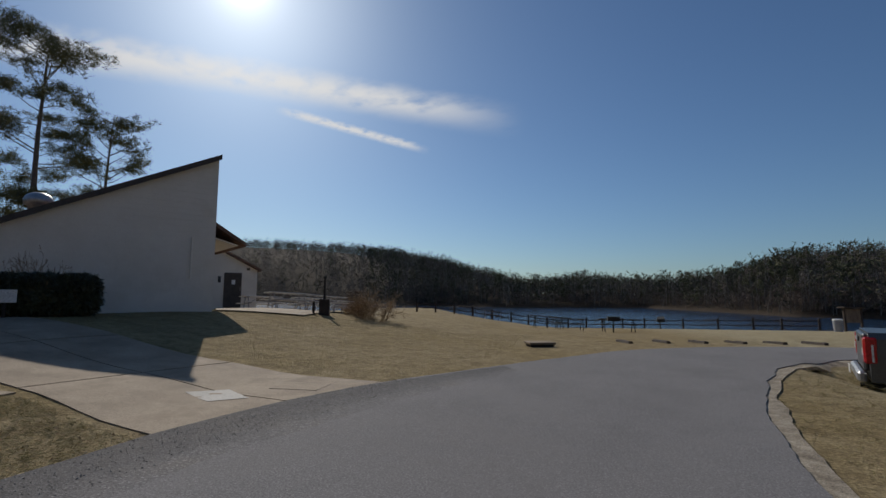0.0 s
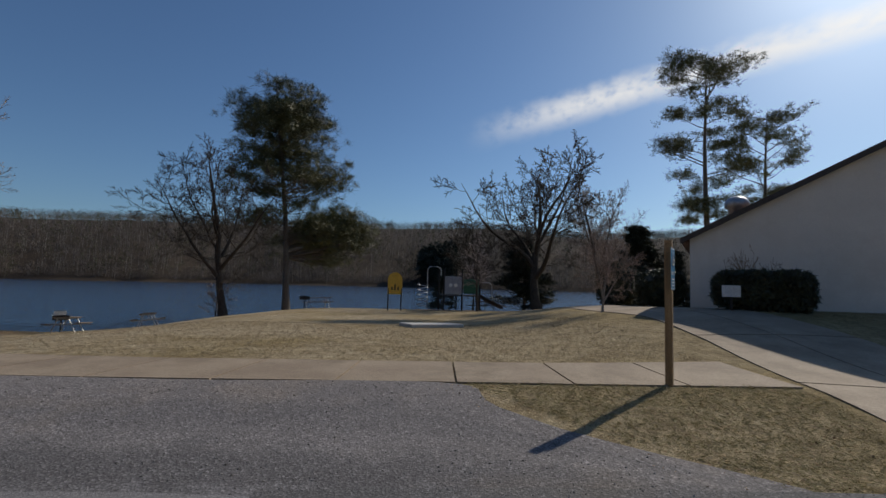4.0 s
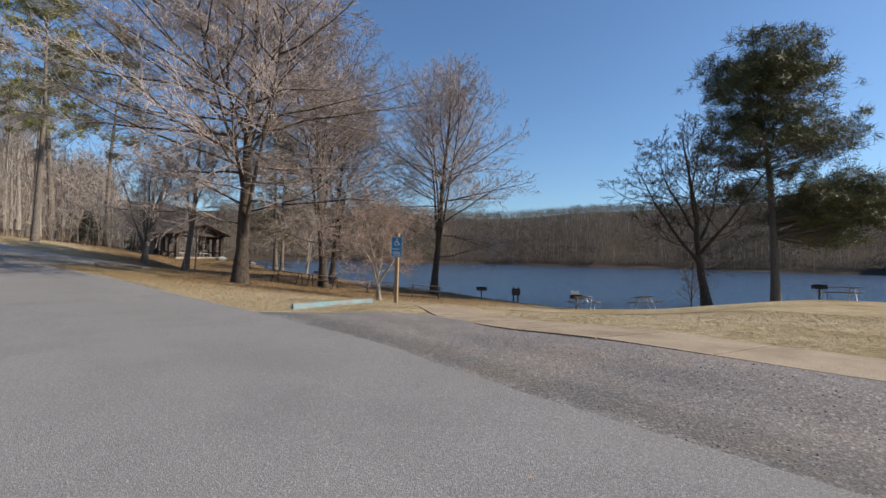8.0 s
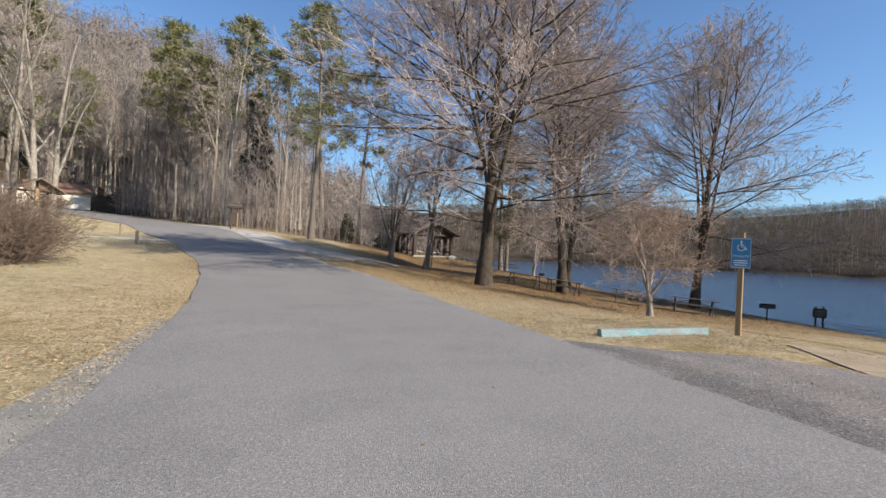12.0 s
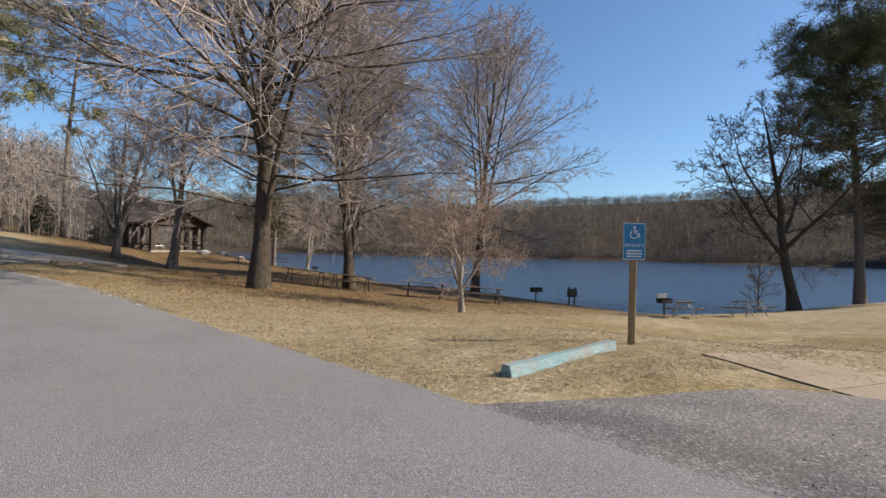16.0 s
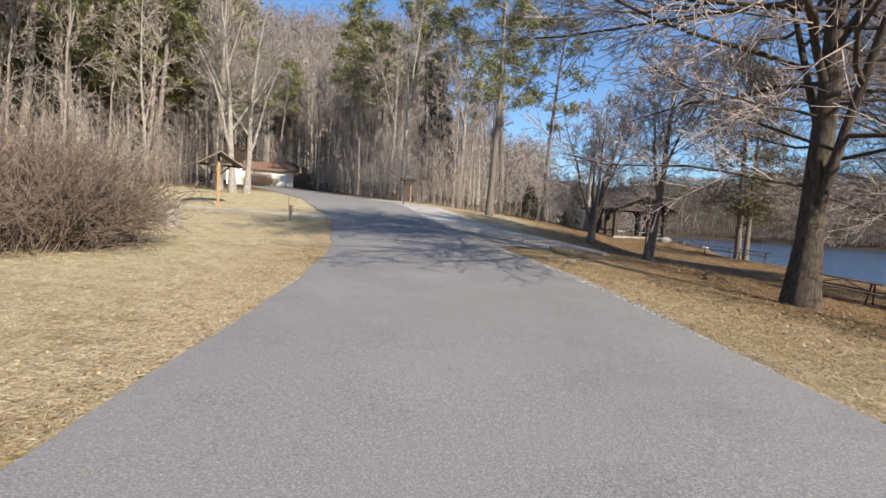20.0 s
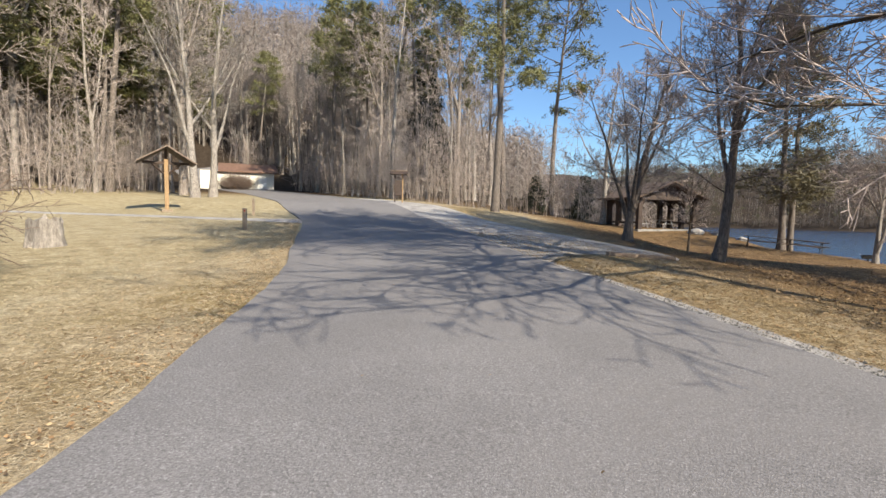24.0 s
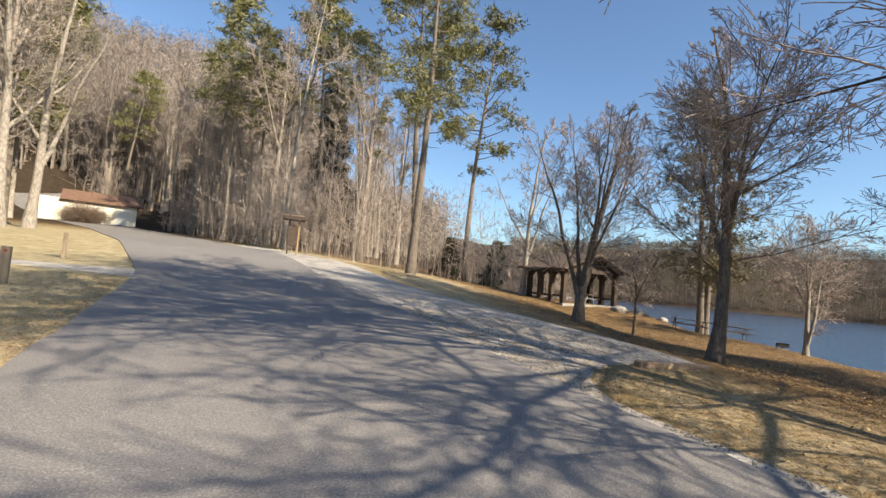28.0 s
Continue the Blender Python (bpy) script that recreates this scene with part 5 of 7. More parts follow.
def ring_spot(lo, hi, depth):
    def pick(rng):
        th = rng.uniform(lo, hi)
        r = float(shore_radius(th)) + 0.5 + depth * rng.uniform(0, 1) ** 1.1
        return r * math.cos(radians(th)), r * math.sin(radians(th))
    return pick


far_woods(3, 9500, ring_spot(-72, 72, 300), M_FARWOOD, 7.6, "grey-brown leafless woods on the far hills", 0.42, 11, grain=0.15)
far_woods(4, 2100, ring_spot(-74, 72, 310), M_FARPINE, 8.0, "dark pine woods among the far hills", 0.27, 12, 5, wide=0.12, stem=False)
far_woods(5, 4200, ring_spot(-126, -64, 150), M_FARWOOD, 6.6, "leafless woods along the south shore", 0.34, 14, grain=0.12)
far_woods(6, 2400, ring_spot(-126, -62, 150), M_FARPINE, 7.4, "dark pine woods along the south shore", 0.26, 13, 5, wide=0.12, stem=False)
rng_s = np.random.default_rng(19)
for k in range(60):
    th = float(rng_s.uniform(-127, -92))
    r = float(shore_radius(th)) + float(rng_s.uniform(3, 45))
    x, y = r * math.cos(radians(th)), r * math.sin(radians(th))
    if k % 2:
        plant("shore_pine", pine_b[k % 3], x, y, "dark pine rising above the south shore woods", turn=1.1 * k, scale=float(rng_s.uniform(0.28, 0.42)), group="far shore trees")
    else:
        plant("shore_tree", forest[k % 6], x, y, "bare tree on the south shore", turn=1.1 * k, scale=float(rng_s.uniform(0.34, 0.5)), group="far shore trees")
far_woods(10, 2200, lambda rng: (rng.uniform(-150, 25), rng.uniform(120, 215)), M_HILLWOOD, 15.0, "grey leafless woods on the rise beyond the road", 0.2, 22, 5, grain=0.12, wide=0.035)
far_woods(9, 2600, ring_spot(-126, -60, 9), M_BUSH, 3.6, "low leafless scrub woods along the far shore", 0.42, 8, 5, stem=False)
far_woods(11, 2600, ring_spot(-62, 72, 7), M_FARWOOD, 5.0, "low leafless shore woods across the lake", 0.5, 10, 5, grain=0.16, stem=False)
far_woods(8, 1200, lambda rng: (rng.uniform(-190, -80), rng.uniform(-120, 60)), M_FARWOOD, 9.0, "leafless woods west of the road")
far_woods(12, 30, lambda rng: (rng.uniform(293, 312), rng.uniform(-16, 4)), M_CEDARLEAF, 19.0, "dark evergreen woods on the far shore", 0.26, 80, 8, wide=0.14, stem=False)


# ---- sign posts, stops and small park furniture ----
def ring_points(n, rx, rz, cx, cz, a0=0.0, a1=360.0):
    return [(cx + rx * math.cos(radians(a0 + (a1 - a0) * i / n)), cz + rz * math.sin(radians(a0 + (a1 - a0) * i / n))) for i in range(n + (a1 - a0 < 360))]


def lettering(text, size, mat, parent, m, name="lettering", label=""):
    cu = bpy.data.curves.new(name, "FONT")
    cu.body, cu.size, cu.extrude, cu.align_x, cu.align_y = text, size, 0.0008, "CENTER", "CENTER"
    tmp = bpy.data.objects.new(name, cu)
    scene.collection.objects.link(tmp)
    me = bpy.data.meshes.new_from_object(tmp.evaluated_get(bpy.context.evaluated_depsgraph_get()))
    bpy.data.objects.remove(tmp)
    me.materials.clear()
    me.materials.append(mat)
    ob = new(name, me)
    ob.parent, ob.matrix_basis = parent, m
    if label:
        ob["label"] = label
    return ob


def parking_sign(x, y, face, height_, label):
    """A timber post with a blue accessible-parking plate; face: degrees of the way the plate looks."""
    t = thing("parking_sign", pose(x, y, gz(x, y) - 0.02, 0, 0, face + 90), label, "sign", "accessible parking signs")
    ring = [(-0.045, -0.045), (0.045, -0.045), (0.045, 0.045), (-0.045, 0.045)]
    part("post", MB().box((0, 0, height_ / 2 - 0.1), (0.09, 0.09, height_ + 0.2), 0.008), M_POST, t, "treated timber post")
    part("post_cap", MB().prism([(a * 0.98, b * 0.98, height_) for a, b in ring], (0, 0, 0.02)), M_POST, t)
    zc = height_ - 0.35
    w, h = 0.152, 0.27
    plate = []
    for cx, cz, a in ((w - 0.02, h - 0.02, 0), (-w + 0.02, h - 0.02, 90), (-w + 0.02, -h + 0.02, 180), (w - 0.02, -h + 0.02, 270)):
        plate += [(cx + 0.02 * math.cos(radians(a + k * 30)), -0.05, zc + cz + 0.02 * math.sin(radians(a + k * 30))) for k in range(4)]
    pl = part("sign_plate", MB().prism(plate, (0, 0.004, 0)), M_BLUE, t, "blue metal plate")
    rim = MB()
    for i in range(len(plate)):
        p, q = Vector(plate[i]), Vector(plate[(i + 1) % len(plate)])
        c = Vector((0, -0.05, zc))
        inner = lambda v: c + (v - c) * 0.94
        a, b, cc, d = (Vector((v.x, -0.0515, v.z)) for v in (inner(p), inner(q), c + (q - c) * 0.975, c + (p - c) * 0.975))
        rim.add([tuple(a), tuple(b), tuple(cc), tuple(d)], [(0, 1, 2, 3)])
    part("border", rim, M_WHITE, pl, "thin white border")
    sym = MB()
    yy = -0.0545

    def stroke(pts, r):
        sym.tube([(px, yy, zc + pz) for px, pz in pts], [r] * len(pts), 4)
    sym.tube([(0.0, yy - 0.001, zc + 0.205), (0.0, yy + 0.002, zc + 0.205)], [0.019, 0.019], 10)
    stroke([(0.0, 0.185), (0.006, 0.115), (0.055, 0.115), (0.075, 0.06), (0.09, 0.065)], 0.009)
    stroke([(0.004, 0.15), (0.045, 0.15)], 0.007)
    stroke(ring_points(14, 0.055, 0.055, 0.0, 0.1, 120, 350), 0.008)
    part("wheelchair_symbol", sym, M_WHITE, pl, "white wheelchair symbol")
    lettering("PENALTY", 0.062, M_WHITE, pl, pose(0, -0.0525, zc - 0.06, 90, 0, 0), label="white capital letters")
    for k, (bw, dz) in enumerate(((0.2, -0.135), (0.22, -0.175), (0.2, -0.215))):
        part("text_bar", MB().box((0, -0.0525, zc + dz), (bw, 0.002, 0.018), 0.0005), M_WHITE, pl)
    return t


parking_sign(8.3, 17.24, -148, 1.86, "blue accessible parking sign on a timber post in dry grass")
parking_sign(6.63, 0.4, 234, 1.87, "timber post with blue parking plate beside the sidewalk")


def wheel_stop(x, y, turn, length, mat, label, group="", zoff=0.0):
    t = 0.095 if length > 1.5 else 0.07
    prof = [(-0.09, 0), (0.09, 0), (0.06, t), (-0.06, t)]
    mb = MB()
    n = 7
    rng = np.random.default_rng(int(abs(x * 10)))
    for i in range(n):
        px = -length / 2 + length * i / (n - 1)
        for a, b in prof:
            mb.v.append((px, a + rng.normal(0, 0.004), b + (rng.normal(0, 0.006) if b else -0.05)))
    for i in range(n - 1):
        for k in range(4):
            mb.f.append((i * 4 + k, (i + 1) * 4 + k, (i + 1) * 4 + (k + 1) % 4, i * 4 + (k + 1) % 4))
    mb.f += [(0, 1, 2, 3), tuple(4 * (n - 1) + k for k in (3, 2, 1, 0))]
    tilt = math.degrees(math.atan2(gz(x + math.cos(radians(turn)) * length / 2, y + math.sin(radians(turn)) * length / 2) - gz(x - math.cos(radians(turn)) * length / 2, y - math.sin(radians(turn)) * length / 2), length))
    return solid("wheel_stop", mb, mat, label, "wheel stop", group, m=pose(x, y, gz(x, y) + zoff, 0, 0, turn) @ pose(0, 0, 0, 0, -tilt, 0))


wheel_stop(6.48, 17.32, -8, 2.0, M_TEAL, "faded teal concrete wheel stop lying in dry grass")
for x, y in ((-1.0, -13.2), (-2.1, -13.7), (-3.2, -14.1), (-4.3, -14.4), (-5.4, -14.6), (-6.5, -14.8)):
    wheel_stop(x, y, -64, 0.8, M_DARKWOOD, "dark weathered wheel stop on the grass", "wheel stops")


def picnic_table(m, top, frame_mat, label, length=1.9, group=""):
    t = thing("picnic_table", m, label, "picnic table", group)
    for k in range(5):
        part("table_board", MB().box((0, -0.3 + 0.15 * k, 0.74), (length, 0.14, 0.038), 0.006), top, t)
    for sy in (-0.68, 0.68):
        for k in range(2):
            part("seat_board", MB().box((0, sy + 0.13 * (k - 0.5), 0.44), (length, 0.12, 0.038), 0.006), top, t)
    for sx in (-length * 0.36, length * 0.36):
        for sg in (-1, 1):
            part("leg", MB().tube([(sx, sg * 0.5, -0.04), (sx, sg * 0.2, 0.71)], [0.026, 0.026], 8), frame_mat, t)
        part("seat_bar", MB().tube([(sx, -0.76, 0.4), (sx, 0.76, 0.4)], [0.024, 0.024], 8), frame_mat, t)
        part("top_bar", MB().tube([(sx, -0.34, 0.705), (sx, 0.34, 0.705)], [0.022, 0.022], 8), frame_mat, t)
        part("brace", MB().tube([(sx, 0, 0.4), (0.06 if sx > 0 else -0.06, 0, 0.7)], [0.016, 0.016], 6), frame_mat, t)
    return t


def on_ground(x, y, turn):
    """A pose at x, y, turned, leaning with the slope."""
    e = 0.8
    n = Vector((gz(x - e, y) - gz(x + e, y), gz(x, y - e) - gz(x, y + e), 2 * e)).normalized()
    q = Vector((0, 0, 1)).rotation_difference(n).to_matrix().to_4x4()
    return Matrix.Translation((x, y, gz(x, y))) @ q @ pose(0, 0, 0, 0, 0, turn)


first = picnic_table(on_ground(25.2, 21.3, 20), M_OLDWOOD, M_METAL, "weathered wooden picnic table on steel legs by the lake", group="picnic tables")
first_dark = picnic_table(on_ground(18.0, 31.2, -40), M_TABLEWOOD, M_DARKMETAL, "dark wooden picnic table under bare maples", 2.3, "picnic tables")
for x, y, a, src in ((28.6, 19.3, 35, 0), (35.4, 11.2, -60, 0), (20.1, 29.3, -42, 1), (14.3, 36.2, -52, 1), (15.7, 34.2, -52, 1), (22.9, 55.7, -28, 1), (20.8, 56.7, -28, 1),
                     (2.9, -27.7, 15, 1), (1.8, -30.2, 15, 1), (-1.2, -27.0, 10, 1), (-8.3, 70.4, 150, 0), (-10.4, 72.6, 150, 0), (9.3, -40.2, 10, 0), (37.0, -1.0, 30, 1)):
    copy_thing((first, first_dark)[src], on_ground(x, y, a))
white_table = picnic_table(on_ground(13.0, -15.2, 60), M_WHITE, M_GREYPLASTIC, "white-topped picnic table on the terrace", 1.9, "terrace tables")
for x, y, a in ((12.2, -17.0, 58), (13.8, -18.2, 55), (15.4, -16.4, 58), (13.3, -20.4, 62)):
    copy_thing(white_table, on_ground(x, y, a))


def pedestal_grill(x, y, turn, label, lid=False):
    t = thing("pedestal_grill", pose(x, y, gz(x, y), 0, 0, turn), label, "grill", "pedestal grills")
    part("post", MB().tube([(0, 0, -0.1), (0, 0, 0.62)], [0.04, 0.04], 8), M_DARKMETAL, t)
    box = MB()
    box.box((0, 0, 0.63), (0.62, 0.42, 0.012), 0.002)
    part("floor_plate", box, M_DARKMETAL, t)
    for c, s in (((-0.305, 0, 0.75), (0.012, 0.42, 0.24)), ((0.305, 0, 0.75), (0.012, 0.42, 0.24)), ((0, 0.205, 0.75), (0.6, 0.012, 0.24)), ((0, -0.205, 0.72), (0.6, 0.012, 0.17))):
        part("side_plate", MB().box(c, s, 0.002), M_DARKMETAL, t)
    for k in range(7):
        part("grate_bar", MB().tube([(-0.27 + 0.09 * k, -0.2, 0.86), (-0.27 + 0.09 * k, 0.2, 0.86)], [0.008, 0.008], 5), M_DARKMETAL, t)
    part("handle", MB().tube([(-0.36, -0.05, 0.86), (-0.42, -0.05, 0.9), (-0.42, 0.05, 0.9), (-0.36, 0.05, 0.86)], [0.01] * 4, 5), M_METAL, t)
    if lid:
        part("hood", MB().box((0, 0.16, 0.98), (0.58, 0.02, 0.22), 0.003), M_METAL, t, "upright steel windscreen")
    return t


pedestal_grill(25.5, 29.45, -30, "black steel pedestal grill at the lake edge")
pedestal_grill(26.5, 22.6, -30, "black pedestal grill behind a picnic table", True)
pedestal_grill(34.3, 11.9, -60, "black pedestal grill beside a picnic table")
pedestal_grill(27.4, 56.2, -30, "steel pedestal grill near the water")
pedestal_grill(-0.9, -25.3, 10, "black pedestal grill on the lawn")
pedestal_grill(-5.0, -42.0, 5, "pedestal grill with windscreen by the rail fence", True)


def hand_pump(x, y):
    t = thing("hand_pump", pose(x, y, gz(x, y), 0, 0, 30), "dark water hand pump on a boxed base beside the terrace", "pump")
    part("base_box", MB().box((0, 0, 0.3), (0.42, 0.36, 0.7), 0.03), M_DARKWOOD, t)
    part("pipe", MB().tube([(0, 0, 0.6), (0, 0, 1.0), (0, 0, 1.5)], [0.06, 0.045, 0.04], 10), M_DARKMETAL, t)
    part("cap", MB().tube([(0, 0, 1.48), (0, 0, 1.56), (0, 0, 1.6)], [0.07, 0.075, 0.03], 10), M_DARKMETAL, t)
    part("handle", MB().tube([(0.02, 0, 1.4), (0.2, 0, 1.34), (0.3, 0, 1.0)], [0.018, 0.016, 0.016], 6), M_DARKMETAL, t)
    part("spout", MB().tube([(0, 0, 1.05), (-0.14, 0, 1.07), (-0.18, 0, 0.98)], [0.03, 0.028, 0.028], 8), M_DARKMETAL, t)
    part("side_post", MB().box((0.42, 0.1, 0.25), (0.09, 0.09, 0.6), 0.01), M_DARKWOOD, t)
    return t


hand_pump(10.35, -14.1)


def board_sign(x, y, turn):
    t = thing("notice_board", pose(x, y, gz(x, y), 0, 0, turn), "small dark brown notice board on two posts at the water", "sign")
    for sx in (-0.16, 0.16):
        part("post", MB().box((sx, 0, 0.5), (0.09, 0.09, 1.24), 0.01), M_DARKWOOD, t)
    part("panel", MB().box((0, -0.06, 0.75), (0.62, 0.035, 0.5), 0.006), M_DARKWOOD, t, "routed brown board")
    for k, w in enumerate((0.4, 0.46, 0.34)):
        part("text_bar", MB().box((0, -0.079, 0.86 - 0.11 * k), (w, 0.004, 0.035), 0.001), M_OLDWOOD, t)
    return t


board_sign(28.45, 28.7, -50)


def timber_enclosure():
    """Cedar board screen round a bin yard, its end post boxed in boards."""
    t = thing("timber_fence", pose(-3.15, 18.4, gz(-3.15, 18.4), 0, 0, 17) @ Matrix.Diagonal((0.88, 1.0, 0.94, 1.0)), "tall cedar board fence with a boxed end post", "fence")
    # boarded wing, its end post showing to the road
    rng = np.random.default_rng(3)
    part("core_post", MB().box((-0.1, -0.02, 1.02), (0.13, 0.13, 2.05), 0.006), M_DARKWOOD, t)
    for k, (cx, w) in enumerate(((-0.165, 0.09), (-0.06, 0.13))):
        part("board", MB().box((cx, -0.105 + 0.012 * (1 - k), 1.14), (w, 0.022, 2.02), 0.004), M_CEDAR, t)
    for k in range(7):
        part("board", MB().box((0.016, -0.05 + 0.152 * k, 1.14 + rng.normal(0, 0.006)), (0.022, 0.146, 2.02), 0.004), M_CEDAR, t)
        part("board", MB().box((-0.215, -0.02 + 0.152 * k, 1.14 + rng.normal(0, 0.006)), (0.022, 0.146, 2.02), 0.004), M_CEDAR, t)
    part("cap_board", MB().box((-0.1, 0.4, 2.168), (0.3, 1.06, 0.028), 0.006), M_CEDAR, t)
    part("rail", MB().box((-0.1, 0.45, 0.5), (0.08, 0.94, 0.09), 0.006), M_DARKWOOD, t)
    part("core_post", MB().box((-0.1, 0.9, 1.02), (0.12, 0.12, 2.05), 0.006), M_DARKWOOD, t)
    # panel running away from the road
    for k in range(28):
        part("board", MB().box((-0.31 - 0.152 * k, 1.02 + 0.012 * (k % 2), 0.98 + rng.normal(0, 0.008)), (0.15, 0.02, 1.84), 0.004), M_CEDAR, t)
    for z in (0.3, 1.62):
        part("rail", MB().box((-2.4, 0.975, z), (4.3, 0.04, 0.14), 0.006), M_CEDAR, t)
    part("cap_rail", MB().box((-2.4, 1.0, 1.92), (4.3, 0.16, 0.035), 0.006), M_CEDAR, t)
    for k in range(3):
        part("fence_post", MB().box((-0.6 - 1.9 * k, 1.09, 0.9), (0.09, 0.09, 2.0), 0.006), M_CEDAR, t)
    for k in range(14):
        part("board", MB().box((-4.6, 0.9 - 0.152 * k, 0.98), (0.02, 0.146, 1.84), 0.004), M_CEDAR, t)
    return t


timber_enclosure()


def rail_fence():
    """Posts and two split rails, following the shore."""
    t = thing("rail_fence", pose(0, 0, 0), "dark split-rail fence along the lake shore", "fence")
    top = []
    for k in range(19):
        lat = -2.5 + 32.5 * k / 18
        dep = min(46.0, 67.0 - 0.98 * lat) - 0.6 * math.sin(k * 1.7)
        x, y = -0.435 + 0.319 * dep - 0.943 * lat, 2.72 - 0.943 * dep - 0.319 * lat
        z = gz(x, y)
        part("post", MB().box((x, y, z + 0.42), (0.15, 0.15, 1.2), 0.025), M_DARKWOOD, t)
        top.append((x, y, z))
    for a, b in zip(top, top[1:]):
        for h in (0.42, 0.82):
            part("rail", MB().tube([(a[0], a[1], a[2] + h), ((a[0] + b[0]) / 2, (a[1] + b[1]) / 2, (a[2] + b[2]) / 2 + h - 0.04), (b[0], b[1], b[2] + h)], [0.045, 0.052, 0.045], 6), M_DARKWOOD, t)
    return t


rail_fence()


# ---- roofed board by the path ----
def shelter_board():
    t = thing("notice_shelter", pose(-15.3, 49.9, gz(-15.3, 49.9) + 0.02, 0, 0, 36), "single-post wooden notice shelter with gabled shingle roof", "shelter")
    part("post", MB().box((0, 0, 1.35), (0.2, 0.2, 2.9), 0.015), M_POST, t, "square yellowish timber post")
    part("footing", MB().box((0, 0, 0.02), (0.5, 0.42, 0.16), 0.02), M_CONCRETE, t)
    w, rise, base = 1.34, 0.86, 2.5
    for sg in (-1, 1):
        ring = [(0, -0.85, base + rise), (sg * w, -0.85, base), (sg * w, -0.85, base + 0.07), (0, -0.85, base + rise + 0.08)]
        part("roof_slope", MB().prism(ring if sg > 0 else ring[::-1], (0, 1.7, 0)), M_DARKWOOD, t, "dark roof boards")
        ring = [(0, -0.9, base + rise + 0.02), (sg * (w + 0.05), -0.9, base + 0.0), (sg * (w + 0.05), -0.9, base + 0.08), (0, -0.9, base + rise + 0.1)]
        part("barge_board", MB().prism(ring if sg > 0 else ring[::-1], (0, 0.045, 0)), M_OLDWOOD, t, "weathered edge board")
        part("brace", MB().tube([(0, 0, 1.9), (sg * 0.75, 0, 2.62)], [0.06, 0.06], 4), M_DARKWOOD, t)
    part("tie_beam", MB().box((0, 0, 2.58), (2.2, 0.12, 0.14), 0.01), M_DARKWOOD, t)
    part("king_post", MB().box((0, -0.02, 2.95), (0.14, 0.12, 0.72), 0.01), M_DARKWOOD, t)
    return t


shelter_board()

def marker_post(x, y, h, label, hole=True, w=0.12):
    t = thing("marker_post", pose(x, y, gz(x, y), 0, 0, 20), label, "post", "marker posts")
    part("post", MB().box((0, 0, h / 2 - 0.05), (w, w, h + 0.1), 0.012), M_CEDAR, t)
    if hole:
        part("reflector", MB().tube([(0, -w / 2 - 0.004, h - 0.09), (0, -w / 2 + 0.003, h - 0.09)], [0.035, 0.035], 10), M_REDPAINT, t, "red round reflector")
        part("reflector_hub", MB().tube([(0, -w / 2 - 0.008, h - 0.09), (0, -w / 2 + 0.003, h - 0.09)], [0.016, 0.016], 8), M_DARKMETAL, t)
    return t


marker_post(-7.1, 41.0, 0.75, "short brown timber marker post beside the path", w=0.15)
marker_post(-9.95, 48.4, 0.85, "short brown timber post by the road", False)


def stump():
    rng = np.random.default_rng(4)
    mb = MB()
    n = 22
    for lv, (z, r) in enumerate(((-0.05, 0.42), (0.12, 0.37), (0.4, 0.34), (0.62, 0.33))):
        for k in range(n):
            a = 2 * math.pi * k / n
            rr = r * (1 + 0.08 * math.sin(a * 5 + 1) + 0.05 * rng.normal())
            mb.v.append((rr * math.cos(a), rr * math.sin(a), z + (0.07 * rng.normal() if lv == 3 else 0)))
    for lv in range(3):
        for k in range(n):
            mb.f.append((lv * n + k, lv * n + (k + 1) % n, (lv + 1) * n + (k + 1) % n, (lv + 1) * n + k))
    mb.f.append(tuple(3 * n + k for k in range(n)))
    return solid("tree_stump", mb, M_BARK_PALE, "pale weathered tree stump on the lawn", "stump", m=pose(-9.7, 35.9, gz(-9.7, 35.9)))


stump()


def kiosk_board():
    t = thing("trail_kiosk", pose(-3.85, 59.0, gz(-3.85, 59.0), 0, 0, 12) @ Matrix.Diagonal((0.66, 0.85, 0.85, 1.0)), "narrow wooden trail kiosk with a small roof", "kiosk")
    for sx in (-0.42, 0.42):
        part("post", MB().box((sx, 0, 1.2), (0.14, 0.14, 2.5 + (0.6 if sx < 0 else 0)), 0.012), M_POST if sx > 0 else M_DARKWOOD, t)
    part("panel", MB().box((0, 0, 1.25), (0.72, 0.06, 1.3), 0.008), M_DARKWOOD, t, "dark notice panel")
    for sg in (-1, 1):
        ring = [(-0.95, 0, 2.62), (-0.95, sg * 0.55, 2.36), (-0.95, sg * 0.55, 2.42), (-0.95, 0, 2.69)]
        part("roof_slope", MB().prism(ring if sg < 0 else ring[::-1], (1.9, 0, 0)), M_DARKWOOD, t)
    part("ridge", MB().box((0, 0, 2.68), (1.95, 0.1, 0.05), 0.01), M_OLDWOOD, t)
    return t


kiosk_board()


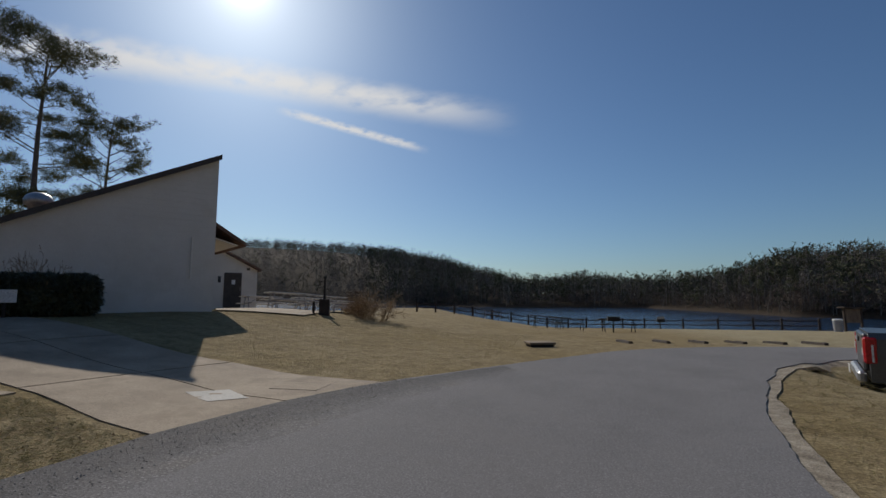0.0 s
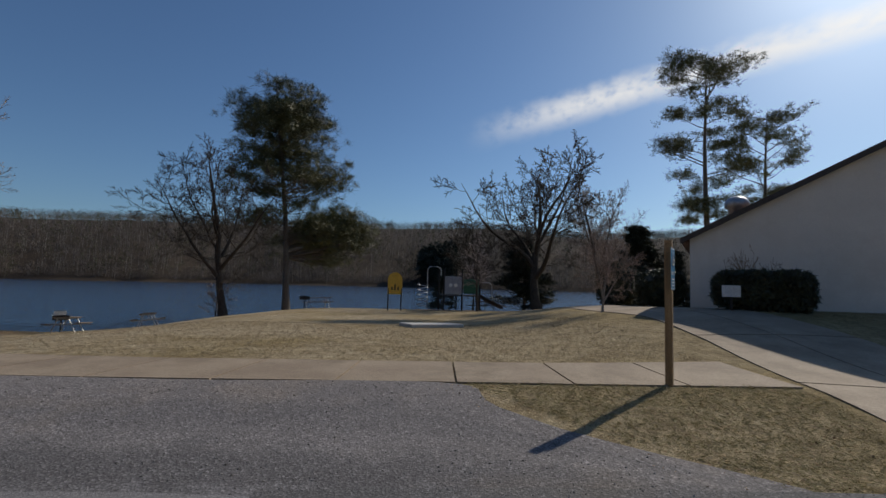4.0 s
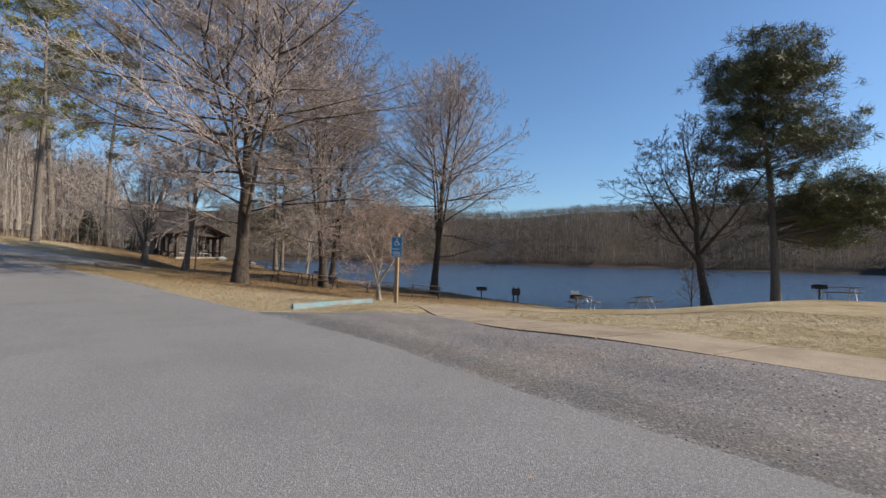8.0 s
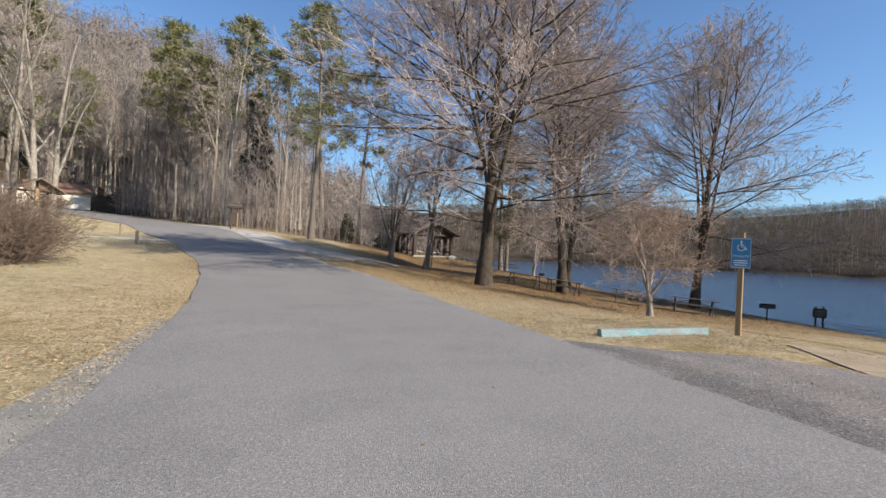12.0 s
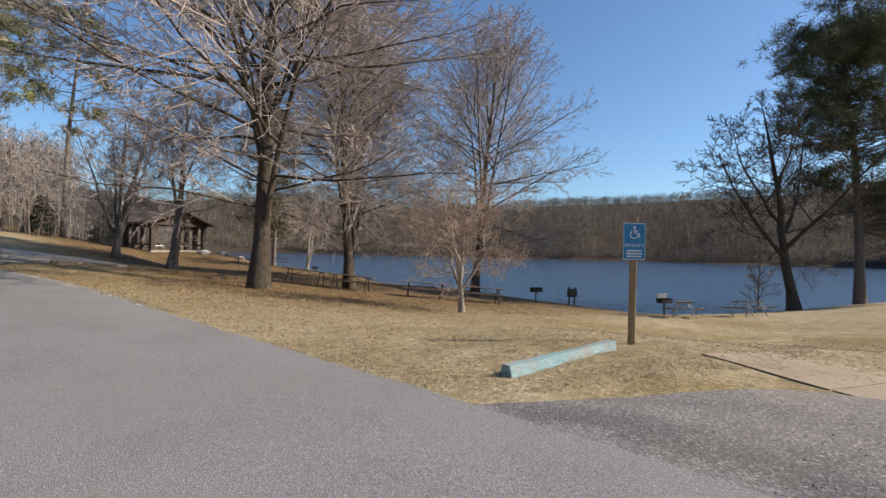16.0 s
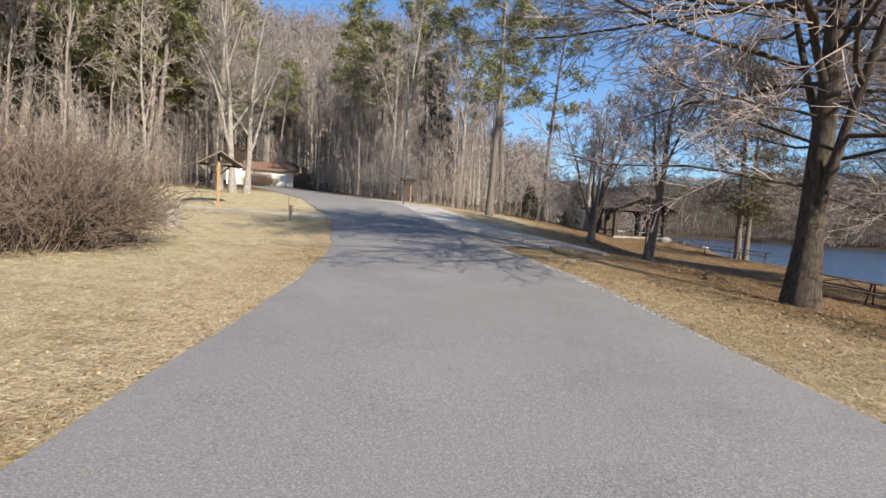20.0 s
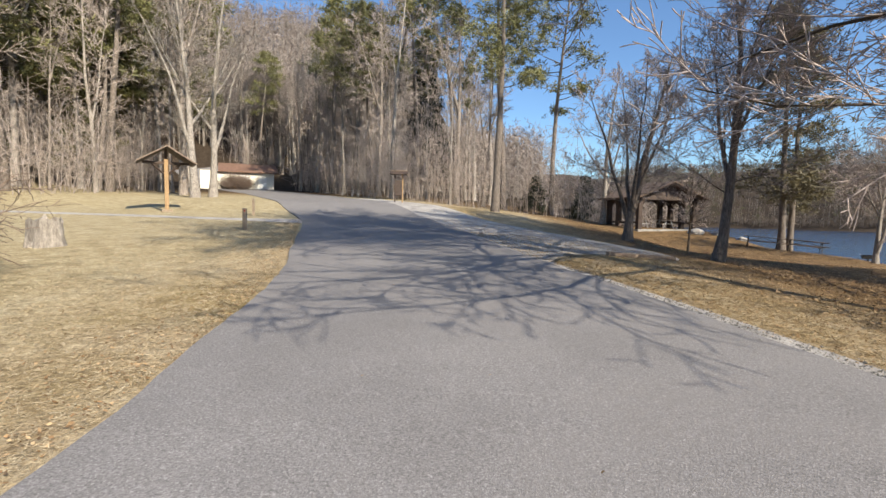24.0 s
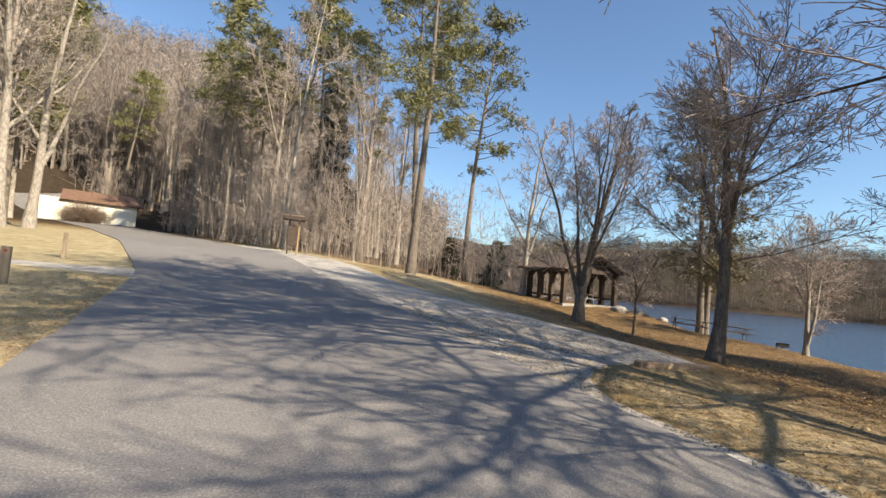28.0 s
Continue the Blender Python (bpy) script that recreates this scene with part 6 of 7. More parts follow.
# ---- picnic pavilion ----
def pavilion():
    W, Ln = 5.0, 3.7
    m = pose(14.2, 60.9, 0.62, 0, 0, 17)
    t = thing("picnic_pavilion", m, "open dark timber picnic pavilion with brown gabled roof", "pavilion")
    part("floor_slab", MB().box((W / 2, Ln / 2, -0.28), (W + 0.4, Ln + 0.4, 0.66), 0.02), M_CRUMB, t)
    for ix in range(2):
        for iy in range(4):
            x, y = ix * W, iy * Ln / 3
            post = part("post", MB().box((x, y, 1.2), (0.34, 0.34, 2.3), 0.02), M_DARKWOOD, t)
            for d in (-1, 1):
                if 0 <= iy + d <= 3:
                    part("knee_brace", MB().tube([(x, y + d * 0.1, 1.75), (x, y + d * 0.75, 2.5)], [0.09, 0.09], 4), M_DARKWOOD, post)
            part("knee_brace", MB().tube([(x, y, 1.75), (x + (0.75 if ix == 0 else -0.75), y, 2.5)], [0.09, 0.09], 4), M_DARKWOOD, post)
    for ix in range(2):
        part("beam", MB().box((ix * W, Ln / 2, 2.4), (0.24, Ln + 0.9, 0.28), 0.015), M_DARKWOOD, t)
    for iy in range(4):
        part("tie_beam", MB().box((W / 2, iy * Ln / 3, 2.42), (W + 0.3, 0.2, 0.26), 0.015), M_DARKWOOD, t)
        part("king_post", MB().box((W / 2, iy * Ln / 3, 2.98), (0.18, 0.16, 0.95), 0.01), M_DARKWOOD, t)
    ov, rise, base = 0.7, 1.25, 2.35
    for sg in (0, 1):
        x0 = -ov if sg == 0 else W + ov
        ring = [(x0, -0.8, base), (W / 2, -0.8, base + rise), (W / 2, -0.8, base + rise + 0.12), (x0, -0.8, base + 0.12)]
        part("roof_slope", MB().prism(ring if sg == 0 else ring[::-1], (0, Ln + 1.6, 0)), M_SHINGLE, t, "dark brown shingles")
    for yy in (0.02, Ln - 0.02):
        part("gable_boards", MB().prism([(-0.3, yy, 2.5), (W + 0.3, yy, 2.5), (W / 2, yy, base + rise - 0.06)], (0, 0.05, 0)), M_DARKWOOD, t)
    part("low_rail", MB().box((0, Ln / 2, 0.55), (0.1, Ln - 0.6, 0.14), 0.01), M_DARKWOOD, t)
    part("low_rail", MB().box((W, Ln / 2, 0.55), (0.1, Ln - 0.6, 0.14), 0.01), M_DARKWOOD, t)
    return t, m


pav, pav_m = pavilion()
for a, b in ((1.3, 1.8), (3.7, 1.8)):
    copy_thing(first, pav_m @ pose(a, b, 0.05, 0, 0, 90))


def boulder(x, y, r, seed, label="pale boulder beside the pavilion"):
    rng = np.random.default_rng(seed)
    bm = bmesh.new()
    bmesh.ops.create_icosphere(bm, subdivisions=3, radius=r)
    off = Vector(rng.uniform(0, 50, 3))
    for v in bm.verts:
        v.co *= 1 + 0.3 * noise.noise(v.co * (1.2 / r) + off)
        v.co.z *= 0.55
    me = bpy.data.meshes.new("boulder")
    bm.to_mesh(me)
    bm.free()
    me.materials.append(M_GRAVEL)
    ob = new("boulder", me)
    ob.matrix_basis = pose(x, y, gz(x, y) + 0.1 * r)
    return tagged(ob, label, "rock", "boulders")


boulder(18.6, 61.0, 0.6, 1)
boulder(20.4, 61.3, 0.5, 2)
boulder(21.8, 60.6, 0.4, 3)


# ---- white block building at the end of the road ----
def block_building():
    m = pose(-27.9, 98.0, gz(-29, 97) - 0.1, 0, 0, 206)
    t = thing("block_building", m, "low cream-painted block building with a brown roof", "building")
    Lw, D, H = 10.2, 7.0, 2.7
    for c, s in (((Lw / 2, 0.1, H / 2 - 0.3), (Lw, 0.2, H + 0.6)), ((Lw / 2, -D + 0.1, H / 2 - 0.3), (Lw, 0.2, H + 0.6)), ((0.1, -D / 2, H / 2 - 0.3), (0.196, D - 0.2, H + 0.6)), ((Lw - 0.1, -D / 2, H / 2 - 0.3), (0.196, D - 0.2, H + 0.6))):
        part("wall", MB().box(c, s, 0.004), M_CREAM, t)
    for sg in (0, 1):
        y0 = 0.7 if sg == 0 else -D - 0.5
        ring = [(-0.6, y0, H - 0.15), (-0.6, -D / 2, H + 1.35), (-0.6, -D / 2, H + 1.5), (-0.6, y0, H)]
        part("roof_slope", MB().prism(ring if sg == 0 else ring[::-1], (Lw - 1.8, 0, 0)), M_ROOFBROWN, t, "rusty brown roof")
    for x in (1.6, 4.2):
        part("door_panel", MB().box((x, 0.215, 1.1), (1.1, 0.03, 2.1), 0.006), M_WHITE, t, "white door")
    part("cabinet", MB().box((5.6, 0.45, 0.5), (0.6, 0.45, 0.95), 0.02), M_YELLOW, t, "orange box against the wall")
    return t


block_building()
bare_bush(-32.3, 95.0, big_bush, "bare reddish shrub in front of the block building", 0.8, 1.0)


# ---- playground and panel ----
def panel_sign():
    t = thing("playground_panel", pose(29.75, 5.33, gz(29.75, 5.33), 0, 0, -80), "arched yellow panel on two dark posts", "sign")
    for sx in (-0.4, 0.4):
        part("post", MB().tube([(sx, 0, -0.1), (sx, 0, 1.35)], [0.04, 0.04], 8), M_DARKMETAL, t)
    ring = [(-0.44, -0.03, 1.0), (0.44, -0.03, 1.0)] + [(0.44 * math.cos(radians(a)), -0.03, 1.9 + 0.44 * math.sin(radians(a))) for a in range(0, 181, 15)]
    pn = part("panel", MB().prism(ring, (0, 0.06, 0)), M_YELLOW, t, "yellow plastic panel")
    for dx, h in ((-0.19, 0.2), (0.0, 0.36), (0.19, 0.2)):
        part("figure", MB().box((dx, -0.035, 1.35 + h / 2 - 0.1), (0.09, 0.01, h), 0.003), M_DARKMETAL, pn, "plain dark marking")
    return t


panel_sign()


def playground():
    m = pose(33.6, 1.0, gz(33.6, 1.0), 0, 0, -75)
    t = thing("play_structure", m, "grey play structure with spiral climber and dark slide", "play structure")
    for x in (-1.4, -0.1, 1.2):
        for y in (-0.6, 0.6):
            part("post", MB().tube([(x, y, -0.1), (x, y, 2.9 if x < 1 else 2.5)], [0.06, 0.06], 8), M_DARKMETAL, t)
    part("deck", MB().box((-0.1, 0, 1.05), (2.6, 1.2, 0.08), 0.01), M_DARKMETAL, t)
    part("panel", MB().box((-0.75, -0.64, 1.75), (1.2, 0.05, 1.2), 0.02), M_GREYPLASTIC, t, "grey plastic panel")
    for dx in (-0.95, -0.6):
        part("window_bubble", MB().tube([(dx, -0.66, 1.75), (dx, -0.7, 1.75)], [0.13, 0.1], 12), M_WHITE, t)
    part("panel", MB().box((0.55, -0.64, 1.7), (1.1, 0.05, 1.0), 0.02), M_GREENPLASTIC, t, "green plastic panel")
    pole = MB().tube([(-2.4, 0, -0.05), (-2.4, 0, 2.8), (-2.2, 0, 3.0), (-1.7, 0, 3.0), (-1.45, 0, 2.85), (-1.45, 0, 2.4)], [0.04] * 6, 8)
    part("climber_pole", pole, M_METAL, t)
    n = 70
    part("spiral_climber", MB().tube([(-2.75 + 0.35 * math.cos(i * 0.42), 0.35 * math.sin(i * 0.42), 0.25 + 1.6 * i / n) for i in range(n)], [0.035] * n, 6), M_METAL, t, "white spiral rungs")
    slide = MB()
    for i in range(9):
        f = i / 8
        x, z = 1.3 + 1.8 * f, 1.05 - 0.9 * f ** 0.85
        slide.v += [(x, -0.35, z + 0.18), (x, -0.25, z), (x, 0.25, z), (x, 0.35, z + 0.18)]
    slide.f = [(i * 4 + k, i * 4 + k + 1, i * 4 + k + 5, i * 4 + k + 4) for i in range(8) for k in range(3)]
    part("slide", slide, M_DARKMETAL, t, "dark slide")
    part("arch_rail", MB().tube([(1.2, -0.6, 2.0), (1.9, -0.6, 2.0), (2.1, -0.6, 1.8), (2.1, -0.6, 0.9)], [0.035] * 4, 6), M_METAL, t)
    return t


playground()
mulch = solid("mulch_bed", grid_patch("mulch", [(31.0, -3.5), (37, -3.2), (37.5, 4.0), (31.8, 4.2)], M_LEAF, 0.02, 8, 0.15), M_LEAF, "dark mulch bed under the play structure", "mulch", kind="structure")
solid("concrete_pad", MB().box((0, 0, -0.02), (1.75, 1.25, 0.12), 0.02), M_PATCH, "pale concrete pad set in the lawn", "concrete pad", m=on_ground(15.9, 3.3, -70) @ pose(0, 0, 0.07))

# ---- beside the bath house ----
def hedge(x, y, turn, size, seed, label):
    rng = np.random.default_rng(seed)
    t = thing("hedge", pose(x, y, gz(x, y), 0, 0, turn), label, "hedge")
    sx, sy, sz = size
    cen = []
    while len(cen) < 900:
        p = rng.uniform(-1, 1, 3)
        q = np.abs(p)
        if 0.55 < (q ** 3.2).sum() < 1.05:
            cen.append((p[0] * sx / 2, p[1] * sy / 2, (p[2] * 0.5 + 0.52) * sz))
    part("leaves", needle_mesh("leaves", cen, [0.13] * len(cen), M_HEDGE, rng, 14, 1.0), M_HEDGE, t)
    core = MB().box((0, 0, sz * 0.5), (sx * 0.78, sy * 0.74, sz * 0.84), 0.3)
    part("foliage_core", core, M_HEDGE, t)
    return t


hedge(12.75, -5.0, 57.7, (1.7, 0.9, 1.0), 1, "dark clipped evergreen hedge against the wall")
hedge(12.32, -5.8, 57.7, (0.95, 0.8, 1.0), 2, "small dark clipped shrub against the wall")
hedge(20.2, -6.4, 10, (2.2, 1.4, 1.5), 3, "dark evergreen hedge beside the drive")
hedge(24.5, -6.3, 10, (2.4, 1.6, 2.3), 4, "tall dark evergreen shrub at the drive end")
bare_bush(13.1, -5.3, low_bush, "bare pruned shrub stems above the hedge", (0.55, 0.55, 1.15), 0.4)
plate = thing("utility_sign", pose(12.6, -4.4, gz(12.6, -4.4), 0, 0, -125), "small white board on a short post before the hedge", "sign")
part("post", MB().box((0, 0, 0.2), (0.06, 0.05, 0.5), 0.005), M_DARKMETAL, plate)
part("board", MB().box((0, -0.05, 0.5), (0.42, 0.03, 0.3), 0.005), M_WHITE, plate, "blank white board")
drain = thing("drain_box", on_ground(1.3, -10.9, 25), "low concrete drain box sunk in the lawn", "drain")
part("lid", MB().box((0, 0, 0.1), (0.75, 0.55, 0.06), 0.01), M_CONCRETE, drain)
# solid black block in place of the shade under the lid
part("opening_shade", MB().box((0, 0, 0.02), (0.66, 0.48, 0.12), 0.01), M_DARKMETAL, drain, "black block standing in for shade inside the open side")
solid("drain_cover", MB().box((0, 0, 0.0), (0.75, 0.55, 0.02), 0.004), M_CONCRETE, "square concrete drain cover in the drive", "drain cover", m=pose(3.95, -3.55, gz(3.95, -3.55) + 0.012, 0, 0, 8))
solid("landscape_timber", MB().box((0, 0, 0.04), (2.6, 0.15, 0.13), 0.02), M_OLDWOOD, "weathered landscape timber at the gravel edge", "timber", m=on_ground(5.6, 38.3, 25))

# ---- pick-up truck on the grass ----
def truck():
    m = pose(-5.03, -8.62, -0.6, 0, 0, 71)
    t = thing("pickup_truck", m, "parked grey pickup truck on the grass beside the road", "truck")
    paint, chrome = M_TRUCK, M_METAL
    # origin at the middle of the rear bumper on the ground, +y towards the cab
    bed = MB()
    prof = [(-0.95, 0.5), (-0.97, 0.9), (-0.96, 1.25), (-0.93, 1.36), (0.93, 1.36), (0.96, 1.25), (0.97, 0.9), (0.95, 0.5)]
    bed.prism([(x, 0.12, z) for x, z in prof], (0, 1.95, 0))
    part("bed", bed, paint, t, "grey painted truck bed")
    part("tailgate", MB().box((0, 0.09, 1.0), (1.42, 0.09, 0.66), 0.03), paint, t, "grey tailgate")
    part("badge", MB().box((-0.42, 0.035, 1.18), (0.34, 0.012, 0.07), 0.004), chrome, t, "plain chrome badge")
    part("tailgate_handle", MB().box((0, 0.035, 1.2), (0.24, 0.02, 0.09), 0.008), M_DARKMETAL, t)
    for sx in (-1, 1):
        lamp = part("tail_lamp", MB().box((sx * 0.87, 0.135, 1.05), (0.23, 0.19, 0.46), 0.03), M_REDLAMP, t, "red tail lamp")
        part("reverse_lamp", MB().box((sx * 0.85, 0.035, 1.02), (0.1, 0.015, 0.12), 0.004), M_WHITE, lamp)
    for sx in (-1, 1):
        part("side_badge", MB().box((sx * 0.972, 0.66, 1.17), (0.008, 0.3, 0.055), 0.002), chrome, t, "plain silver badge")
        part("lamp_trim", MB().box((sx * 0.987, 0.16, 1.0), (0.008, 0.03, 0.3), 0.002), M_WHITE, t, "pale strip in the lamp")
    part("bumper", MB().box((0, 0.0, 0.58), (1.86, 0.13, 0.2), 0.04), chrome, t, "chrome rear bumper")
    part("number_plate", MB().box((0, -0.125, 0.62), (0.3, 0.01, 0.15), 0.003), M_WHITE, t)
    cab = MB().prism([(-0.9, 2.12, 0.62), (0.9, 2.12, 0.62), (0.93, 2.12, 1.2), (0.72, 2.12, 1.88), (-0.72, 2.12, 1.88), (-0.93, 2.12, 1.2)], (0, 1.9, 0))
    part("cab", cab, paint, t)
    part("rear_window", MB().prism([(-0.66, 2.112, 1.28), (0.66, 2.112, 1.28), (0.58, 2.112, 1.78), (-0.58, 2.112, 1.78)], (0, 0.01, 0)), M_DARKGLASS, t, "dark rear window")
    part("bonnet", MB().box((0, 4.7, 0.95), (1.84, 1.35, 0.66), 0.1), paint, t)
    for sx in (-0.83, 0.83):
        for sy in (1.15, 4.6):
            wh = part("wheel", MB().tube([(sx - 0.12, sy, 0.39), (sx + 0.12, sy, 0.39)], [0.39, 0.39], 20), M_TYRE, t, "black tyre")
            part("rim", MB().tube([(sx - 0.13, sy, 0.39), (sx + 0.13, sy, 0.39)], [0.22, 0.22], 14), chrome, wh)
    part("exhaust", MB().tube([(0.6, -0.02, 0.4), (0.6, 0.5, 0.4)], [0.04, 0.04], 8), M_DARKMETAL, t)
    part("axle", MB().tube([(-0.7, 1.15, 0.39), (0.7, 1.15, 0.39)], [0.06, 0.06], 8), M_DARKMETAL, t)
    return t


M_TRUCK = surface("grey_car_paint", (0.10, 0.105, 0.11), (0.12, 0.125, 0.13), 2, 60, 0.3, 0.0, metal=0.4)
M_REDLAMP = surface("red_lamp_plastic", (0.45, 0.01, 0.015), (0.55, 0.02, 0.025), 3, 40, 0.2, 0.0)
M_DARKGLASS = surface("dark_glass", (0.01, 0.012, 0.014), (0.015, 0.018, 0.02), 2, 30, 0.06, 0.0)
M_TYRE = surface("tyre_rubber", (0.012, 0.012, 0.012), (0.025, 0.025, 0.025), 10, 60, 0.9, 0.3)
truck()


def info_board():
    t = thing("information_board", on_ground(-17.0, -38.2, 20) @ Matrix.Scale(1.35, 4), "weathered information board with small roof by the fence", "sign")
    for sx in (-0.45, 0.45):
        part("post", MB().box((sx, 0, 0.55), (0.1, 0.1, 1.3), 0.01), M_DARKWOOD, t)
    part("panel", MB().box((0, 0, 0.8), (0.86, 0.06, 0.7), 0.01), M_OLDWOOD, t)
    part("poster", MB().box((0, -0.035, 0.85), (0.3, 0.006, 0.22), 0.001), M_WHITE, t, "plain pale poster")
    part("roof", MB().box((0, 0, 1.24), (1.2, 0.5, 0.06), 0.01), M_DARKWOOD, t)
    return t


info_board()
bin_ = thing("litter_bin", on_ground(-15.4, -36.4, 10) @ Matrix.Scale(1.2, 4), "grey cylindrical litter bin beside the board", "bin")
part("drum", MB().tube([(0, 0, -0.02), (0, 0, 0.1), (0, 0, 0.62)], [0.2, 0.22, 0.24], 16), M_GREYPLASTIC, bin_)
part("lid", MB().tube([(0, 0, 0.62), (0, 0, 0.68), (0, 0, 0.72)], [0.25, 0.25, 0.16], 16), M_WHITE, bin_)


# ---- dry grass, leaves and crumbs of gravel ----
def island_material(name, stops, rough=0.9):
    m = bpy.data.materials.new(name)
    m.use_nodes = True
    nt = m.node_tree
    r = nt.nodes.new("ShaderNodeNewGeometry").outputs["Random Per Island"]
    nt.links.new(ramp(nt, r, stops), nt.nodes["Principled BSDF"].inputs["Base Color"])
    nt.nodes["Principled BSDF"].inputs["Roughness"].default_value = rough
    nt.nodes["Principled BSDF"].inputs["Specular IOR Level"].default_value = 0.2
    return m


M_STRAW = island_material("straw_blades", [(0.0, (0.25, 0.185, 0.11)), (0.4, (0.385, 0.31, 0.2)), (0.75, (0.47, 0.395, 0.275)), (1.0, (0.54, 0.475, 0.36))])
M_STRAWGREEN = island_material("green_straw_blades", [(0.0, (0.2, 0.18, 0.075)), (0.35, (0.31, 0.27, 0.12)), (0.7, (0.44, 0.36, 0.19)), (1.0, (0.56, 0.46, 0.28))])
M_BANK = island_material("bank_grass_blades", [(0.0, (0.1, 0.065, 0.03)), (0.4, (0.23, 0.155, 0.075)), (0.8, (0.37, 0.265, 0.14)), (1.0, (0.47, 0.36, 0.21))])
M_LITTER = island_material("leaf_litter", [(0.0, (0.12, 0.07, 0.035)), (0.5, (0.30, 0.19, 0.10)), (1.0, (0.50, 0.36, 0.21))])
M_PEBBLE = island_material("pebbles", [(0.0, (0.11, 0.105, 0.095)), (0.6, (0.20, 0.19, 0.175)), (1.0, (0.30, 0.285, 0.265))])


def edge_left(y):
    p = np.array([q for q in ROAD_LEFT if q[1] > -9.9])
    return np.interp(y, p[:, 1], p[:, 0])


def edge_right(y):
    p = np.array([q for q in ROAD_RIGHT if q[1] > -11])
    return np.interp(y, p[:, 1], p[:, 0])


def grass(seed, xs, ys, label, mat, size=0.052, blades=12, name="dry_grass"):
    rng = np.random.default_rng(seed)
    z = height(xs, ys) + 0.008
    cen = np.stack([xs, ys, z], -1)
    me = needle_mesh(name, cen, size * rng.uniform(0.6, 1.3, len(xs)), mat, rng, blades, 0.36, 0.03)
    co = np.zeros(len(me.vertices) * 3, np.float32)
    me.vertices.foreach_get("co", co)
    co = co.reshape(-1, 3)
    co[:, 2] = np.maximum(co[:, 2], height(co[:, 0], co[:, 1]) + 0.004)
    me.vertices.foreach_set("co", co.ravel())
    return tagged(new(name, me), label, "grass", kind="stuff")


g = np.random.default_rng(17)
yy = g.uniform(9, 44, 36000)
grass(1, edge_left(yy) - 0.02 - 0.45 * ((yy > 8) & (yy < 15)) * g.uniform(0.6, 1.2, len(yy)) - g.exponential(2.6, len(yy)), yy, "straw-coloured dormant grass along the road edge", M_STRAW)
yy = g.uniform(15.4, 42, 36000)
xx = np.where(yy < 17.2, np.maximum(edge_right(yy), 4.6 + (17.2 - yy) * 2.0), edge_right(yy)) + 0.03 + 0.3 * ((yy > 24) & (yy < 34)) + g.exponential(3.2, len(yy))
near = yy + 0.5 * (xx - 4) + g.normal(0, 2.0, len(yy)) < 27
grass(2, xx[near], yy[near], "straw-coloured dormant grass beside the road", M_STRAW)
grass(7, xx[~near], yy[~near], "brown dormant grass on the bank under the trees", M_BANK)
xx, yy = g.uniform(8.2, 17, 14000), g.uniform(-1.0, 16, 14000)
grass(3, xx, yy, "dormant lawn grass behind the sidewalk", M_STRAW)
xx, yy = g.uniform(3.8, 6.6, 7000), g.uniform(-1.2, 3.1, 7000)
keep = (yy > -0.75 - 0.2 * (xx - 3.8)) & (yy < 1.0 + (xx - 3.9) * 0.8)
grass(4, xx[keep], yy[keep], "patchy green and tan grass at the drive corner", M_STRAWGREEN)
xx, yy = g.uniform(2.0, 13, 20000), g.uniform(-15, -4.7, 20000)
keep = xx > edge_right(yy) + 0.1
grass(5, xx[keep], yy[keep], "patchy lawn beside the drive", M_STRAWGREEN, 0.034, 7)
xx, yy = g.uniform(-9, -1.5, 8000), g.uniform(-9.5, 9, 8000)
keep = xx < edge_left(yy) - 0.05
grass(6, xx[keep], yy[keep], "dormant grass west of the road", M_STRAWGREEN)


def scatter_leaves(seed, xs, ys, label, lift=0.02, big=1.0):
    rng = np.random.default_rng(seed)
    n = len(xs)
    z = height(xs, ys) + lift
    c = np.stack([xs, ys, z], -1)
    a = rng.uniform(0, 6.28, n)
    u = np.stack([np.cos(a), np.sin(a), rng.normal(0, 0.35, n)], -1) * rng.uniform(0.009, 0.022, (n, 1)) * big
    v = np.stack([-np.sin(a), np.cos(a), rng.normal(0, 0.35, n)], -1) * rng.uniform(0.006, 0.014, (n, 1)) * big
    mb = MB()
    mb.v = np.stack([c - u, c + v * 0.9, c + u, c - v], 1).reshape(-1, 3).tolist()
    mb.f = [(4 * i, 4 * i + 1, 4 * i + 2, 4 * i + 3) for i in range(n)]
    return tagged(new("fallen_leaves", mb.mesh("fallen_leaves", M_LITTER)), label, "leaves", kind="stuff")


yy = g.uniform(17.5, 48, 20000)
scatter_leaves(1, edge_right(yy) + 0.15 + g.exponential(5.0, len(yy)), yy, "scattered brown leaves under the maples")
xx, yy = g.uniform(5.5, 27, 26000), g.uniform(24, 60, 26000)
keep = (height(xx, yy) > LAKE_Z + 0.25) & (xx > edge_right(yy) + 0.5) & ~((xx < 8.5) & (yy > 37) & (yy < 47)) & ~((xx > 13.2) & (yy > 59.5))
scatter_leaves(5, xx[keep], yy[keep], "brown leaf litter over the lake bank", 0.03, 1.9)
yy = g.uniform(16, 46, 9000)
scatter_leaves(2, edge_left(yy) - 0.04 - np.where(g.uniform(0, 1, len(yy)) < 0.7, g.exponential(0.45, len(yy)), g.exponential(2.5, len(yy))), yy, "brown leaves caught in dry grass")
yy = g.uniform(8, 46, 40)
scatter_leaves(4, edge_left(yy) + g.uniform(0.2, 4.6, len(yy)), yy + 0.0, "few dead leaves blown on the asphalt", 0.04)
xx, yy = g.uniform(3.8, 6.8, 900), g.uniform(-0.8, 3.4, 900)
keep = (yy > -0.75 - 0.2 * (xx - 3.8)) & (yy < 1.6 + (xx - 3.9) * 0.8)
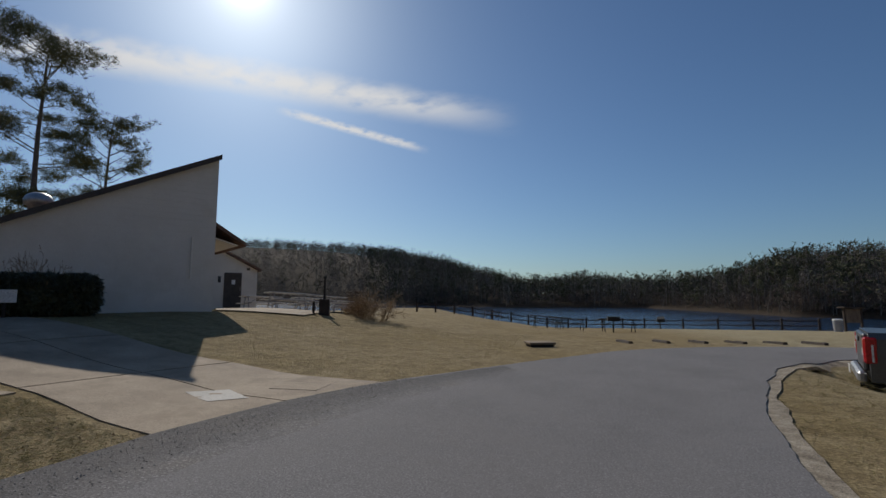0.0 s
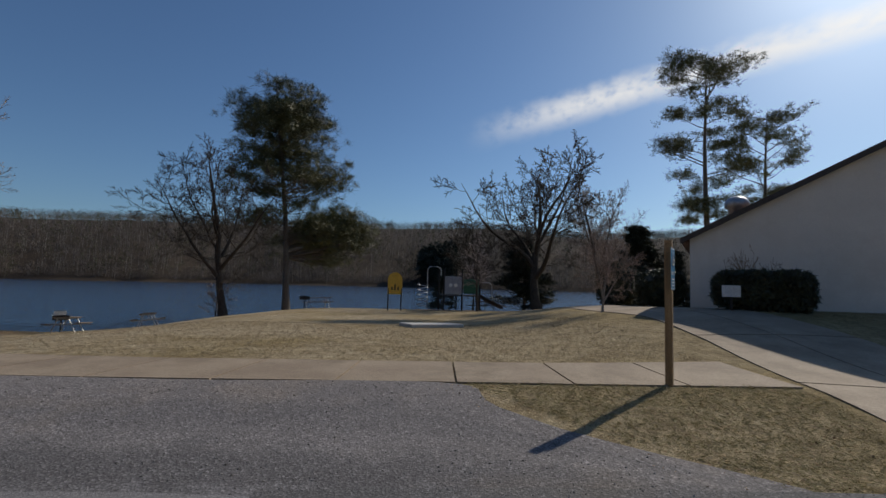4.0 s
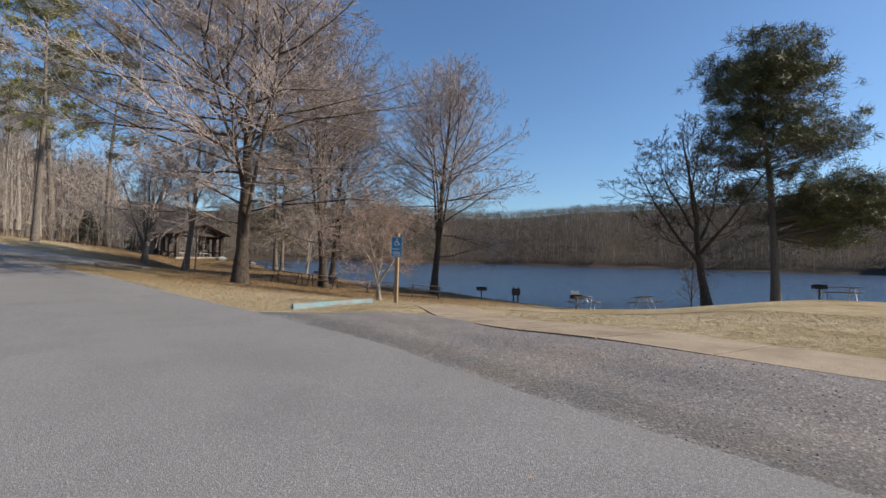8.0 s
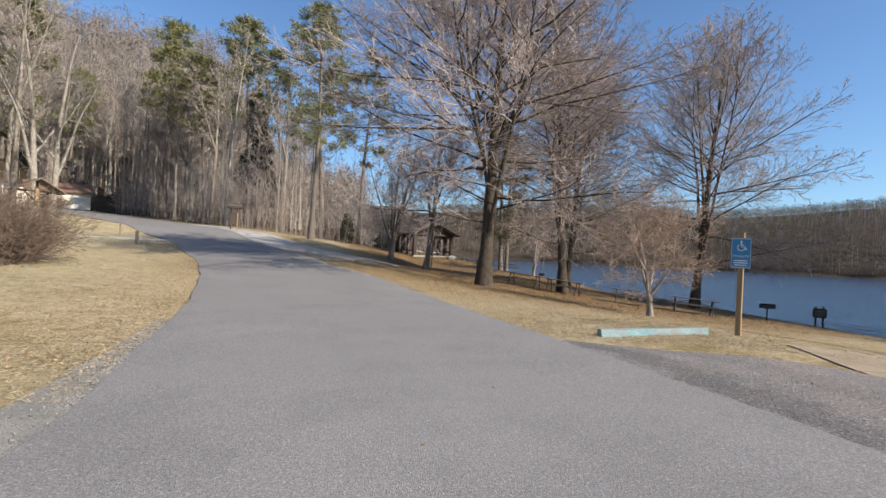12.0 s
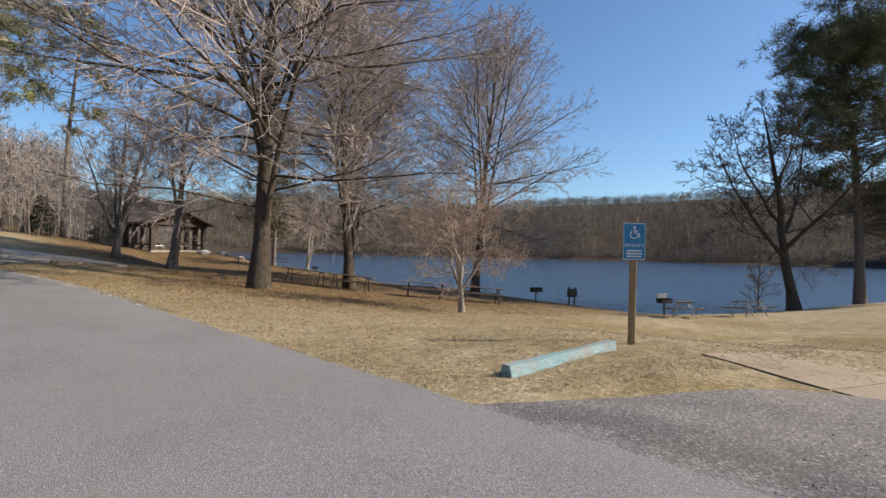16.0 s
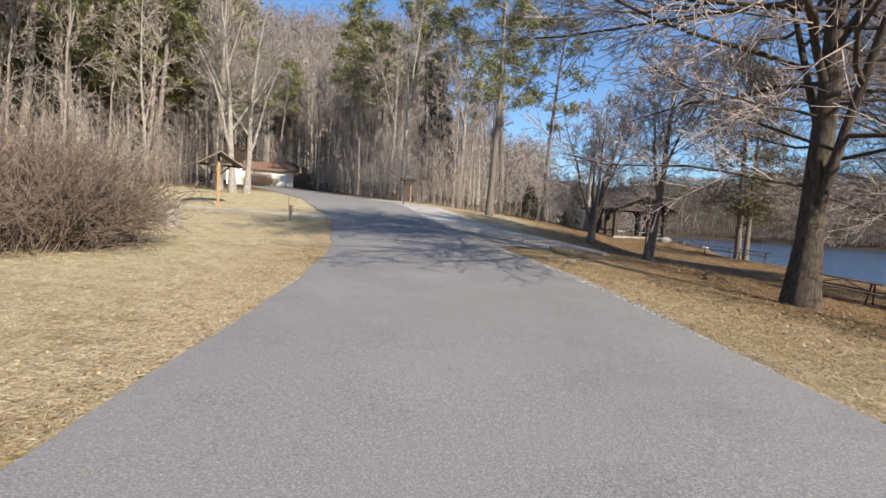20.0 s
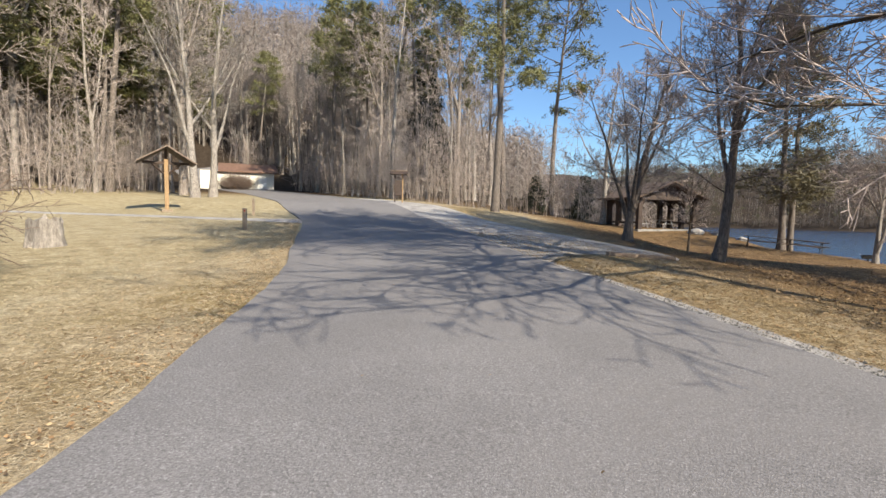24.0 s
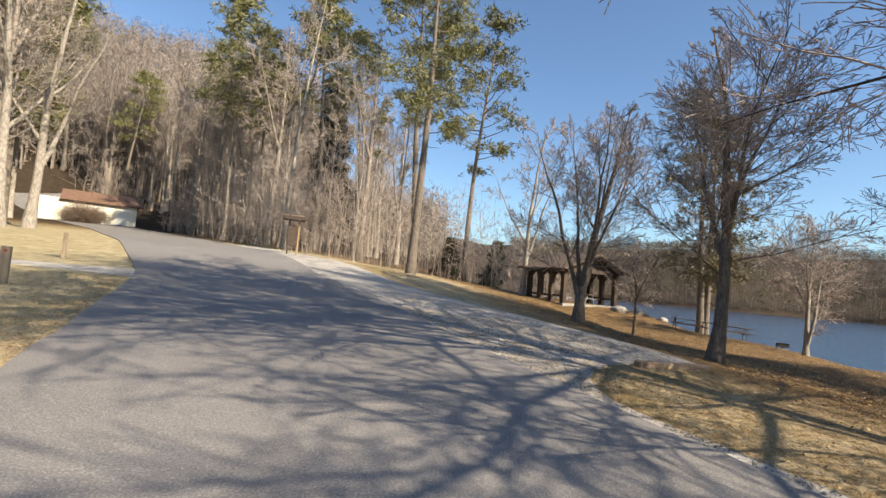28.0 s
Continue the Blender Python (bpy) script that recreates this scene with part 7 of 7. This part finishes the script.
scatter_leaves(3, xx[keep], yy[keep], "brown leaves at the drive corner")


def pebbles(seed, xs, ys, label, size=0.009, lift=0.016):
    rng = np.random.default_rng(seed)
    n = len(xs)
    c = np.stack([xs, ys, height(xs, ys) + lift], -1)
    s = size * rng.lognormal(0, 0.35, n)
    octa = np.array([(1, 0, 0), (0, 1, 0), (-1, 0, 0), (0, -1, 0), (0, 0, 0.7), (0, 0, -0.7)], float)
    V = c[:, None] + octa[None] * s[:, None, None] * rng.uniform(0.7, 1.3, (n, 6, 1))
    tri = np.array([(0, 1, 4), (1, 2, 4), (2, 3, 4), (3, 0, 4), (1, 0, 5), (2, 1, 5), (3, 2, 5), (0, 3, 5)])
    mb = MB()
    mb.v = V.reshape(-1, 3).tolist()
    mb.f = (tri[None] + 6 * np.arange(n)[:, None, None]).reshape(-1, 3).tolist()
    return tagged(new("loose_gravel", mb.mesh("loose_gravel", M_PEBBLE)), label, "gravel", kind="stuff")


yy = g.uniform(6, 19, 2600)
pebbles(1, edge_left(yy) + 0.12 - np.abs(g.normal(0, 0.38, len(yy))) * np.interp(yy, [6, 14, 19], [1.2, 0.8, 0.3]), yy, "crumbled asphalt and gravel along the road edge")
yy = g.uniform(24, 34.5, 2000)
pebbles(2, edge_right(yy) + 0.12 + g.normal(0, 0.12, len(yy)), yy, "pale gravel line beside the asphalt", lift=0.028)
yy = g.uniform(35.5, 46, 1800)
pebbles(3, edge_right(yy) + 0.1 + g.uniform(0, 1, len(yy)) * np.interp(yy, [35.5, 38.0, 40.5, 46], [0.5, 2.6, 6.0, 4.6]), yy, "pale gravel on the lay-by", 0.012, 0.022)
xx, yy = g.uniform(3.5, 6.5, 3800), g.uniform(1.5, 15, 3800)
keep = (xx < 3.9 + (yy - 0.9) * 0.9) & (xx > edge_right(yy) - 0.1)
pebbles(4, xx[keep], yy[keep], "loose stones on the parking apron", 0.006, 0.024)
xx, yy = g.uniform(2.4, 3.9, 3600), g.uniform(-4.6, 3.6, 3600)
keep = (xx > np.interp(yy, [-4.1, -1.5, 0.2, 3.0], [2.2, 2.8, 3.0, 3.2])) & (xx < np.interp(yy, [-4.1, -2.7, -0.7, 1.2, 3], [2.95, 3.45, 3.8, 3.8, 3.8]))
pebbles(5, xx[keep], yy[keep], "coarse dark crumbs at the mouth of the drive", 0.006, 0.04)
